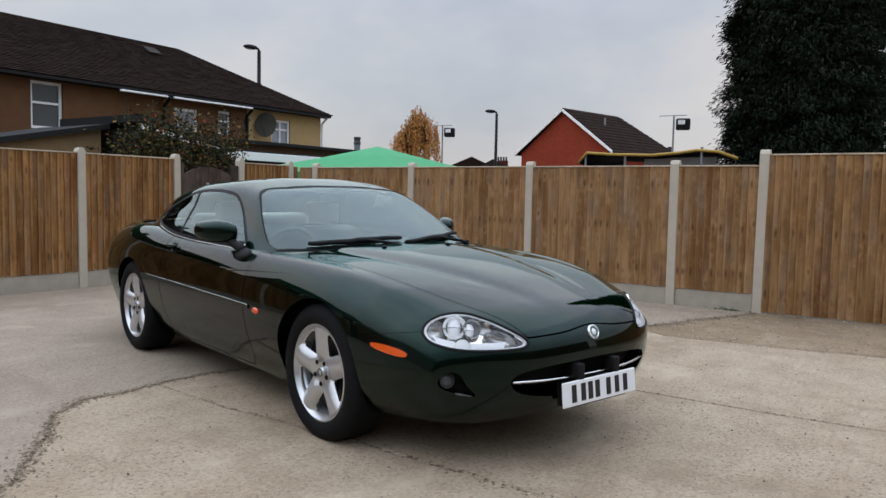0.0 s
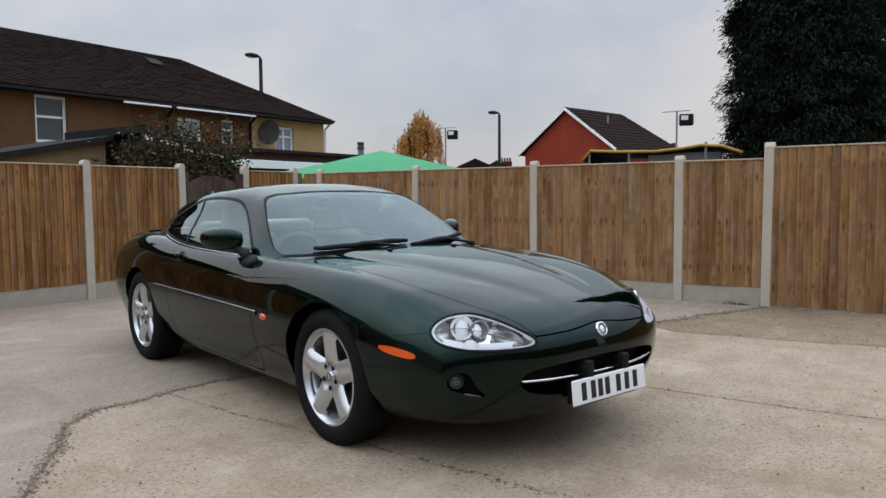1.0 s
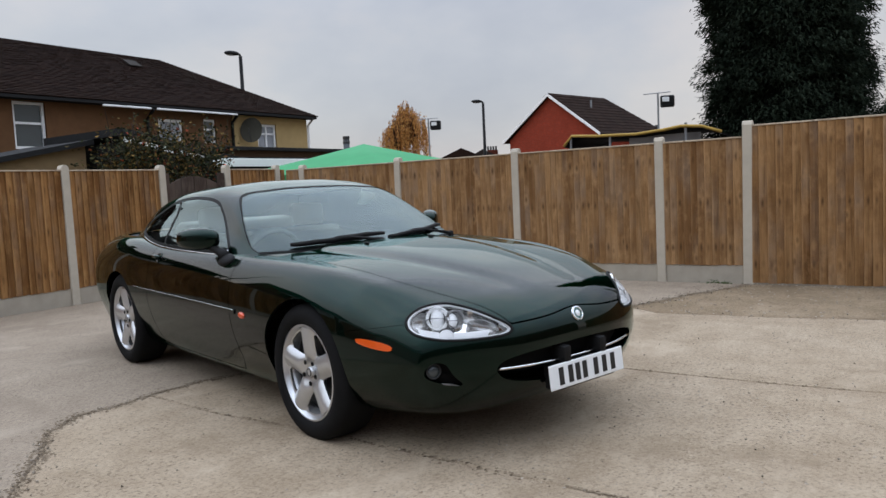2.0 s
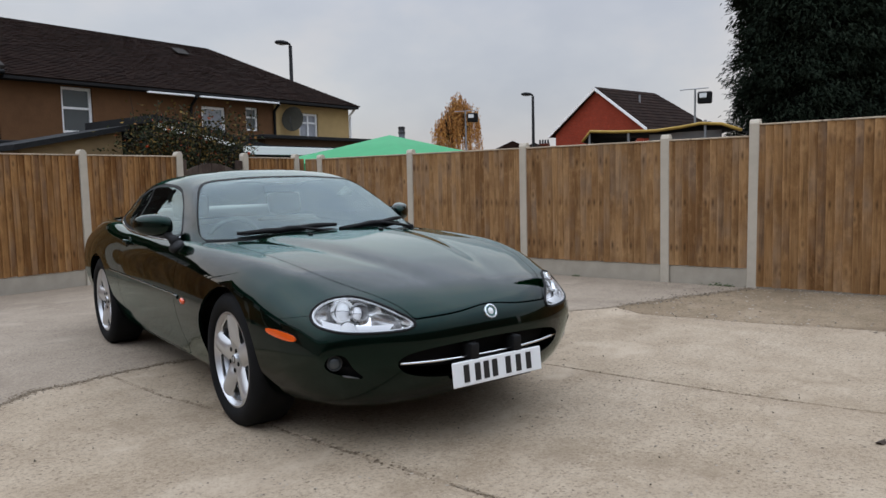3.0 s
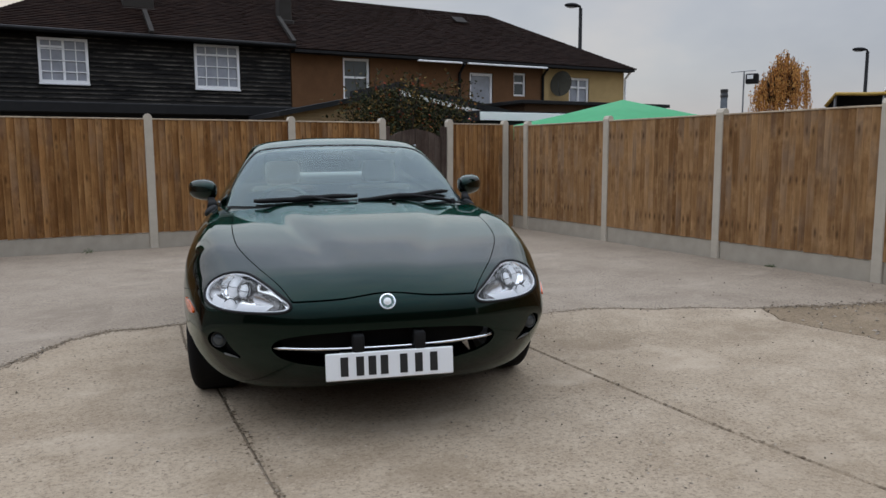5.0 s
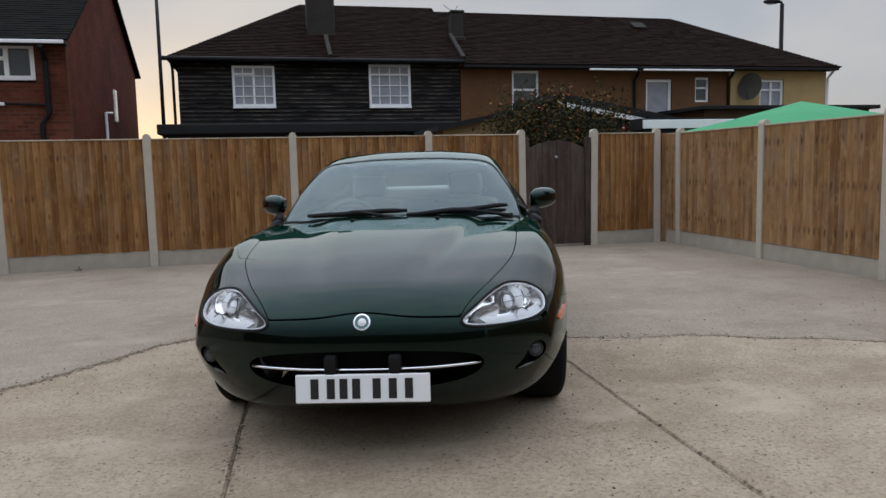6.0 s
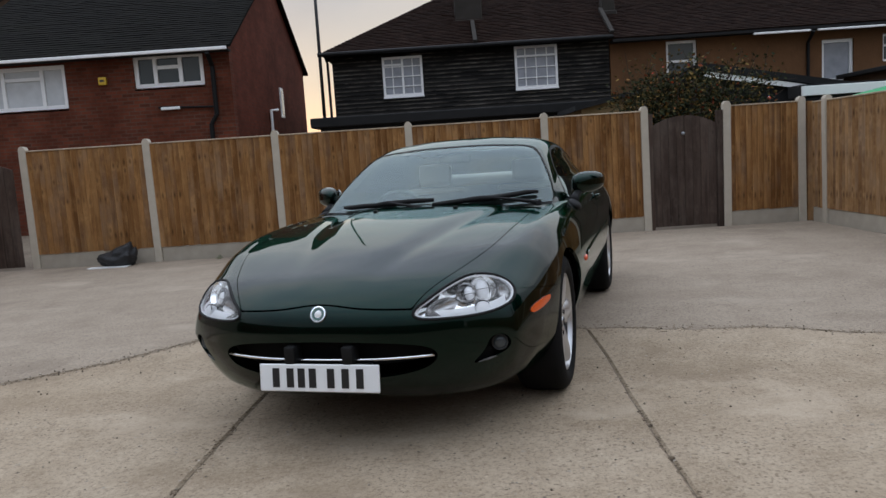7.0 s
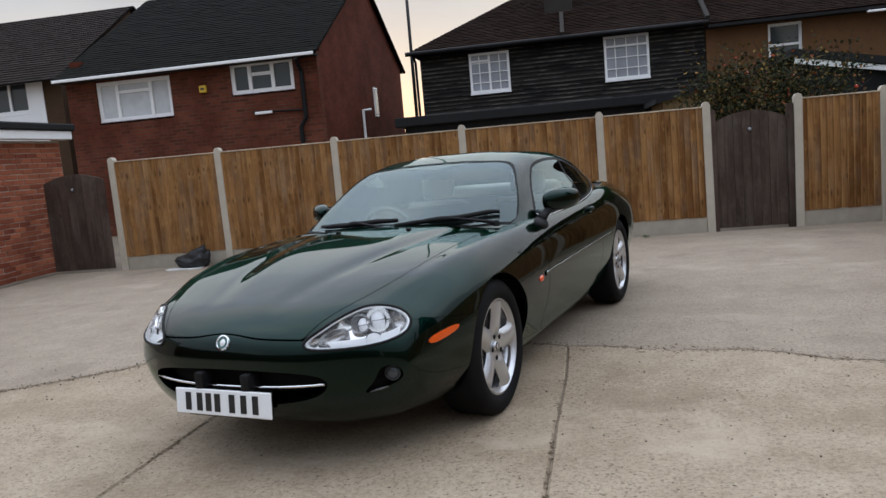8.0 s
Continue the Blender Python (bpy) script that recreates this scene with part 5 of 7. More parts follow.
prism(bm, [(-4.5, -0.03), (4.5, -0.03), (4.5, 3.9), (0, 5.9), (-4.5, 3.9)], 8)
part("body", bm, M_ROOF, roofs)
bm = bmesh.new()
prism(bm, [(0.6, -0.03), (4.6, -0.03), (4.6, 4.5), (2.4, 5.6), (0.6, 4.6)], 1.4, Matrix.Translation((0, -1.5, 0)))
part("gable_wing", bm, M_ROOF_TAN, roofs)
part("chimney", boxed(2.9, 4.1, 2, 2.8, 3, 5.6, bevel=0.03), M_BRICK_SHADE, roofs)
for x in (3.0, 3.3, 3.6, 3.9):
    part("chimney_pot", lathe(bmesh.new(), [(0.12, 5.58), (0.10, 6.0), (0.12, 6.04), (0, 6.04)], 10, Matrix.Translation((x, 2.4, 0))), M_STEEL_DARK, roofs)

# ---- trees and shrubs ----
def conifer(x, y, h, radius, sprays):
    tree = thing("conifer", "tall dense dark evergreen conifer behind the fence" if h > 5 else "low dark evergreen bush behind the tall fence", "tree", at=pose(x, y, 0))
    part("trunk", tube(bmesh.new(), [(0, 0, -0.05), (0.04, 0, 2), (0, 0.05, 5), (0, 0, h - 0.4)], [0.26, 0.2, 0.12, 0.03], 10), M_BARK, tree, smooth=True)
    rnd = random.Random(3)
    bm = bmesh.new()
    zs, rs = [k * h / 8.6 if h < 5 else k for k in (0, 0.8, 1.6, 2.55, 3.17, 3.74, 4.3, 5.5, 7.0, 8.6)], [0.7, 0.96, 1.03, 1.0, 0.98, 0.97, 0.95, 0.82, 0.5, 0.03]
    rad = lambda z: radius * float(np.interp(z, zs, rs))
    # inner mass of old twigs, the shade inside the crown put in its colour
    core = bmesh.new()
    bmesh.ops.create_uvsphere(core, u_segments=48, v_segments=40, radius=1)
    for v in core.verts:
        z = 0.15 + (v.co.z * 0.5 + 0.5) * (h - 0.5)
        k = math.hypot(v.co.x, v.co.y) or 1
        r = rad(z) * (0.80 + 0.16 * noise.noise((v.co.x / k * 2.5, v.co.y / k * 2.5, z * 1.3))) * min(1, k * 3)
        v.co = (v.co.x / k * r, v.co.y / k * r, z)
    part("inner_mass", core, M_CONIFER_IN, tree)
    for b in range(sprays):
        z = rnd.uniform(0.5, min(5.2, h - 0.2)) if h < 5 or rnd.random() < 0.75 else rnd.uniform(5, h - 0.3)
        a = rnd.uniform(0, 6.283)
        lump = 1 + 0.24 * noise.noise((math.cos(a) * 2.2, math.sin(a) * 2.2, z * 1.6))
        r = rad(z) * (1.03 - 0.17 * rnd.random() ** 1.6) * lump
        d = Vector((math.cos(a), math.sin(a), 0))
        root, tip = d * r * 0.45 + Vector((0, 0, z + 0.22 * r)), d * r + Vector((0, 0, z))
        for k in range(150):
            t = 1.03 - 0.5 * rnd.random() ** 1.2
            w = 0.20 * (1.1 - t) + 0.05
            p = root.lerp(tip, t) + Vector((rnd.gauss(0, w), rnd.gauss(0, w), rnd.gauss(0, w * 0.6) - 0.14 * t * t))
            s = rnd.uniform(0.022, 0.052)
            q = Euler((rnd.uniform(-0.9, 0.3), rnd.uniform(-0.5, 0.5), a - 1.57 + rnd.uniform(-0.9, 0.9))).to_matrix()
            vs = [bm.verts.new(p + q @ Vector(v)) for v in ((-s * 0.30, 0, 0), (s * 0.30, 0, 0), (s * 0.18, s * 1.1, -s * 0.2), (0, s * 1.8, -s * 0.6), (-s * 0.18, s * 1.1, -s * 0.2))]
            bm.faces.new(vs)
    part("crown", bm, M_CONIFER, tree)
    return tree


conifer(9.3, -1.56, 8.45, 1.15, 1300)
conifer(9.5, -3.46, 2.5, 1.35, 420)


def autumn_tree(x, y, h, w, big):
    tree = thing("autumn_tree", "slender tree with drooping orange autumn leaves", "tree", at=pose(x, y, 0))
    rnd = random.Random(8)
    part("trunk", tube(bmesh.new(), [(0, 0, -0.05), (0.2, 0, h * big * 0.4), (0, 0.2, h * big * 0.85)], [0.36, 0.22, 0.05], 8), M_BARK, tree, smooth=True)
    wood, bm = bmesh.new(), bmesh.new()
    side = Vector((0.57, -0.82, 0))
    deep = Vector((0.82, 0.57, 0))
    # long weeping shoots in loose bunches, from a lopsided crown
    for b in range(52):
        u, v = max(-1, min(1, rnd.gauss(0.1, 0.5))), rnd.uniform(-0.9, 0.9)
        crest = h * (1.04 - 0.10 * v * v - (0.34 if u < 0.25 else 0.22) * abs(u - 0.25) ** 1.2) - abs(rnd.gauss(0, 0.25))
        root = Vector((0, 0, h * 0.55)) + side * (u * 0.3 * w)
        for q in range(4):
            top = side * (u * w + rnd.gauss(0, 0.10)) + deep * (v * w + rnd.gauss(0, 0.1)) + Vector((0, 0, crest - rnd.uniform(0, 0.5)))
            drop = rnd.uniform(0.9, 3.2)
            lean = side * rnd.gauss(0.12 * u, 0.10)
            tube(wood, [root, root.lerp(top, 0.7) + Vector((0, 0, 0.1)), top, top + lean * 0.6 + Vector((0, 0, -0.5 * drop)), top + lean + Vector((0, 0, -drop))], [0.022, 0.012, 0.006, 0.004, 0.002], 4)
            for k in range(int(34 * drop)):
                t = rnd.random() ** 0.9
                p = top + lean * t + Vector((rnd.gauss(0, 0.045), rnd.gauss(0, 0.045), 0.12 - drop * t))
                n, l, g = rnd.uniform(0.018, 0.034), rnd.uniform(0.08, 0.17), rnd.uniform(0, 6.283)
                e, f = Vector((math.cos(g) * n, math.sin(g) * n, 0)), Vector((rnd.gauss(0, 0.03), rnd.gauss(0, 0.03), -l))
                vs = [bm.verts.new(x) for x in (p, p + e + f * 0.5, p + f, p - e + f * 0.5)]
                bm.faces.new(vs)
    for mesh in (wood, bm):
        mesh.transform(Matrix.Scale(big, 4))
    part("limb", wood, M_BARK, tree)
    part("crown", bm, M_AUTUMN, tree)
    return tree


autumn_tree(56.3, 40.7, 6.0, 1.45, 1.63)


def climbing_shrub(x, y):
    sh = thing("climbing_shrub", "overgrown climbing shrub with yellowing leaves above the gate", "shrub", at=pose(x, y, 0))
    rnd = random.Random(21)
    wood, bm, flowers = bmesh.new(), bmesh.new(), bmesh.new()
    for b in range(64):
        a = rnd.uniform(0, 6.283)
        reach = rnd.uniform(0.35, 1.25)
        top = Vector((math.cos(a) * reach * 1.05 + 0.15, math.sin(a) * reach * 0.55, rnd.uniform(1.5, 2.35) - 0.22 * abs(math.cos(a)) * reach))
        base = Vector((rnd.gauss(0, 0.18), rnd.gauss(0, 0.1), -0.05))
        midp = base.lerp(top, 0.55) + Vector((0, 0, 0.25))
        tube(wood, [base, midp, top, top + Vector((rnd.gauss(0, 0.2), rnd.gauss(0, 0.1), rnd.uniform(-0.1, 0.3)))], [0.02, 0.012, 0.007, 0.003], 5)
        for k in range(170):
            t = rnd.uniform(0.35, 1.15)
            p = midp.lerp(top, t) + Vector((rnd.gauss(0, 0.13), rnd.gauss(0, 0.10), rnd.gauss(0, 0.11)))
            leaf_cloud(bm, 1, lambda _r: p, 0.055, rnd, 0.6)
        if b % 15 == 0:
            bmesh.ops.create_icosphere(flowers, subdivisions=1, radius=0.03, matrix=Matrix.Translation(top + Vector((0, -0.05, 0.06))))
    for b in range(9):
        p0 = Vector((rnd.uniform(-1.2, 1.3), rnd.uniform(-0.3, 0.3), 2.0))
        p1 = p0 + Vector((rnd.gauss(0, 0.15), 0, rnd.uniform(0.35, 0.6)))
        tube(wood, [p0, p1], [0.008, 0.003], 5)
        leaf_cloud(bm, 16, lambda r: p0.lerp(p1, r.random()) + Vector((r.gauss(0, 0.06), r.gauss(0, 0.06), r.gauss(0, 0.05))), 0.06, rnd, 0.7)
    part("stem", wood, M_BARK, sh)
    part("leaves", bm, M_SHRUB, sh)
    part("bloom", flowers, M_REDLENS, sh, "few small red blooms")
    return sh


climbing_shrub(3.6, 6.41)
rnd = random.Random(5)
bm = bmesh.new()
for x, y, s in ((4.89, -1.50, 0.05), (4.89, -1.62, 0.03), (4.90, 0.2, 0.03), (1.9, 4.98, 0.05), (-1.2, 4.98, 0.06), (-3.1, 4.98, 0.05)):
    leaf_cloud(bm, 60, lambda r: (x + r.gauss(0, s * 0.5), y + r.gauss(0, s), abs(r.gauss(0, s * 0.3))), 0.022, rnd, 0.45)
tagged(part("weeds", bm, M_WEED), "small green weeds at the foot of the fence", "weeds", kind="stuff")

# ---- small things on the yard ----
bag = thing("rubbish_bag", "crumpled black plastic bag lying against the fence", "bag", at=pose(-4.41, 4.86, 0))
bm = bmesh.new()
bmesh.ops.create_icosphere(bm, subdivisions=4, radius=1, matrix=Matrix.Identity(4))
for v in bm.verts:
    d = 1 + 0.28 * noise.noise(v.co * 1.6) + 0.12 * noise.noise(v.co * 5) + 0.05 * noise.noise(v.co * 13)
    lop = 0.62 + 0.38 * max(0, v.co.x + 0.35)
    v.co = Vector((v.co.x * 0.27 * d, v.co.y * 0.15 * d, max(0.0, (v.co.z + 0.75) * 0.185 * d * lop)))
part("sack", bm, M_BLACK_BAG, bag, smooth=True)
bm = bmesh.new()
prism(bm, [(-0.33, 0), (0.16, 0), (0.18, 0.012), (-0.36, 0.012)], 0.14, Matrix.Translation((0, -0.2, 0)))
part("flap", bm, M_PLATE, bag, "pale torn strip under the bag")
bm = bmesh.new()
vs = [bm.verts.new((0.04 * math.cos(a) * (1 + 0.3 * math.sin(3 * a)), 0.02 * math.sin(a), 0.012 + 0.01 * math.cos(2 * a))) for a in (k * 6.283 / 14 for k in range(14))]
f = bm.faces.new(vs)
bmesh.ops.solidify(bm, geom=[f], thickness=0.004)
leaf = part("dead_leaf", bm, M_DRYLEAF, at=pose(0.39, -3.66, 0.0, 0, 0, -20) @ Matrix.Diagonal((0.85, 0.9, 0.6, 1)))
tagged(leaf, "single curled dead leaf on the concrete", "leaf")

# ---- plain walls that close the yard behind the camera ----
for nm, dims in (("wall_south", (-9.9, 5.2, -11.2, -11.0, -0.03, 2.3)), ("wall_west", (-9.9, -9.7, -11.0, -3.2, -0.03, 2.4))):
    tagged(part(nm, boxed(*dims), M_BRICK_SHADE), "plain dark brick yard wall", "wall", kind="structure")

# ---- bricks of the garage wall that can be told apart ----
bm = box(bmesh.new(), -0.05, 0.0, -0.1075, 0.1075, -0.0325, 0.0325, bevel=0.005)
BRICK = mesh_of(bm, "brick")
BRICK.materials.append(M_BRICK_PIECE)
rnd = random.Random(9)
for r in range(26):
    for k in range(12):
        y = 5.63 - 0.225 * k - (0.1125 if r % 2 else 0)
        b = new("brick", BRICK)
        b.parent = garage
        b.matrix_local = pose(GX - 0.003 + rnd.uniform(-0.003, 0.004), y + rnd.uniform(-0.003, 0.003), 0.045 + 0.075 * r + rnd.uniform(-0.002, 0.002), rnd.uniform(-0.6, 0.6))
    if r % 2:
        b = new("brick", BRICK)
        b.parent = garage
        b.matrix_local = pose(GX - 0.002, 5.687, 0.045 + 0.075 * r) @ Matrix.Diagonal((1, 0.47, 1, 1))

# ---- the car: body surfaces ----
def smooth_curve(xs, ys, q):
    """A monotone cubic through (xs, ys), read at q."""
    xs, ys, q = np.asarray(xs, float), np.asarray(ys, float), np.asarray(q, float)
    h, d = np.diff(xs), np.diff(ys) / np.diff(xs)
    m = np.zeros(len(xs))
    m[0], m[-1] = d[0], d[-1]
    for i in range(1, len(xs) - 1):
        if d[i - 1] * d[i] > 0:
            w1, w2 = 2 * h[i] + h[i - 1], h[i] + 2 * h[i - 1]
            m[i] = (w1 + w2) / (w1 / d[i - 1] + w2 / d[i])
    k = np.clip(np.searchsorted(xs, q) - 1, 0, len(xs) - 2)
    t = (np.clip(q, xs[0], xs[-1]) - xs[k]) / h[k]
    return (2 * t**3 - 3 * t**2 + 1) * ys[k] + (t**3 - 2 * t**2 + t) * h[k] * m[k] + (-2 * t**3 + 3 * t**2) * ys[k + 1] + (t**3 - t**2) * h[k] * m[k + 1]


def section_curve(px, pz, counts):
    """A flowing line through the section's points; counts: steps in each span. Gives x, z and the span number."""
    n = len(px)
    p = np.stack([px, pz], 1)
    ext = np.vstack([[-p[1, 0], p[1, 1]], p, [-p[-2, 0], p[-2, 1]]])
    out, idx = [], []
    for i in range(n - 1):
        p0, p1, p2, p3 = ext[i], ext[i + 1], ext[i + 2], ext[i + 3]
        t01, t12, t23 = (max(1e-4, np.linalg.norm(b - a)) ** 0.5 for a, b in ((p0, p1), (p1, p2), (p2, p3)))
        m1 = p2 - p1 + t12 * ((p1 - p0) / t01 - (p2 - p0) / (t01 + t12))
        m2 = p2 - p1 + t12 * ((p3 - p2) / t23 - (p3 - p1) / (t12 + t23))
        for k in range(counts[i]):
            t = k / counts[i]
            out.append((2 * t**3 - 3 * t**2 + 1) * p1 + (t**3 - 2 * t**2 + t) * m1 + (-2 * t**3 + 3 * t**2) * p2 + (t**3 - t**2) * m2)
            idx.append(i + t)
    out.append(p[-1])
    idx.append(n - 1)
    return np.array(out), np.array(idx)


class Shell:
    """A triangle surface with a normal at each vertex and the section and station numbers it came from."""

    def __init__(self, v, n, tri, par):
        self.v, self.n, self.tri, self.par = v, n, tri, par

    def clip(self, f):
        """Cuts along f = 0; gives the shell inside (f < 0) and the one outside."""
        f = np.where(np.abs(f) < 1e-7, 1e-7, f)
        neg = f[self.tri] < 0
        cnt = neg.sum(1)
        ins, outs = self.tri[cnt == 3].tolist(), self.tri[cnt == 0].tolist()
        vs, ns, ps, made = [], [], [], {}
        base = len(self.v)

        def mid(a, b):
            key = (min(a, b), max(a, b))
            if key not in made:
                t = f[a] / (f[a] - f[b])
                vs.append(self.v[a] + t * (self.v[b] - self.v[a]))
                nn = self.n[a] + t * (self.n[b] - self.n[a])
                ns.append(nn / max(1e-9, np.linalg.norm(nn)))
                ps.append(self.par[a] + t * (self.par[b] - self.par[a]))
                made[key] = base + len(vs) - 1
            return made[key]

        for tri in self.tri[(cnt == 1) | (cnt == 2)].tolist():
            lone_neg = sum(f[i] < 0 for i in tri) == 1
            k = next(i for i in range(3) if (f[tri[i]] < 0) == lone_neg)
            a, b, c = tri[k], tri[(k + 1) % 3], tri[(k + 2) % 3]
            ab, ac = mid(a, b), mid(a, c)
            one, two = ([a, ab, ac],), ([ab, b, c], [ab, c, ac])
            (ins if lone_neg else outs).extend(one)
            (outs if lone_neg else ins).extend(two)
        v = np.vstack([self.v, vs]) if vs else self.v
        n = np.vstack([self.n, ns]) if vs else self.n
        p = np.vstack([self.par, ps]) if vs else self.par
        return Shell(v, n, np.array(ins, int).reshape(-1, 3), p).tidy(), Shell(v, n, np.array(outs, int).reshape(-1, 3), p).tidy()

    def tidy(self):
        used = np.unique(self.tri)
        back = np.full(len(self.v), -1)
        back[used] = np.arange(len(used))
        return Shell(self.v[used], self.n[used], back[self.tri], self.par[used])

    def moved(self, d):
        return Shell(self.v + self.n * d, self.n, self.tri, self.par)

    def mesh(self, name, thick=0.0):
        """A mesh with the shell's own normals; thick: depth of the edge turned inwards."""
        v, n, tri = self.v, self.n, self.tri
        if thick:
            e = np.sort(np.vstack([tri[:, [0, 1]], tri[:, [1, 2]], tri[:, [2, 0]]]), 1)
            u, c = np.unique(e, axis=0, return_counts=True)
            rim = {tuple(x) for x in u[c == 1].tolist()}
            quads = []
            for t in tri.tolist():
                for a, b in ((t[0], t[1]), (t[1], t[2]), (t[2], t[0])):
                    if (min(a, b), max(a, b)) in rim:
                        quads.append((a, b))
            q = np.array(quads)
            lo = v[q] - n[q] * thick
            corners = np.stack([v[q[:, 1]], v[q[:, 0]], lo[:, 0], lo[:, 1]], 1)
            wn = np.cross(corners[:, 1] - corners[:, 0], corners[:, 3] - corners[:, 0])
            wn = wn / np.maximum(np.linalg.norm(wn, axis=1, keepdims=True), 1e-12)
            first = len(v) + 4 * np.arange(len(q))[:, None]
            tri = np.vstack([tri, first + [0, 1, 2], first + [0, 2, 3]])
            v = np.vstack([v, corners.reshape(-1, 3)])
            n = np.vstack([n, np.repeat(wn, 4, 0)])
        me = bpy.data.meshes.new(name)
        me.from_pydata(v.tolist(), [], tri.tolist())
        me.polygons.foreach_set("use_smooth", [True] * len(me.polygons))
        me.normals_split_custom_set_from_vertices(n.tolist())
        return me


def grid_shell(pos, par):
    """A shell from a grid of points (rows, columns, 3), its outside away from the axis."""
    r, c = pos.shape[:2]
    du, dv = np.gradient(pos, axis=0), np.gradient(pos, axis=1)
    n = np.cross(du, dv)
    ln = np.linalg.norm(n, axis=2, keepdims=True)
    n = n / np.maximum(ln, 1e-12)
    i = np.arange(r * c).reshape(r, c)
    a, b, d, e = i[:-1, :-1].ravel(), i[:-1, 1:].ravel(), i[1:, 1:].ravel(), i[1:, :-1].ravel()
    tri = np.vstack([np.stack([a, e, d], 1), np.stack([a, d, b], 1)])
    return Shell(pos.reshape(-1, 3), n.reshape(-1, 3), tri, par.reshape(-1, 2))


def rounded_outline(pts, rounds=3):
    """A closed outline with its corners cut round."""
    p = np.array(pts, float)
    for _ in range(rounds):
        q = np.roll(p, -1, 0)
        p = np.stack([0.75 * p + 0.25 * q, 0.25 * p + 0.75 * q], 1).reshape(-1, 2)
    return p


def outline_dist(q, poly):
    """Signed distance of points q from a closed outline, negative inside."""
    out = np.full(len(q), 1e9)
    inside = np.zeros(len(q), bool)
    for a, b in zip(poly, np.roll(poly, -1, 0)):
        e, w = b - a, q - a
        t = np.clip((w @ e) / max(1e-12, e @ e), 0, 1)
        out = np.minimum(out, ((w - t[:, None] * e) ** 2).sum(1))
        cross = ((a[1] > q[:, 1]) != (b[1] > q[:, 1])) & (q[:, 0] < (b[0] - a[0]) * (q[:, 1] - a[1]) / (b[1] - a[1] + 1e-15) + a[0])
        inside ^= cross
    return np.where(inside, -1, 1) * np.sqrt(out)


NOSE, TAIL = -2.305, 2.47
ST = [NOSE, -2.1, -1.8, -1.3, -0.75, -0.2, 0.6, 1.3, 1.9, 2.3, TAIL]
Z_MID = [0.668, 0.73, 0.798, 0.862, 0.894, 0.905, 0.92, 0.95, 0.95, 0.918, 0.89]
X_SHUT = [0.36, 0.51, 0.615, 0.652, 0.665, 0.7, 0.73, 0.7, 0.62, 0.55, 0.5]
Z_SHUT = [0.655, 0.715, 0.788, 0.842, 0.869, 0.882, 0.897, 0.936, 0.939, 0.903, 0.868]
X_CROWN = [0.6, 0.672, 0.735, 0.775, 0.797, 0.807, 0.812, 0.8, 0.725, 0.61, 0.53]
Z_CROWN = [0.64, 0.695, 0.772, 0.83, 0.851, 0.862, 0.876, 0.914, 0.903, 0.848, 0.795]
X_UP = [0.735, 0.797, 0.837, 0.863, 0.873, 0.874, 0.878, 0.886, 0.855, 0.778, 0.7]
Z_UP = [0.575, 0.615, 0.68, 0.727, 0.75, 0.764, 0.775, 0.79, 0.775, 0.73, 0.7]
X_WIDE = [0.77, 0.828, 0.872, 0.899, 0.905, 0.902, 0.905, 0.912, 0.89, 0.82, 0.752]
Z_WIDE = [0.46, 0.47, 0.50, 0.52, 0.54, 0.55, 0.56, 0.58, 0.58, 0.56, 0.55]
X_LOW = [0.725, 0.79, 0.842, 0.86, 0.855, 0.852, 0.854, 0.862, 0.84, 0.77, 0.707]
Z_LOW = [0.33, 0.33, 0.33, 0.33, 0.33, 0.33, 0.33, 0.34, 0.36, 0.38, 0.40]
X_SILL = [0.58, 0.66, 0.73, 0.77, 0.77, 0.77, 0.77, 0.775, 0.76, 0.7, 0.64]
Z_SILL = [0.232, 0.222, 0.205, 0.19, 0.185, 0.185, 0.185, 0.19, 0.22, 0.27, 0.3]
COUNTS = [14, 16, 12, 16, 16, 18, 14, 40]


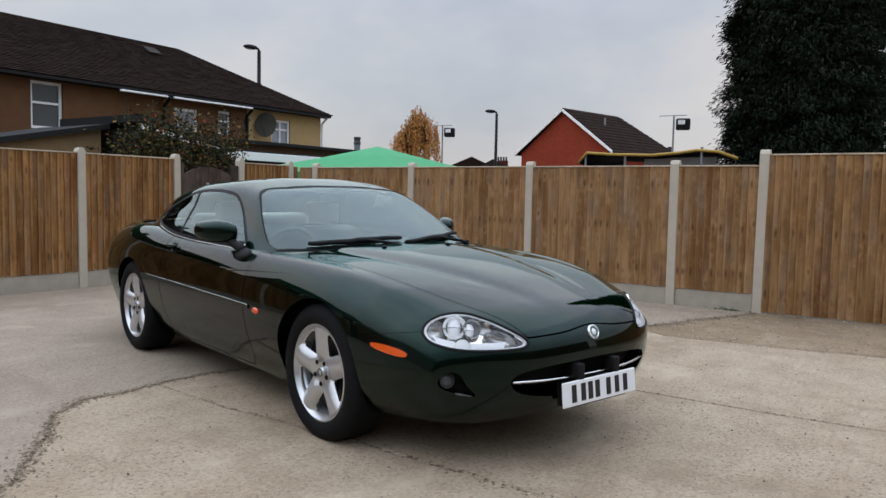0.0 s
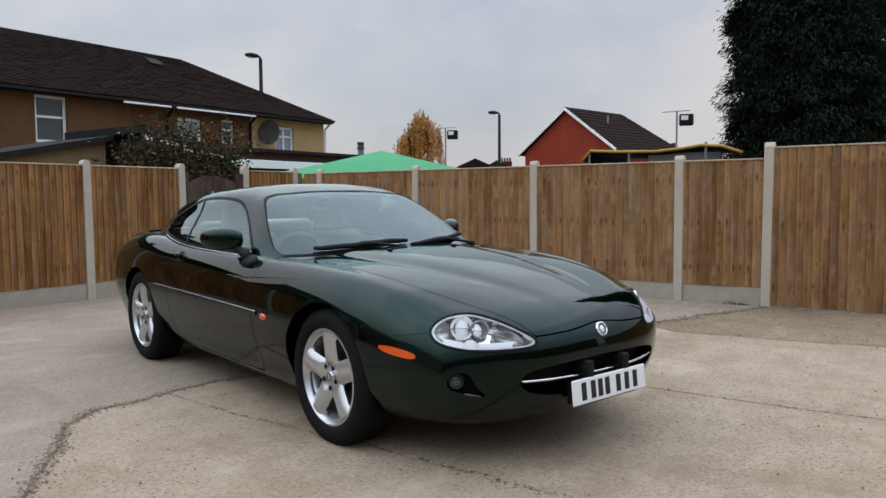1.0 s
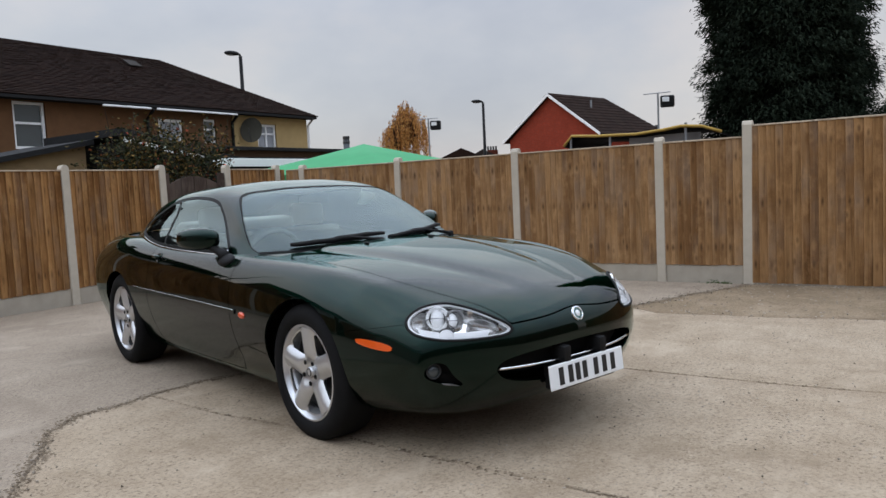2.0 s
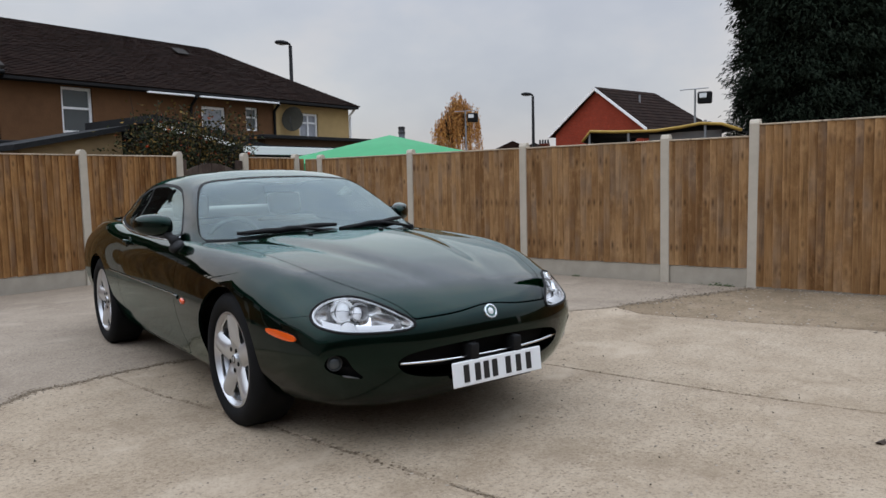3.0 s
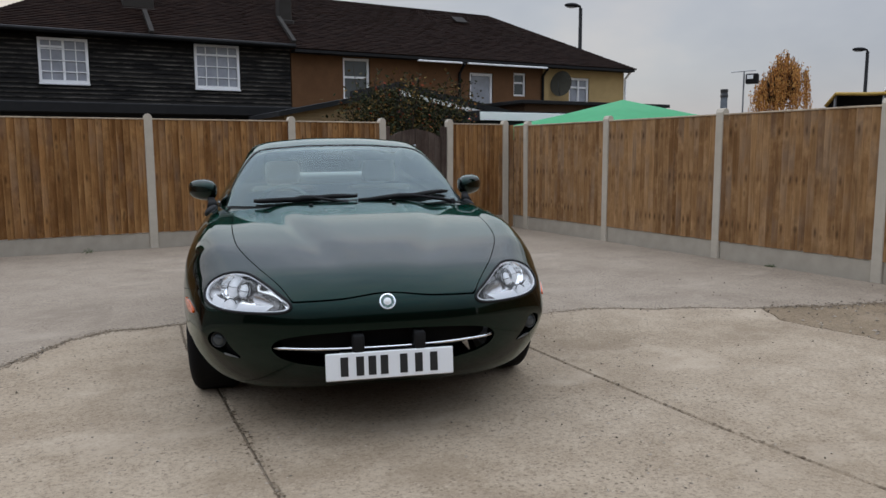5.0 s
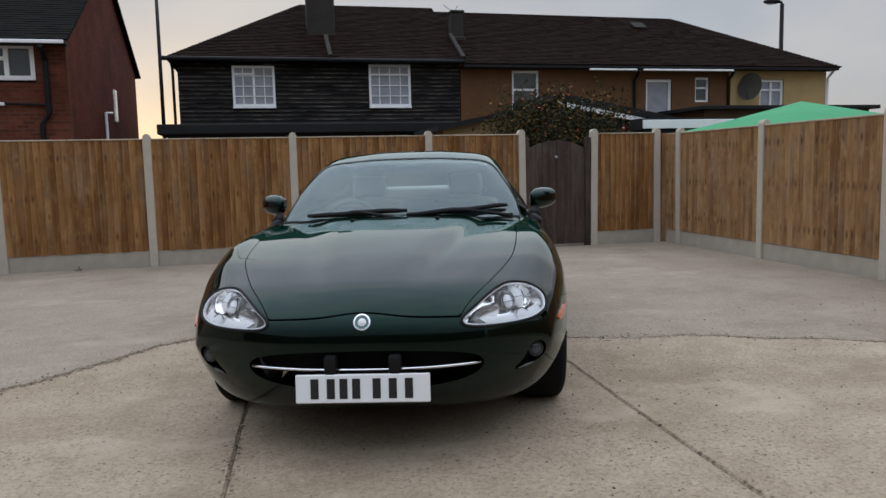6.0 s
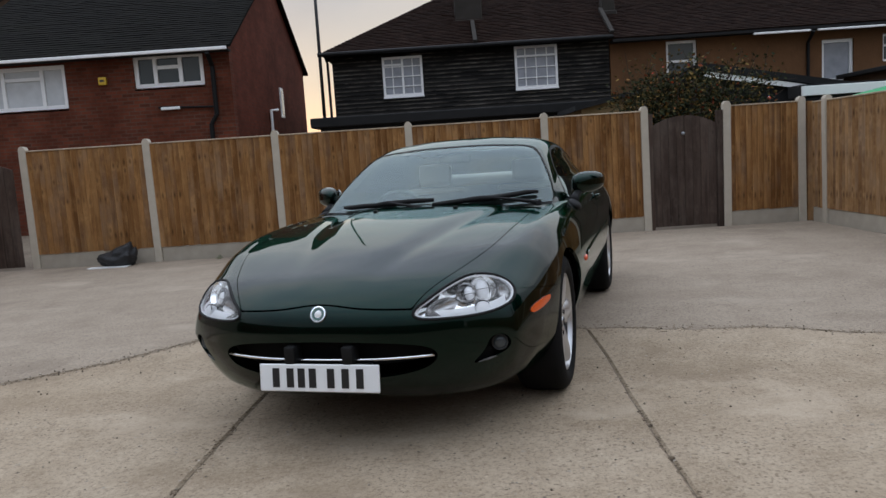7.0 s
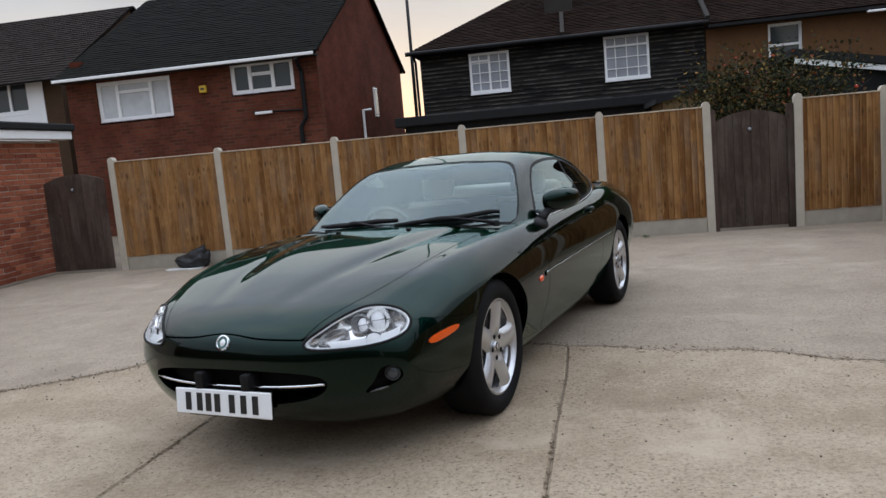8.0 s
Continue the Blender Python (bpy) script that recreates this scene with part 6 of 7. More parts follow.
def body_shell():
    a = np.linspace(0, 1, 48)
    nose = NOSE + 0.24 * (1 - np.cos(a * np.pi / 2))
    mid = np.linspace(NOSE + 0.24, TAIL - 0.24, 250)[1:-1]
    s_all = np.concatenate([nose, mid, (TAIL - 0.24 * (1 - np.cos(a[::-1] * np.pi / 2)))])
    rows = []
    for s in s_all:
        c = lambda ys: float(smooth_curve(ST, ys, s))
        px = [0, 0.5 * c(X_SHUT), c(X_SHUT), c(X_CROWN), c(X_UP), c(X_WIDE), c(X_LOW), c(X_SILL), 0]
        zm, zs = c(Z_MID), c(Z_SHUT)
        pz = [zm, zm - 0.22 * (zm - zs), zs, c(Z_CROWN), c(Z_UP), c(Z_WIDE), c(Z_LOW), c(Z_SILL), c(Z_SILL) - 0.02]
        xz, idx = section_curve(np.array(px), np.array(pz), COUNTS)
        x, z = xz[:, 0], xz[:, 1]
        # power bulge down the bonnet
        if s < -0.6:
            bw = float(smooth_curve([-2.3, -2.1, -1.65, -1.1, -0.6], [0.10, 0.135, 0.25, 0.37, 0.45], s))
            amp = float(smooth_curve([-2.3, -2.15, -1.8, -1.0, -0.6], [0.0, 0.003, 0.013, 0.018, 0.012], s))
            z = z + np.where(idx < 2.0, amp / (1 + np.exp((x - bw) / 0.028)), 0)
            groove = 0.006 * float(smooth_curve([-2.3, -2.1, -1.7, -0.9, -0.6], [0, 0.3, 1, 0.8, 0.2], s))
            z = z - np.where(idx < 2.0, groove * np.exp(-(((x - bw - 0.065) / 0.05) ** 2)), 0)
        bow, pw, cap, low, tip = 0.0, 2.7, 1.0, 1.0, 0.46
        if s < -0.9:
            bow = float(smooth_curve([NOSE, -2.1, -1.8, -1.4, -0.9], [0.43, 0.37, 0.24, 0.07, 0.0], s))
        if s > 1.5:
            bow = -float(smooth_curve([1.5, 1.9, 2.3, TAIL], [0.0, 0.065, 0.26, 0.40], s))
        if s < NOSE + 0.24:
            cap, tip = max(0.0, 1 - ((NOSE + 0.24 - s) / 0.24) ** 3.0) ** (1 / 3.0), 0.46
            low = max(0.0, 1 - ((NOSE + 0.24 - s) / 0.24) ** 1.9) ** (1 / 1.9)
        if s > TAIL - 0.24:
            cap, tip = max(0.0, 1 - ((s - TAIL + 0.24) / 0.24) ** 3.2) ** (1 / 3.2), 0.58
            low = cap
        z = np.where(z < tip, tip + (z - tip) * low, tip + (z - tip) * cap)
        x = x * (0.965 + 0.035 * cap)
        y = s + bow * (np.abs(x) / 0.9) ** pw
        half = np.stack([x, y, z], 1)
        par = np.stack([idx, np.full(len(idx), s)], 1)
        rows.append((np.vstack([(half * [-1, 1, 1])[:0:-1], half]), np.vstack([(par * [-1, 1])[:0:-1], par])))
    pos, par = np.array([r[0] for r in rows]), np.array([r[1] for r in rows])
    return grid_shell(pos, par)


C_ST = [-0.84, -0.5, -0.1, 0.26, 0.7, 1.1, 1.45, 1.85]
C_TOP = [0.875, 1.055, 1.24, 1.292, 1.277, 1.226, 1.148, 0.98]
C_XE = [0.705, 0.655, 0.575, 0.565, 0.565, 0.560, 0.552, 0.52]
C_ZE = [0.872, 1.03, 1.192, 1.234, 1.222, 1.175, 1.102, 0.955]
C_XB = [0.765, 0.790, 0.802, 0.805, 0.80, 0.765, 0.72, 0.62]
C_ZB = [0.84, 0.845, 0.85, 0.855, 0.865, 0.89, 0.90, 0.88]
C_COUNTS = [16, 22, 14, 16]


def cabin_shell():
    rows = []
    for s in np.linspace(C_ST[0], C_ST[-1], 190):
        c = lambda ys: float(smooth_curve(C_ST, ys, s))
        zt, xe, ze, xb, zb = c(C_TOP), c(C_XE), c(C_ZE), c(C_XB), c(C_ZB)
        px = [0, xe * 0.55, xe, xe + 0.42 * (xb - xe), xb]
        pz = [zt, zt - 0.18 * (zt - ze), ze, ze - 0.36 * (ze - zb), zb]
        xz, idx = section_curve(np.array(px), np.array(pz), C_COUNTS)
        x, z = xz[:, 0], xz[:, 1]
        bow = float(smooth_curve([-0.84, -0.5, -0.1, 0.3, 1.0, 1.5, 1.85], [0.25, 0.16, 0.10, 0.03, -0.03, -0.16, -0.24], s))
        half = np.stack([x, s + bow * (x / 0.75) ** 2, z], 1)
        par = np.stack([idx, np.full(len(idx), s)], 1)
        rows.append((np.vstack([(half * [-1, 1, 1])[:0:-1], half]), np.vstack([(par * [-1, 1])[:0:-1], par])))
    return grid_shell(np.array([r[0] for r in rows]), np.array([r[1] for r in rows]))


# ---- the car: panels ----
car = thing("car", "dark green two-door coupe with silver alloy wheels parked on the yard", "car", at=pose(0.142, -0.020, 0, 0.22, -0.41, -15.88))
HUB_Y, HUB_Z = 1.297, 0.333
shell = body_shell()
if shell.n[np.argmax(shell.v[:, 2])][2] < 0:
    shell.n, shell.tri = -shell.n, shell.tri[:, ::-1]
side = lambda sh: np.abs(sh.v[:, 0])
yz = lambda sh: sh.v[:, 1:3]

# wheel openings
for yc, r in ((-HUB_Y, 0.350), (HUB_Y, 0.345)):
    d = np.hypot(shell.v[:, 1] - yc, (shell.v[:, 2] - HUB_Z - 0.005) * 0.97) - r
    d = np.maximum(d, 0.5 - side(shell))
    lip, shell = shell.clip(d)
# mouth of the nose
MOUTH = rounded_outline([(-0.49, 0.422), (-0.40, 0.474), (0, 0.492), (0.40, 0.474), (0.49, 0.422), (0.40, 0.345), (0, 0.312), (-0.40, 0.345)], 3)
f = np.maximum(outline_dist(shell.v[:, [0, 2]], MOUTH), shell.v[:, 1] + 1.6)
mouth_skin, shell = shell.clip(f)
# lamps: outline in a frame that looks at the corner of the nose
LAMP = rounded_outline([(-0.260, -0.032), (-0.238, -0.008), (-0.18, 0.017), (-0.118, 0.045), (-0.05, 0.070), (0.018, 0.088), (0.08, 0.084), (0.14, 0.066), (0.184, 0.035), (0.202, 0.0), (0.188, -0.037), (0.15, -0.064), (0.07, -0.084), (-0.01, -0.087), (-0.09, -0.082), (-0.18, -0.070), (-0.24, -0.055)], 2)


def lamp_frame(s):
    ax = Vector((s * 0.80, 0.60, 0.05)).normalized()
    up = Vector((0, 0.42, 0.91))
    up = (up - ax * up.dot(ax)).normalized()
    return Vector((s * 0.575, -2.075, 0.622)), ax, up


lamp_skins = {}
for s in (-1, 1):
    o, ax, up = (np.array(v) for v in lamp_frame(s))
    rel = shell.v - o
    q = np.stack([rel @ ax, rel @ up], 1)
    f = np.maximum(outline_dist(q, LAMP), np.maximum(np.abs(rel).max(1) - 0.5, 0.3 - s * shell.v[:, 0]))
    lamp_skins[s], shell = shell.clip(f)
# fog lamp pockets
FOG = rounded_outline([(-0.080, -0.058), (-0.05, -0.032), (-0.025, 0.0), (-0.012, 0.034), (0.02, 0.048), (0.052, 0.034), (0.062, 0.0), (0.045, -0.030), (0.0, -0.050), (-0.066, -0.068)], 2)
fog_skins = {}
for s in (-1, 1):
    q = np.stack([s * shell.v[:, 0] - 0.668, shell.v[:, 2] - 0.425], 1)
    f = np.maximum(outline_dist(q, FOG), shell.v[:, 1] + 1.75)
    fog_skins[s], shell = shell.clip(f)
# shut lines: bonnet, wings, doors, bumpers, boot
GAP = 0.0028
f_bonnet = lambda sh: np.maximum((np.abs(sh.par[:, 0]) - 2.0) * 0.19, np.maximum(-2.274 + 0.012 * np.exp(-(sh.v[:, 0] / 0.13) ** 2) - sh.par[:, 1], sh.par[:, 1] + 0.80))
bonnet, shell = shell.clip(f_bonnet(shell) + 0.0022)
_, shell = shell.clip(f_bonnet(shell) - 0.0022)
cowl, shell = shell.clip(np.maximum((np.abs(shell.par[:, 0]) - 2.25) * 0.3, np.maximum(-0.795 - shell.par[:, 1], shell.par[:, 1] - 1.72)))
z_split = lambda sh: 0.575 + 0.06 * np.clip((-1.62 - sh.v[:, 1]) / 0.4, 0, 1)
f_bump = lambda sh: np.maximum(sh.v[:, 1] + 1.58, np.where(side(sh) < 0.62 - 0.25 * np.clip((sh.v[:, 2] - 0.60) / 0.06, 0, 1), -1, sh.v[:, 2] - z_split(sh)))
front_bumper, shell = shell.clip(f_bump(shell) + 0.0009)
_, shell = shell.clip(f_bump(shell) - 0.0009)
DOOR = rounded_outline([(-0.60, 0.98), (-0.56, 0.74), (-0.60, 0.45), (-0.60, 0.235), (-0.45, 0.225), (0.50, 0.225), (0.66, 0.24), (0.70, 0.42), (0.68, 0.80), (0.66, 0.98)], 1)
doors = {}
for s in (-1, 1):
    g = lambda sh: np.maximum(outline_dist(yz(sh), DOOR), 0.4 - s * sh.v[:, 0])
    doors[s], shell = shell.clip(g(shell) + GAP)
    _, shell = shell.clip(g(shell) - GAP)
f_rear = lambda sh: np.maximum(1.70 - sh.v[:, 1], sh.v[:, 2] - 0.60)
rear_bumper, shell = shell.clip(f_rear(shell) + 0.0015)
_, shell = shell.clip(f_rear(shell) - 0.0015)
f_boot = lambda sh: np.maximum(np.maximum(1.73 - sh.par[:, 1], np.abs(sh.par[:, 0]) * 0.3 - 0.62), 0.62 - sh.v[:, 2])
boot, shell = shell.clip(f_boot(shell) + GAP)
_, shell = shell.clip(f_boot(shell) - GAP)
wings = {}
for s in (-1, 1):
    wings[s, "front_wing"], rest = shell.clip(np.maximum(-s * shell.v[:, 0], shell.v[:, 1] + 0.3))
    wings[s, "rear_quarter"], rest = shell.clip(np.maximum(-s * shell.v[:, 0], -0.3 - shell.v[:, 1]))

EDGE = 0.014
part("bonnet", bonnet.mesh("bonnet", EDGE), M_PAINT, car, "long green bonnet with a power bulge")
part("cowl_panel", cowl.moved(-0.012).mesh("cowl_panel"), M_RUBBER, car, "black cowl grille below the windscreen")
part("front_bumper", front_bumper.mesh("front_bumper", EDGE), M_PAINT, car, "rounded green nose and bumper with an oval mouth")
part("rear_bumper", rear_bumper.mesh("rear_bumper", EDGE), M_PAINT, car)
part("boot_lid", boot.mesh("boot_lid", EDGE), M_PAINT, car)
door_obs = {}
for s in (-1, 1):
    door_obs[s] = part("door", doors[s].mesh("door", EDGE), M_PAINT, car)
    for nm in ("front_wing", "rear_quarter"):
        part(nm, wings[s, nm].mesh(nm, EDGE), M_PAINT, car)

# dark inner body behind the gaps and openings
inner = body_shell()
if inner.n[np.argmax(inner.v[:, 2])][2] < 0:
    inner.n, inner.tri = -inner.n, inner.tri[:, ::-1]
inner, _ = inner.clip(np.maximum(-2.29 - inner.par[:, 1], inner.par[:, 1] - 2.40))
inner = inner.moved(-0.035)
for yc in (-HUB_Y, HUB_Y):
    d = np.hypot(inner.v[:, 1] - yc, inner.v[:, 2] - HUB_Z) - 0.40
    _, inner = inner.clip(np.maximum(d, 0.42 - np.abs(inner.v[:, 0])))
_, inner = inner.clip(np.maximum(np.abs(inner.v[:, 0]) - 0.62, np.maximum(-inner.v[:, 2] + 0.70, np.maximum(-0.72 - inner.v[:, 1], inner.v[:, 1] - 1.72))))
_, inner = inner.clip(np.maximum(inner.v[:, 1] + 1.85, np.maximum(np.abs(np.abs(inner.v[:, 0]) - 0.58) - 0.24, np.abs(inner.v[:, 2] - 0.6) - 0.13)))
_, inner = inner.clip(np.maximum(inner.v[:, 1] + 1.9, np.maximum(np.abs(inner.v[:, 0]) - 0.52, np.abs(inner.v[:, 2] - 0.39) - 0.1)))
part("inner_body", inner.mesh("inner_body"), M_VOID, car, "black inner structure")
for s in (-1, 1):
    for yc in (-HUB_Y, HUB_Y):
        bm = bmesh.new()
        arc = [math.radians(g) for g in range(0, 181, 10)]
        rings = [[bm.verts.new((s * x, yc + r * math.cos(g), HUB_Z + r * math.sin(g))) for g in arc] for x, r in ((0.50, 0.05), (0.50, 0.362), (0.80, 0.362))]
        for p, q in zip(rings, rings[1:]):
            for k in range(len(arc) - 1):
                bm.faces.new((p[k], p[k + 1], q[k + 1], q[k]))
        part("wheel_arch_liner", bm, M_VOID, car)
bm = boxed(-0.5, 0.5, -1.70, 2.1, 0.17, 0.20)
part("floor_pan", bm, M_VOID, car)

# ---- the car: cabin and glass ----
cab = cabin_shell()
if cab.n[np.argmax(cab.v[:, 2])][2] < 0:
    cab.n, cab.tri = -cab.n, cab.tri[:, ::-1]
kk = lambda sh: np.abs(sh.par[:, 0])
ss = lambda sh: sh.par[:, 1]
# windscreen, in section and station numbers
SCREEN = rounded_outline([(-1.95, -0.86), (-2.45, -0.815), (-2.85, -0.735), (-2.60, -0.63), (-2.16, -0.44), (-2.0, -0.21), (-1.80, -0.115), (-1.4, -0.09), (0, -0.09), (1.4, -0.09), (1.80, -0.115), (2.0, -0.21), (2.16, -0.44), (2.60, -0.63), (2.85, -0.735), (2.45, -0.815), (1.95, -0.86)], 2)
fw = lambda sh: outline_dist(np.stack([sh.par[:, 0] * 0.36, ss(sh)], 1), SCREEN * [0.36, 1])
screen, cab = cab.clip(fw(cab))
REAR = rounded_outline([(-1.80, 1.80), (-1.80, 1.30), (-1.5, 1.06), (0, 1.02), (1.5, 1.06), (1.80, 1.30), (1.80, 1.80)], 2)
fr = lambda sh: outline_dist(np.stack([sh.par[:, 0] * 0.36, ss(sh)], 1), REAR * [0.36, 1])
rear_glass, cab = cab.clip(fr(cab))
SIDE = rounded_outline([(-0.41, 0.868), (-0.20, 1.01), (-0.02, 1.128), (0.09, 1.180), (0.26, 1.203), (0.55, 1.210), (0.80, 1.188), (0.98, 1.140), (1.25, 1.056), (1.30, 1.002), (1.16, 0.948), (0.6, 0.885), (0.0, 0.872)], 2)
side_glass = {}
for s in (-1, 1):
    g = np.maximum(outline_dist(yz(cab), SIDE), 0.25 - s * cab.v[:, 0])
    side_glass[s], cab = cab.clip(g)
roof_panel = cab
part("roof_panel", roof_panel.mesh("roof_panel", 0.02), M_PAINT, car, "green roof and pillars")
lining = cabin_shell()
if lining.n[np.argmax(lining.v[:, 2])][2] < 0:
    lining.n, lining.tri = -lining.n, lining.tri[:, ::-1]
lining, _ = lining.clip(np.maximum(np.maximum(0.02 - ss(lining), ss(lining) - 1.0), kk(lining) - 1.95))
lining = lining.moved(-0.03)
part("headlining", lining.mesh("headlining"), M_CREAM, car, "pale roof lining")


def glass_part(name, sh, label, parent=car, band=0.03, dist=None):
    """Glass with a black border band of its own."""
    ob = part(name, sh.moved(-0.004).mesh(name), M_GLASS_REAR if name == "rear_window" else M_GLASS, parent, label)
    if dist is not None:
        border, _ = sh.clip(-(dist(sh) + band))
        part("border", border.moved(-0.002).mesh("border"), M_RUBBER, ob, "black glass border")
    return ob


glass_part("windscreen", screen, "green-tinted curved windscreen", dist=fw, band=0.026)
glass_part("rear_window", rear_glass, "curved rear window", dist=fr, band=0.03)
for s in (-1, 1):
    gl = side_glass[s]
    dd = lambda sh: outline_dist(yz(sh), SIDE)
    front, quarter = gl.clip(gl.v[:, 1] - 0.58 - 0.5 * (gl.v[:, 2] - 0.92))
    glass_part("door_glass", front, "frameless door glass", door_obs[s], dist=dd, band=0.017)
    glass_part("quarter_glass", quarter, "rear quarter glass", dist=dd, band=0.017)
    pil, _ = gl.clip(np.abs(gl.v[:, 1] - 0.58 - 0.5 * (gl.v[:, 2] - 0.92)) - 0.011)
    part("glass_seal", pil.moved(-0.001).mesh("glass_seal"), M_RUBBER, car)
    # bright trim under the side glass
    base = SIDE[(SIDE[:, 1] < 0.96)]
    order = base[np.argsort(base[:, 0])]
    pts = []
    for y, z in order:
        if z > 0.90 + 0.06 * (y > 0.8):
            continue
        k = np.argmin(np.hypot(roof_panel.v[:, 1] - y, roof_panel.v[:, 2] - z) + (s * roof_panel.v[:, 0] < 0.3) * 9)
        pts.append((s * (abs(roof_panel.v[k, 0]) + 0.003), y, z - 0.004))
    part("waist_trim", tube(bmesh.new(), pts, 0.0035, 6), M_CHROME, car, "thin bright trim under the side glass", smooth=True)

# ---- the car: lamps, grille and plate ----
def on_skin(sh, q, cols, s=None):
    """The vertex of a shell nearest to q in the given coordinates, and its normal."""
    d = sum((sh.v[:, c] - v) ** 2 for c, v in zip(cols, q))
    if s is not None:
        d = d + (s * sh.v[:, 0] < 0.02) * 9
    k = int(np.argmin(d))
    return Vector(sh.v[k]), Vector(sh.n[k])


for s in (-1, 1):
    o, ax, up = lamp_frame(s)
    nrm = ax.cross(up)
    nrm = nrm if nrm.y < 0 else -nrm
    skin = lamp_skins[s]
    on = np.array(o)
    lamp = part("headlamp", skin.moved(-0.062).mesh("headlamp"), M_REFLECT, car, "clear teardrop headlamp with bright reflectors")
    rim = skin.moved(-0.003)
    part("housing", rim.mesh("housing", 0.062), M_REFLECT, lamp)
    hb = bpy.data.objects[lamp.children[-1].name].data
    # keep the turned-in wall alone
    bmh = bmesh.new()
    bmh.from_mesh(hb)
    cnt = len(skin.tri)
    bmh.faces.ensure_lookup_table()
    bmesh.ops.delete(bmh, geom=[bmh.faces[i] for i in range(cnt)], context="FACES_ONLY")
    bmh.to_mesh(hb)
    bmh.free()
    part("cover", skin.moved(-0.001).mesh("cover"), M_LENS, lamp, "clear lamp cover")
    pts = []
    rel = skin.v - on
    qa, qu = rel @ np.array(ax), rel @ np.array(up)
    for a, b in rounded_outline(LAMP, 1):
        k = int(np.argmin((qa - a) ** 2 + (qu - b) ** 2))
        pts.append(Vector(skin.v[k]) + ax * (a - qa[k]) + up * (b - qu[k]))
    part("seal", tube(bmesh.new(), pts, 0.0065, 6, closed=True), M_RUBBER, lamp, "black lamp seal", smooth=True)
    inner_pts = [p.lerp(o, 0.05) - nrm * 0.006 for p in pts]
    part("bezel", tube(bmesh.new(), inner_pts, 0.008, 8, closed=True), M_BEZEL, lamp, "bright lamp bezel", smooth=True)

    def seat_of(a, b, sink):
        k = int(np.argmin((qa - a) ** 2 + (qu - b) ** 2))
        return Matrix.Translation(Vector(skin.v[k]) - nrm * sink) @ Matrix((ax, up, nrm)).transposed().to_4x4()

    for a, b, r, depth, mat in ((0.150, -0.002, 0.048, 0.030, M_SMOKE), (0.060, 0.018, 0.050, 0.036, M_REFLECT), (-0.010, 0.008, 0.038, 0.032, M_SMOKE)):
        prof = [(0.0, 0.0)] + [(r * t, depth * t * t) for t in (0.2, 0.4, 0.6, 0.8, 0.95, 1.0)] + [(r * 1.04, depth + 0.002), (r * 1.07, depth - 0.004), (r * 1.04, 0)]
        part("reflector", lathe(bmesh.new(), prof, 32, seat_of(a, b, 0.056)), mat, lamp, smooth=True, angle=50)
    # upright oval lenses with a thin bar across
    for a, b, w, h in ((0.060, 0.018, 0.030, 0.043), (-0.006, 0.010, 0.023, 0.032)):
        m = seat_of(a, b, 0.040) @ Matrix.Diagonal((w, h, 1, 1))
        part("lens", lathe(bmesh.new(), [(0.0, 0.013), (0.4, 0.012), (0.75, 0.0085), (0.95, 0.003), (1.0, 0.0), (1.0, -0.012)], 28, m), M_BULB, lamp, "oval bright lamp lens", smooth=True, angle=60)
        ring = [m @ Vector((1.06 * math.cos(g), 1.06 * math.sin(g), 0.001)) for g in (k * math.pi / 16 for k in range(32))]
        part("trim_ring", tube(bmesh.new(), ring, 0.0022, 6, closed=True), M_STEEL_DARK, lamp, smooth=True)
        part("lens_bar", boxed(-w, w, -0.0014, 0.0014, 0.0, 0.0138, bevel=0.0005), M_SMOKE, lamp, at=seat_of(a, b, 0.040))
    # long grey cone towards the nose
    m = seat_of(-0.135, -0.026, 0.056) @ Matrix.Rotation(0.22, 4, "Z") @ Matrix.Diagonal((2.0, 1.0, 1.0, 1.0))
    prof = [(0.0, 0.0)] + [(0.032 * t, 0.026 * t * t) for t in (0.2, 0.4, 0.6, 0.8, 0.95, 1.0)] + [(0.034, 0.028), (0.035, 0.022), (0.034, 0)]
    part("reflector", lathe(bmesh.new(), prof, 32, m), M_SMOKE, lamp, smooth=True, angle=50)
    # bright ledge along the foot, with a round boss
    rim_a = np.array([[(p - o).dot(ax), (p - o).dot(up)] for p in pts])
    foot = [i for i in range(len(pts)) if rim_a[i, 1] < -0.03 and -0.17 < rim_a[i, 0] < 0.16]
    foot.sort(key=lambda i: rim_a[i, 0])
    bm = bmesh.new()
    front = [bm.verts.new(pts[i].lerp(o, 0.10) - nrm * 0.008) for i in foot]
    back = [bm.verts.new(pts[i] + up * 0.040 - nrm * 0.038) for i in foot]
    for i in range(len(foot) - 1):
        bm.faces.new((front[i], front[i + 1], back[i + 1], back[i]))
    part("ledge", bm, M_BEZEL, lamp, smooth=True)
    boss = seat_of(0.028, -0.066, 0.042)
    part("boss", lathe(bmesh.new(), [(0.0, 0.031), (0.028, 0.030), (0.033, 0.026), (0.034, 0.0)], 28, boss), M_BEZEL, lamp, smooth=True, angle=50)
    ring = [boss @ Vector((0.036 * math.cos(g), 0.036 * math.sin(g), 0.026)) for g in (k * math.pi / 18 for k in range(3, 16))]
    part("boss_edge", tube(bmesh.new(), ring, 0.002, 6), M_STEEL_DARK, lamp, smooth=True)
    # fog lamp in its pocket
    c, n2 = on_skin(fog_skins[s], (s * 0.690, 0.428), (0, 2))
    m = Matrix.Translation(c + Vector((-s * 0.008, 0.026, 0))) @ Vector((s * 0.35, -1, 0.02)).to_track_quat("Z", "Y").to_matrix().to_4x4()
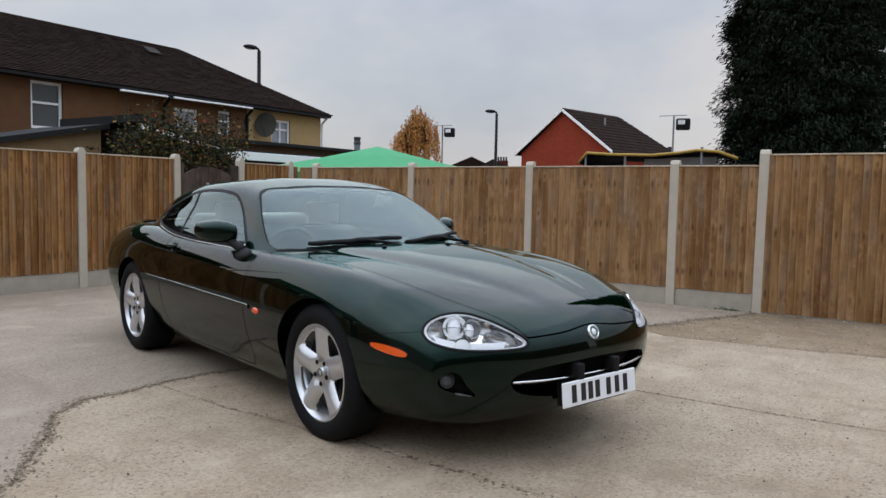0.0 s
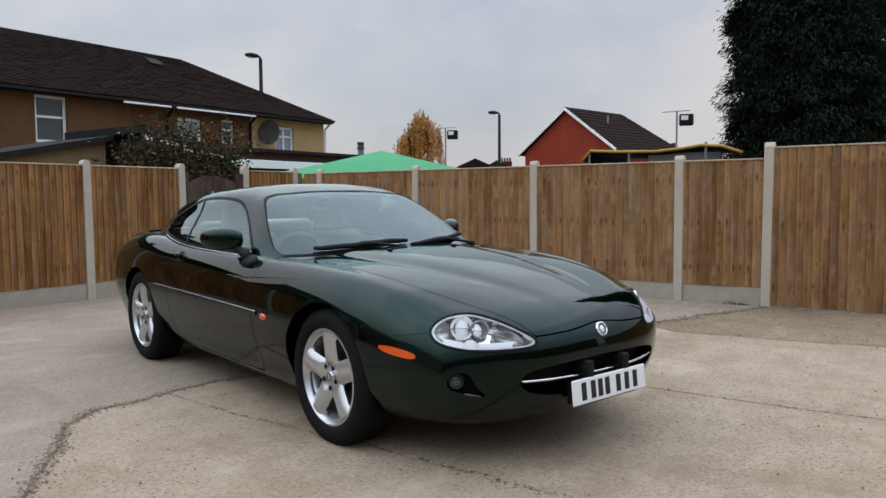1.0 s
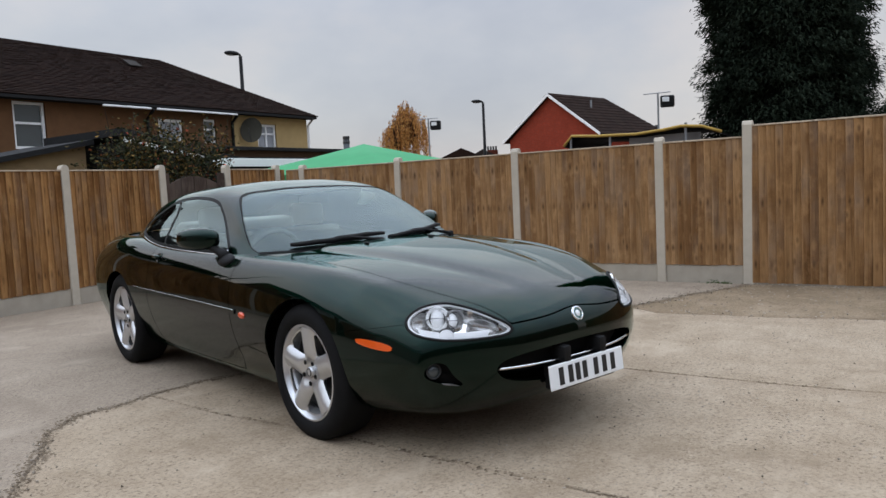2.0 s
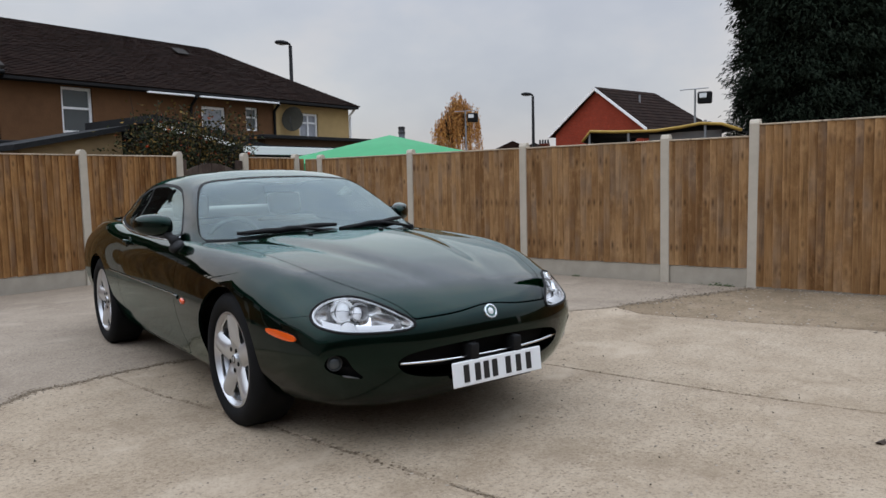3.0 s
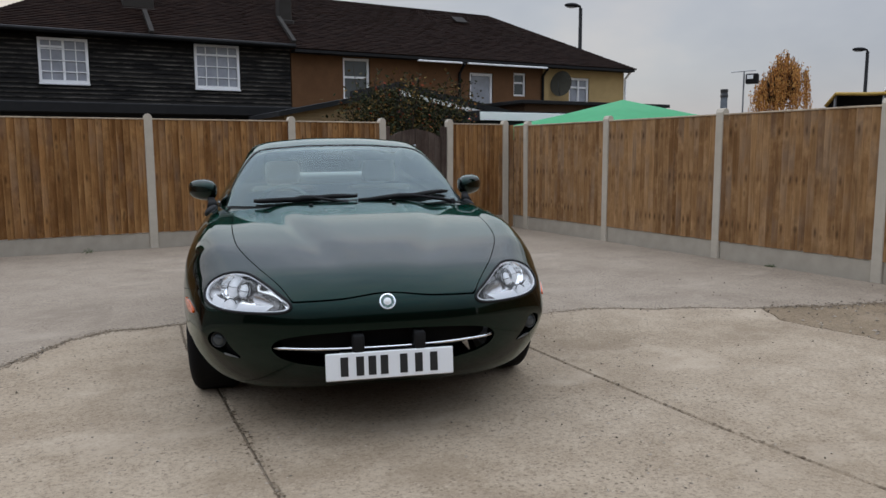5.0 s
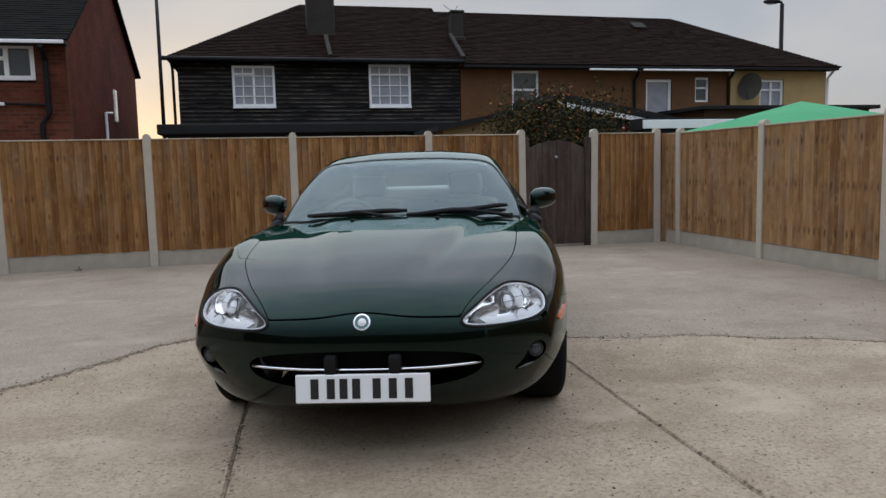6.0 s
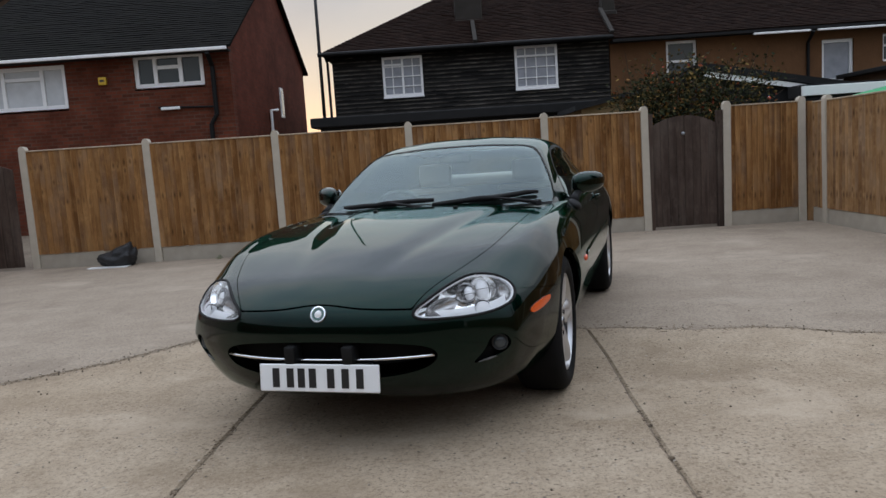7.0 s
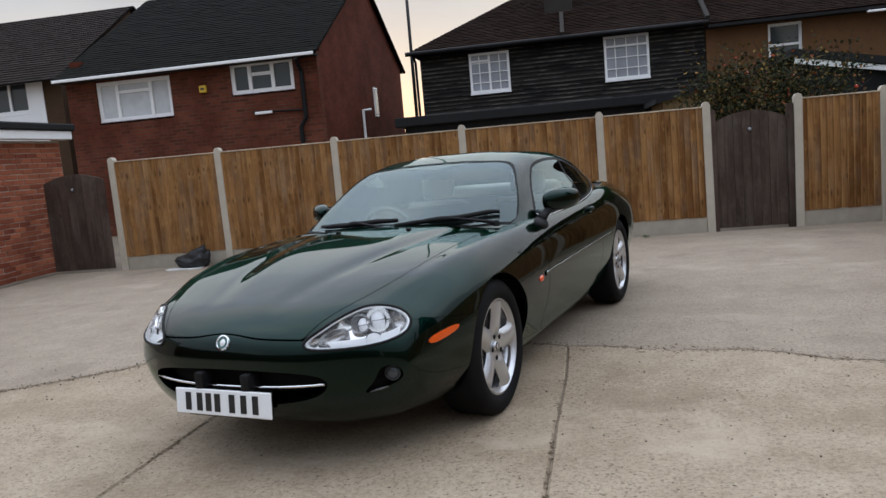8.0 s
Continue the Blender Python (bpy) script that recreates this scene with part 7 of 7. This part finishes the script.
    fog = part("fog_lamp", lathe(bmesh.new(), [(0.0, 0.010), (0.014, 0.009), (0.024, 0.005), (0.027, 0.0), (0.031, 0.003), (0.033, -0.005), (0.03, -0.03), (0, -0.03)], 24, m), M_PANE, car, "round fog lamp in a dark pocket", smooth=True, angle=50)
    part("fog_ring", lathe(bmesh.new(), [(0.027, 0.001), (0.030, 0.006), (0.034, 0.002), (0.033, -0.004)], 24, m), M_STEEL_DARK, fog, smooth=True)
    part("fog_pocket", fog_skins[s].moved(-0.05).mesh("fog_pocket"), M_VOID, car)
    # pale tube along the pocket's lower edge stands for its highlight
    lip_pts = []
    for t in range(7):
        x, z = 0.668 + 0.010 - 0.075 * t / 6, 0.425 - 0.050 - 0.016 * t / 6
        p, _ = on_skin(fog_skins[s], (s * x, z), (0, 2))
        lip_pts.append((s * x, p.y + 0.006, z + 0.002))
    part("pocket_lip", tube(bmesh.new(), lip_pts, [0.002, 0.003, 0.004, 0.005, 0.004, 0.003, 0.002], 8), M_DUST_LIP, car, "pale bar standing for the lit lower lip of the lamp pocket", smooth=True)

# mouth: dark mesh, bright blade, two black overriders
part("grille_mesh", mouth_skin.moved(-0.075).mesh("grille_mesh"), M_VOID, car, "black grille behind the mouth")
blade = []
for k in range(25):
    x = -0.455 + 0.91 * k / 24
    p, n2 = on_skin(mouth_skin, (x, 0.412), (0, 2))
    blade.append((x, p.y, 0.412 + 0.006 * (x / 0.465) ** 2))
bend = np.polyfit([b[0] ** 2 for b in blade], [b[1] for b in blade], 3)
blade = [(x, float(np.polyval(bend, x * x)) + 0.008, z) for x, _, z in blade]
part("grille_blade", tube(bmesh.new(), blade, 0.0085, 8, flat=0.75), M_CHROME, car, "slim chrome grille blade", smooth=True)
for x in (-0.125, 0.125):
    p, n2 = on_skin(mouth_skin, (x, 0.42), (0, 2))
    part("overrider", boxed(x - 0.024, x + 0.024, p.y - 0.03, p.y + 0.05, 0.387, 0.474, bevel=0.010, segs=2), M_RUBBER, car, "black rubber overrider block", smooth=True, angle=40)
pm = pose(0.0, -2.334, 0.350, -6)
plate = part("number_plate", boxed(-0.26, 0.26, -0.004, 0.004, -0.0555, 0.0555, bevel=0.004), M_PLATE, car, "white front plate with black bars", at=pm)
part("plate_plinth", boxed(-0.20, 0.20, 0.004, 0.09, -0.062, 0.05, bevel=0.006), M_RUBBER, plate)
bar_x = [-0.1855, -0.1225, -0.0735, -0.0245, 0.0545, 0.1165, 0.1785]
for x in bar_x:
    part("mark", boxed(x - 0.0155, x + 0.0155, -0.0058, -0.0038, -0.0385, 0.0385), M_INK, plate)
bc, bn = on_skin(front_bumper, (0.0, 0.597), (0, 2))
bmx = Matrix.Translation(bc + bn * 0.001) @ bn.to_track_quat("Z", "Y").to_matrix().to_4x4()
badge = part("bonnet_badge", lathe(bmesh.new(), [(0.0, 0.004), (0.026, 0.004), (0.028, 0.007), (0.033, 0.006), (0.035, 0.0)], 32, bmx), M_CHROME, car, "round chrome nose badge", smooth=True, angle=50)
part("enamel", lathe(bmesh.new(), [(0.016, 0.0045), (0.0255, 0.0045), (0.0255, 0.0052), (0.016, 0.0052)], 32, bmx), M_BADGE, badge)
part("emblem", lathe(bmesh.new(), [(0.0, 0.011), (0.009, 0.009), (0.015, 0.004)], 16, bmx), M_PLATE, badge, smooth=True)

# side lamps and trims
skin_all = body_shell()
if skin_all.n[np.argmax(skin_all.v[:, 2])][2] < 0:
    skin_all.n, skin_all.tri = -skin_all.n, skin_all.tri[:, ::-1]
MARK = rounded_outline([(-1.930, 0.527), (-1.90, 0.544), (-1.80, 0.556), (-1.730, 0.556), (-1.718, 0.546), (-1.76, 0.528), (-1.87, 0.514), (-1.92, 0.514)], 2)
for s in (-1, 1):
    half, _ = skin_all.clip(0.5 - s * skin_all.v[:, 0])
    m1, _ = half.clip(outline_dist(yz(half), MARK))
    part("side_marker", m1.moved(0.006).mesh("side_marker", 0.01), M_AMBER, car, "amber side marker lamp")
    p, n2 = on_skin(half, (-0.738, 0.570), (1, 2), s)
    along = (Vector((0, 1, 0.05)) - n2 * n2.dot(Vector((0, 1, 0.05)))).normalized()
    rot = Matrix((along, n2.cross(along), n2)).transposed().to_4x4()
    bm = bmesh.new()
    bmesh.ops.create_uvsphere(bm, u_segments=20, v_segments=12, radius=1, matrix=Matrix.Translation(p) @ rot @ Matrix.Diagonal((0.036, 0.018, 0.013, 1)))
    part("repeater", bm, M_REDLENS, car, "small orange side repeater", smooth=True)
    zline = lambda sh: 0.578 + 0.012 * (sh.v[:, 1] + 0.66)
    strip, _ = half.clip(np.maximum(np.abs(half.v[:, 2] - zline(half)) - 0.011, np.abs(half.v[:, 1] - 0.145) - 0.805))
    rub = part("rubbing_strip", strip.moved(0.007).mesh("rubbing_strip", 0.01), M_PAINT, car, "green rubbing strip with a bright edge")
    edge_pts = []
    for k in range(41):
        y = -0.655 + 1.60 * k / 40
        p, n2 = on_skin(half, (y, 0.590 + 0.012 * (y + 0.66)), (1, 2), s)
        edge_pts.append((p.x + s * 0.008, y, 0.590 + 0.012 * (y + 0.66)))
    bend = np.polyfit([q[1] for q in edge_pts], [q[0] for q in edge_pts], 4)
    edge_pts = [(float(np.polyval(bend, y)), y, z) for _, y, z in edge_pts]
    part("bright_edge", tube(bmesh.new(), edge_pts, 0.0018, 8), M_CHROME, rub, "thin bright edge", smooth=True)
    # door handle
    p, n2 = on_skin(doors[s], (0.545, 0.822), (1, 2), s)
    hm = Matrix.Translation(p + n2 * 0.001) @ n2.to_track_quat("Z", "Y").to_matrix().to_4x4()
    hd = part("door_handle", lathe(bmesh.new(), [(0.0, 0.002), (0.026, 0.001), (0.034, 0.004), (0.036, 0.0)], 24, hm), M_PAINT, door_obs[s], smooth=True)
    pull = [(p.x + s * 0.006, 0.485, 0.826), (p.x + s * 0.024, 0.505, 0.829), (p.x + s * 0.027, 0.545, 0.829), (p.x + s * 0.024, 0.585, 0.827), (p.x + s * 0.006, 0.602, 0.824)]
    part("grip", tube(bmesh.new(), pull, [0.008, 0.011, 0.012, 0.011, 0.008], 10), M_PAINT, hd, "pull handle", smooth=True)
    # door mirror
    bm = bmesh.new()
    bmesh.ops.create_uvsphere(bm, u_segments=28, v_segments=18, radius=1)
    for v in bm.verts:
        x, y, z = v.co
        sq = lambda t, e: math.copysign(abs(t) ** e, t)
        x, y, z = sq(x, 0.7), sq(y, 0.8), sq(z, 0.7)
        taper = 1 - 0.16 * max(0, x)
        v.co = (s * (0.886 + 0.094 * x), -0.180 + (0.100 * y if y < 0 else 0.055 * y) * taper + 0.07 * x, 0.962 + 0.067 * z * taper + 0.004 * x)
    mir = part("door_mirror", bm, M_PAINT, car, "green body-coloured door mirror", smooth=True)
    part("mirror_glass", boxed(s * 0.884 - 0.066, s * 0.884 + 0.066, -0.132, -0.120, 0.918, 1.002, bevel=0.012), M_CHROME, mir, "mirror glass")
    bm = bmesh.new()
    arm = [(s * 0.812, -0.40, 0.855), (s * 0.818, -0.33, 0.885), (s * 0.832, -0.27, 0.908), (s * 0.85, -0.21, 0.925)]
    part("mirror_arm", tube(bm, arm, [0.036, 0.026, 0.022, 0.022], 12), M_RUBBER, mir, "black mirror arm", smooth=True)
    bm = bmesh.new()
    tilt = pose(s * 0.822, -0.42, 0.842, 0, s * 40, 0) @ Matrix.Diagonal((0.046, 0.075, 0.026, 1))
    bmesh.ops.create_uvsphere(bm, u_segments=20, v_segments=12, radius=1, matrix=tilt)
    part("mirror_foot", bm, M_RUBBER, mir, "black rounded mirror foot", smooth=True)

# washer jets
for s in (-1, 1):
    p, n2 = on_skin(bonnet, (s * 0.24, -0.97), (0, 1))
    bm = box(bmesh.new(), p.x - 0.012, p.x + 0.012, p.y - 0.016, p.y + 0.012, p.z - 0.002, p.z + 0.010, bevel=0.004)
    part("washer_jet", bm, M_RUBBER, car)

# wipers
def on_screen(x, s0, lift):
    k = int(np.argmin((screen.v[:, 0] - x) ** 2 + (screen.par[:, 1] - s0) ** 2))
    return Vector(screen.v[k]) + Vector(screen.n[k]) * lift


for xa, sa, xb, sb, xp, xm in ((-0.55, -0.80, 0.04, -0.748, 0.07, -0.24), (0.05, -0.80, 0.63, -0.738, 0.64, 0.34)):
    pts = [on_screen(xa + (xb - xa) * t, sa + (sb - sa) * t, 0.016) for t in (0, 0.1, 0.25, 0.4, 0.5, 0.6, 0.75, 0.9, 1)]
    wp = part("wiper", tube(bmesh.new(), pts, [0.010, 0.014, 0.015, 0.017, 0.018, 0.017, 0.015, 0.014, 0.010], 8), M_RUBBER, car, "black windscreen wiper", smooth=True)
    root = on_screen(xp, -0.835, 0.01) + Vector((0, -0.03, -0.005))
    tip = on_screen(xm, (sa + sb) / 2, 0.026)
    part("arm", tube(bmesh.new(), [root, root.lerp(tip, 0.2) + Vector((0, 0, 0.006)), root.lerp(tip, 0.6) + Vector((0, 0, 0.004)), tip], [0.014, 0.010, 0.008, 0.006], 8), M_RUBBER, wp, smooth=True)
    part("pivot", lathe(bmesh.new(), [(0.018, -0.02), (0.018, 0.012), (0.012, 0.02), (0, 0.021)], 14, Matrix.Translation(root)), M_RUBBER, wp, smooth=True)

# ---- the car: wheels ----
def wheel_rim():
    r0, r1 = 0.026, 0.222
    rr, th = np.linspace(r0, r1, 56), np.linspace(0, 2 * np.pi, 361)
    R, T = np.meshgrid(rr, th, indexing="ij")
    off = np.abs((T + np.pi / 5) % (2 * np.pi / 5) - np.pi / 5) * R
    half = 0.050 - 0.010 * np.clip((R - 0.09) / 0.12, 0, 1)
    t = np.clip((R - 0.045) / 0.06, 0, 1)
    rise = t * t * (3 - 2 * t)
    crown = np.clip(1 - (off / half) ** 2, -1.2, 1)
    Z = 0.076 + 0.020 * np.clip((R - 0.03) / 0.19, 0, 1) ** 1.3 + 0.017 * rise * crown * (1 - 0.5 * np.clip((R - 0.15) / 0.07, 0, 1) ** 2)
    Z = Z - 0.008 * np.exp(-((R / 0.04) ** 2))
    sh = grid_shell(np.stack([R * np.cos(T), R * np.sin(T), Z], 2), np.stack([R, T], 2))
    if sh.n[:, 2].mean() < 0:
        sh.n, sh.tri = -sh.n, sh.tri[:, ::-1]
    ang = (sh.par[:, 1] + np.pi / 5) % (2 * np.pi / 5) - np.pi / 5
    gap = np.abs(np.abs(ang) - np.pi / 5) * sh.par[:, 0]
    width = 0.070 * np.clip((sh.par[:, 0] - 0.098) / 0.102, 0, 1) ** 0.9
    f = np.maximum(gap - width, np.maximum(0.102 - sh.par[:, 0], sh.par[:, 0] - 0.208 + 2.0 * np.maximum(gap - 0.055, 0)))
    _, sh = sh.clip(f)
    return sh.mesh("rim_face", 0.034)


RIM_FACE = wheel_rim()
RIM_FACE.materials.append(M_SILVER)
BARREL = mesh_of(lathe(bmesh.new(), [(0.212, 0.075), (0.2223, 0.098), (0.2295, 0.106), (0.2378, 0.104), (0.2399, 0.096), (0.2316, 0.088), (0.2151, 0.07), (0.2047, 0.03), (0.2006, -0.09), (0.2275, -0.11)], 56), "rim", True, 50)
BARREL.materials.append(M_SILVER)
BARREL.materials.append(M_DUST_LIP)
for pg in BARREL.polygons:
    if pg.center.z < -0.01:
        pg.material_index = 1
TYRE = mesh_of(lathe(bmesh.new(), [(0.2358, 0.098), (0.2482, 0.112), (0.2709, 0.119), (0.2947, 0.118), (0.3154, 0.108), (0.3278, 0.096), (0.334, 0.085), (0.3355, 0.06), (0.3361, 0.0), (0.3355, -0.06), (0.3309, -0.09), (0.3102, -0.113), (0.2688, -0.118), (0.2327, -0.10)], 72), "tyre", True, 60)
TYRE.materials.append(M_TYRE)
CAP = mesh_of(lathe(bmesh.new(), [(0.0, 0.094), (0.014, 0.093), (0.024, 0.089), (0.027, 0.080), (0.027, 0.07)], 24), "centre_cap", True, 50)
CAP.materials.append(M_SILVER)
CAP_RING = mesh_of(lathe(bmesh.new(), [(0.0165, 0.0915), (0.0165, 0.0942), (0.0205, 0.0928), (0.0205, 0.0900)], 24), "cap_ring", True, 50)
CAP_RING.materials.append(M_INK)
LUG = mesh_of(lathe(bmesh.new(), [(0.0, 0.0), (0.011, 0.0), (0.012, 0.004), (0.0, 0.005)], 14), "lug_hole", True, 50)
LUG.materials.append(M_VOID)
DISC = mesh_of(lathe(bmesh.new(), [(0.05, 0.02), (0.155, 0.02), (0.155, -0.005), (0.05, -0.005)], 40), "brake_disc")
DISC.materials.append(M_STEEL_DARK)
spin = {(-1, -1): 2, (-1, 1): 8, (1, -1): 23, (1, 1): 40}
for s in (-1, 1):
    for e in (-1, 1):
        rim = new("wheel", BARREL)
        rim.parent = car
        rim.matrix_local = pose(s * (0.748 if e < 0 else 0.772), e * HUB_Y, HUB_Z) @ Euler((0, radians(90 * s), 0)).to_matrix().to_4x4() @ pose(0, 0, 0, 0, 0, spin[s, e])
        tagged(rim, "five-spoke silver alloy wheel with black tyre")
        for nm, me in (("tyre", TYRE), ("spoke_face", RIM_FACE), ("centre_cap", CAP), ("cap_ring", CAP_RING), ("brake_disc", DISC)):
            o = new(nm, me)
            o.parent = rim
        for k in range(5):
            o = new("lug_hole", LUG)
            o.parent = rim
            a = 2 * math.pi * (k + 0.5) / 5
            o.matrix_local = Matrix.Translation((0.056 * math.cos(a), 0.056 * math.sin(a), 0.0865))

# ---- the car: inside ----
bm = bmesh.new()
prism(bm, [(-0.72, 0.62), (-0.30, 0.60), (-0.20, 0.78), (-0.28, 0.855), (-0.74, 0.868), (-0.80, 0.84)], 1.42, pose(0.71, 0, 0, 0, 0, 90))
bmesh.ops.bevel(bm, geom=bm.edges[:], offset=0.02, segments=2, affect="EDGES")
part("dashboard", bm, M_DASH, car, "dark padded dashboard", smooth=True, angle=40)
part("steering_wheel", tube(bmesh.new(), [Vector((-0.37 + 0.185 * math.cos(a), -0.12 - 0.07 * math.sin(a), 0.80 + 0.17 * math.sin(a))) for a in (k * math.pi / 16 for k in range(32))], 0.015, 8, closed=True), M_DASH, car, "dark steering wheel", smooth=True)
for x in (-0.37, 0.37):
    bm = box(bmesh.new(), x - 0.25, x + 0.25, 0.02, 0.52, 0.28, 0.46, bevel=0.05, segs=3)
    seat = part("seat", bm, M_SEAT, car, "beige leather front seat", smooth=True, angle=60)
    bm = bmesh.new()
    box(bm, x - 0.245, x + 0.245, -0.07, 0.07, 0.0, 0.56, bevel=0.05, segs=3)
    bm.transform(Matrix.Translation((0, 0.50, 0.40)) @ Euler((radians(-17), 0, 0)).to_matrix().to_4x4())
    part("backrest", bm, M_SEAT, seat, smooth=True, angle=60)
    bm = bmesh.new()
    box(bm, x - 0.13, x + 0.13, -0.05, 0.05, 0.0, 0.17, bevel=0.04, segs=3)
    bm.transform(Matrix.Translation((0, 0.67, 0.955)) @ Euler((radians(-12), 0, 0)).to_matrix().to_4x4())
    part("headrest", bm, M_SEAT, seat, smooth=True, angle=60)
bm = box(bmesh.new(), -0.48, 0.48, 1.06, 1.24, 0.45, 1.02, bevel=0.06, segs=3)
part("rear_seat", bm, M_CREAM, car, "cream rear bench", smooth=True, angle=60)
part("parcel_shelf", boxed(-0.52, 0.52, 1.24, 1.68, 0.90, 0.93, bevel=0.01), M_SEAT, car)
part("rear_view_mirror", boxed(-0.11, 0.11, -0.06, -0.03, 1.13, 1.185, bevel=0.012, segs=2), M_RUBBER, car, smooth=True)
for s in (-1, 1):
    part("door_trim", boxed(s * 0.79 - 0.01, s * 0.79 + 0.01, -0.5, 0.66, 0.35, 0.84, bevel=0.008), M_CREAM, car, "cream door lining")
part("cabin_floor", boxed(-0.75, 0.75, -0.7, 1.3, 0.21, 0.24), M_DASH, car)
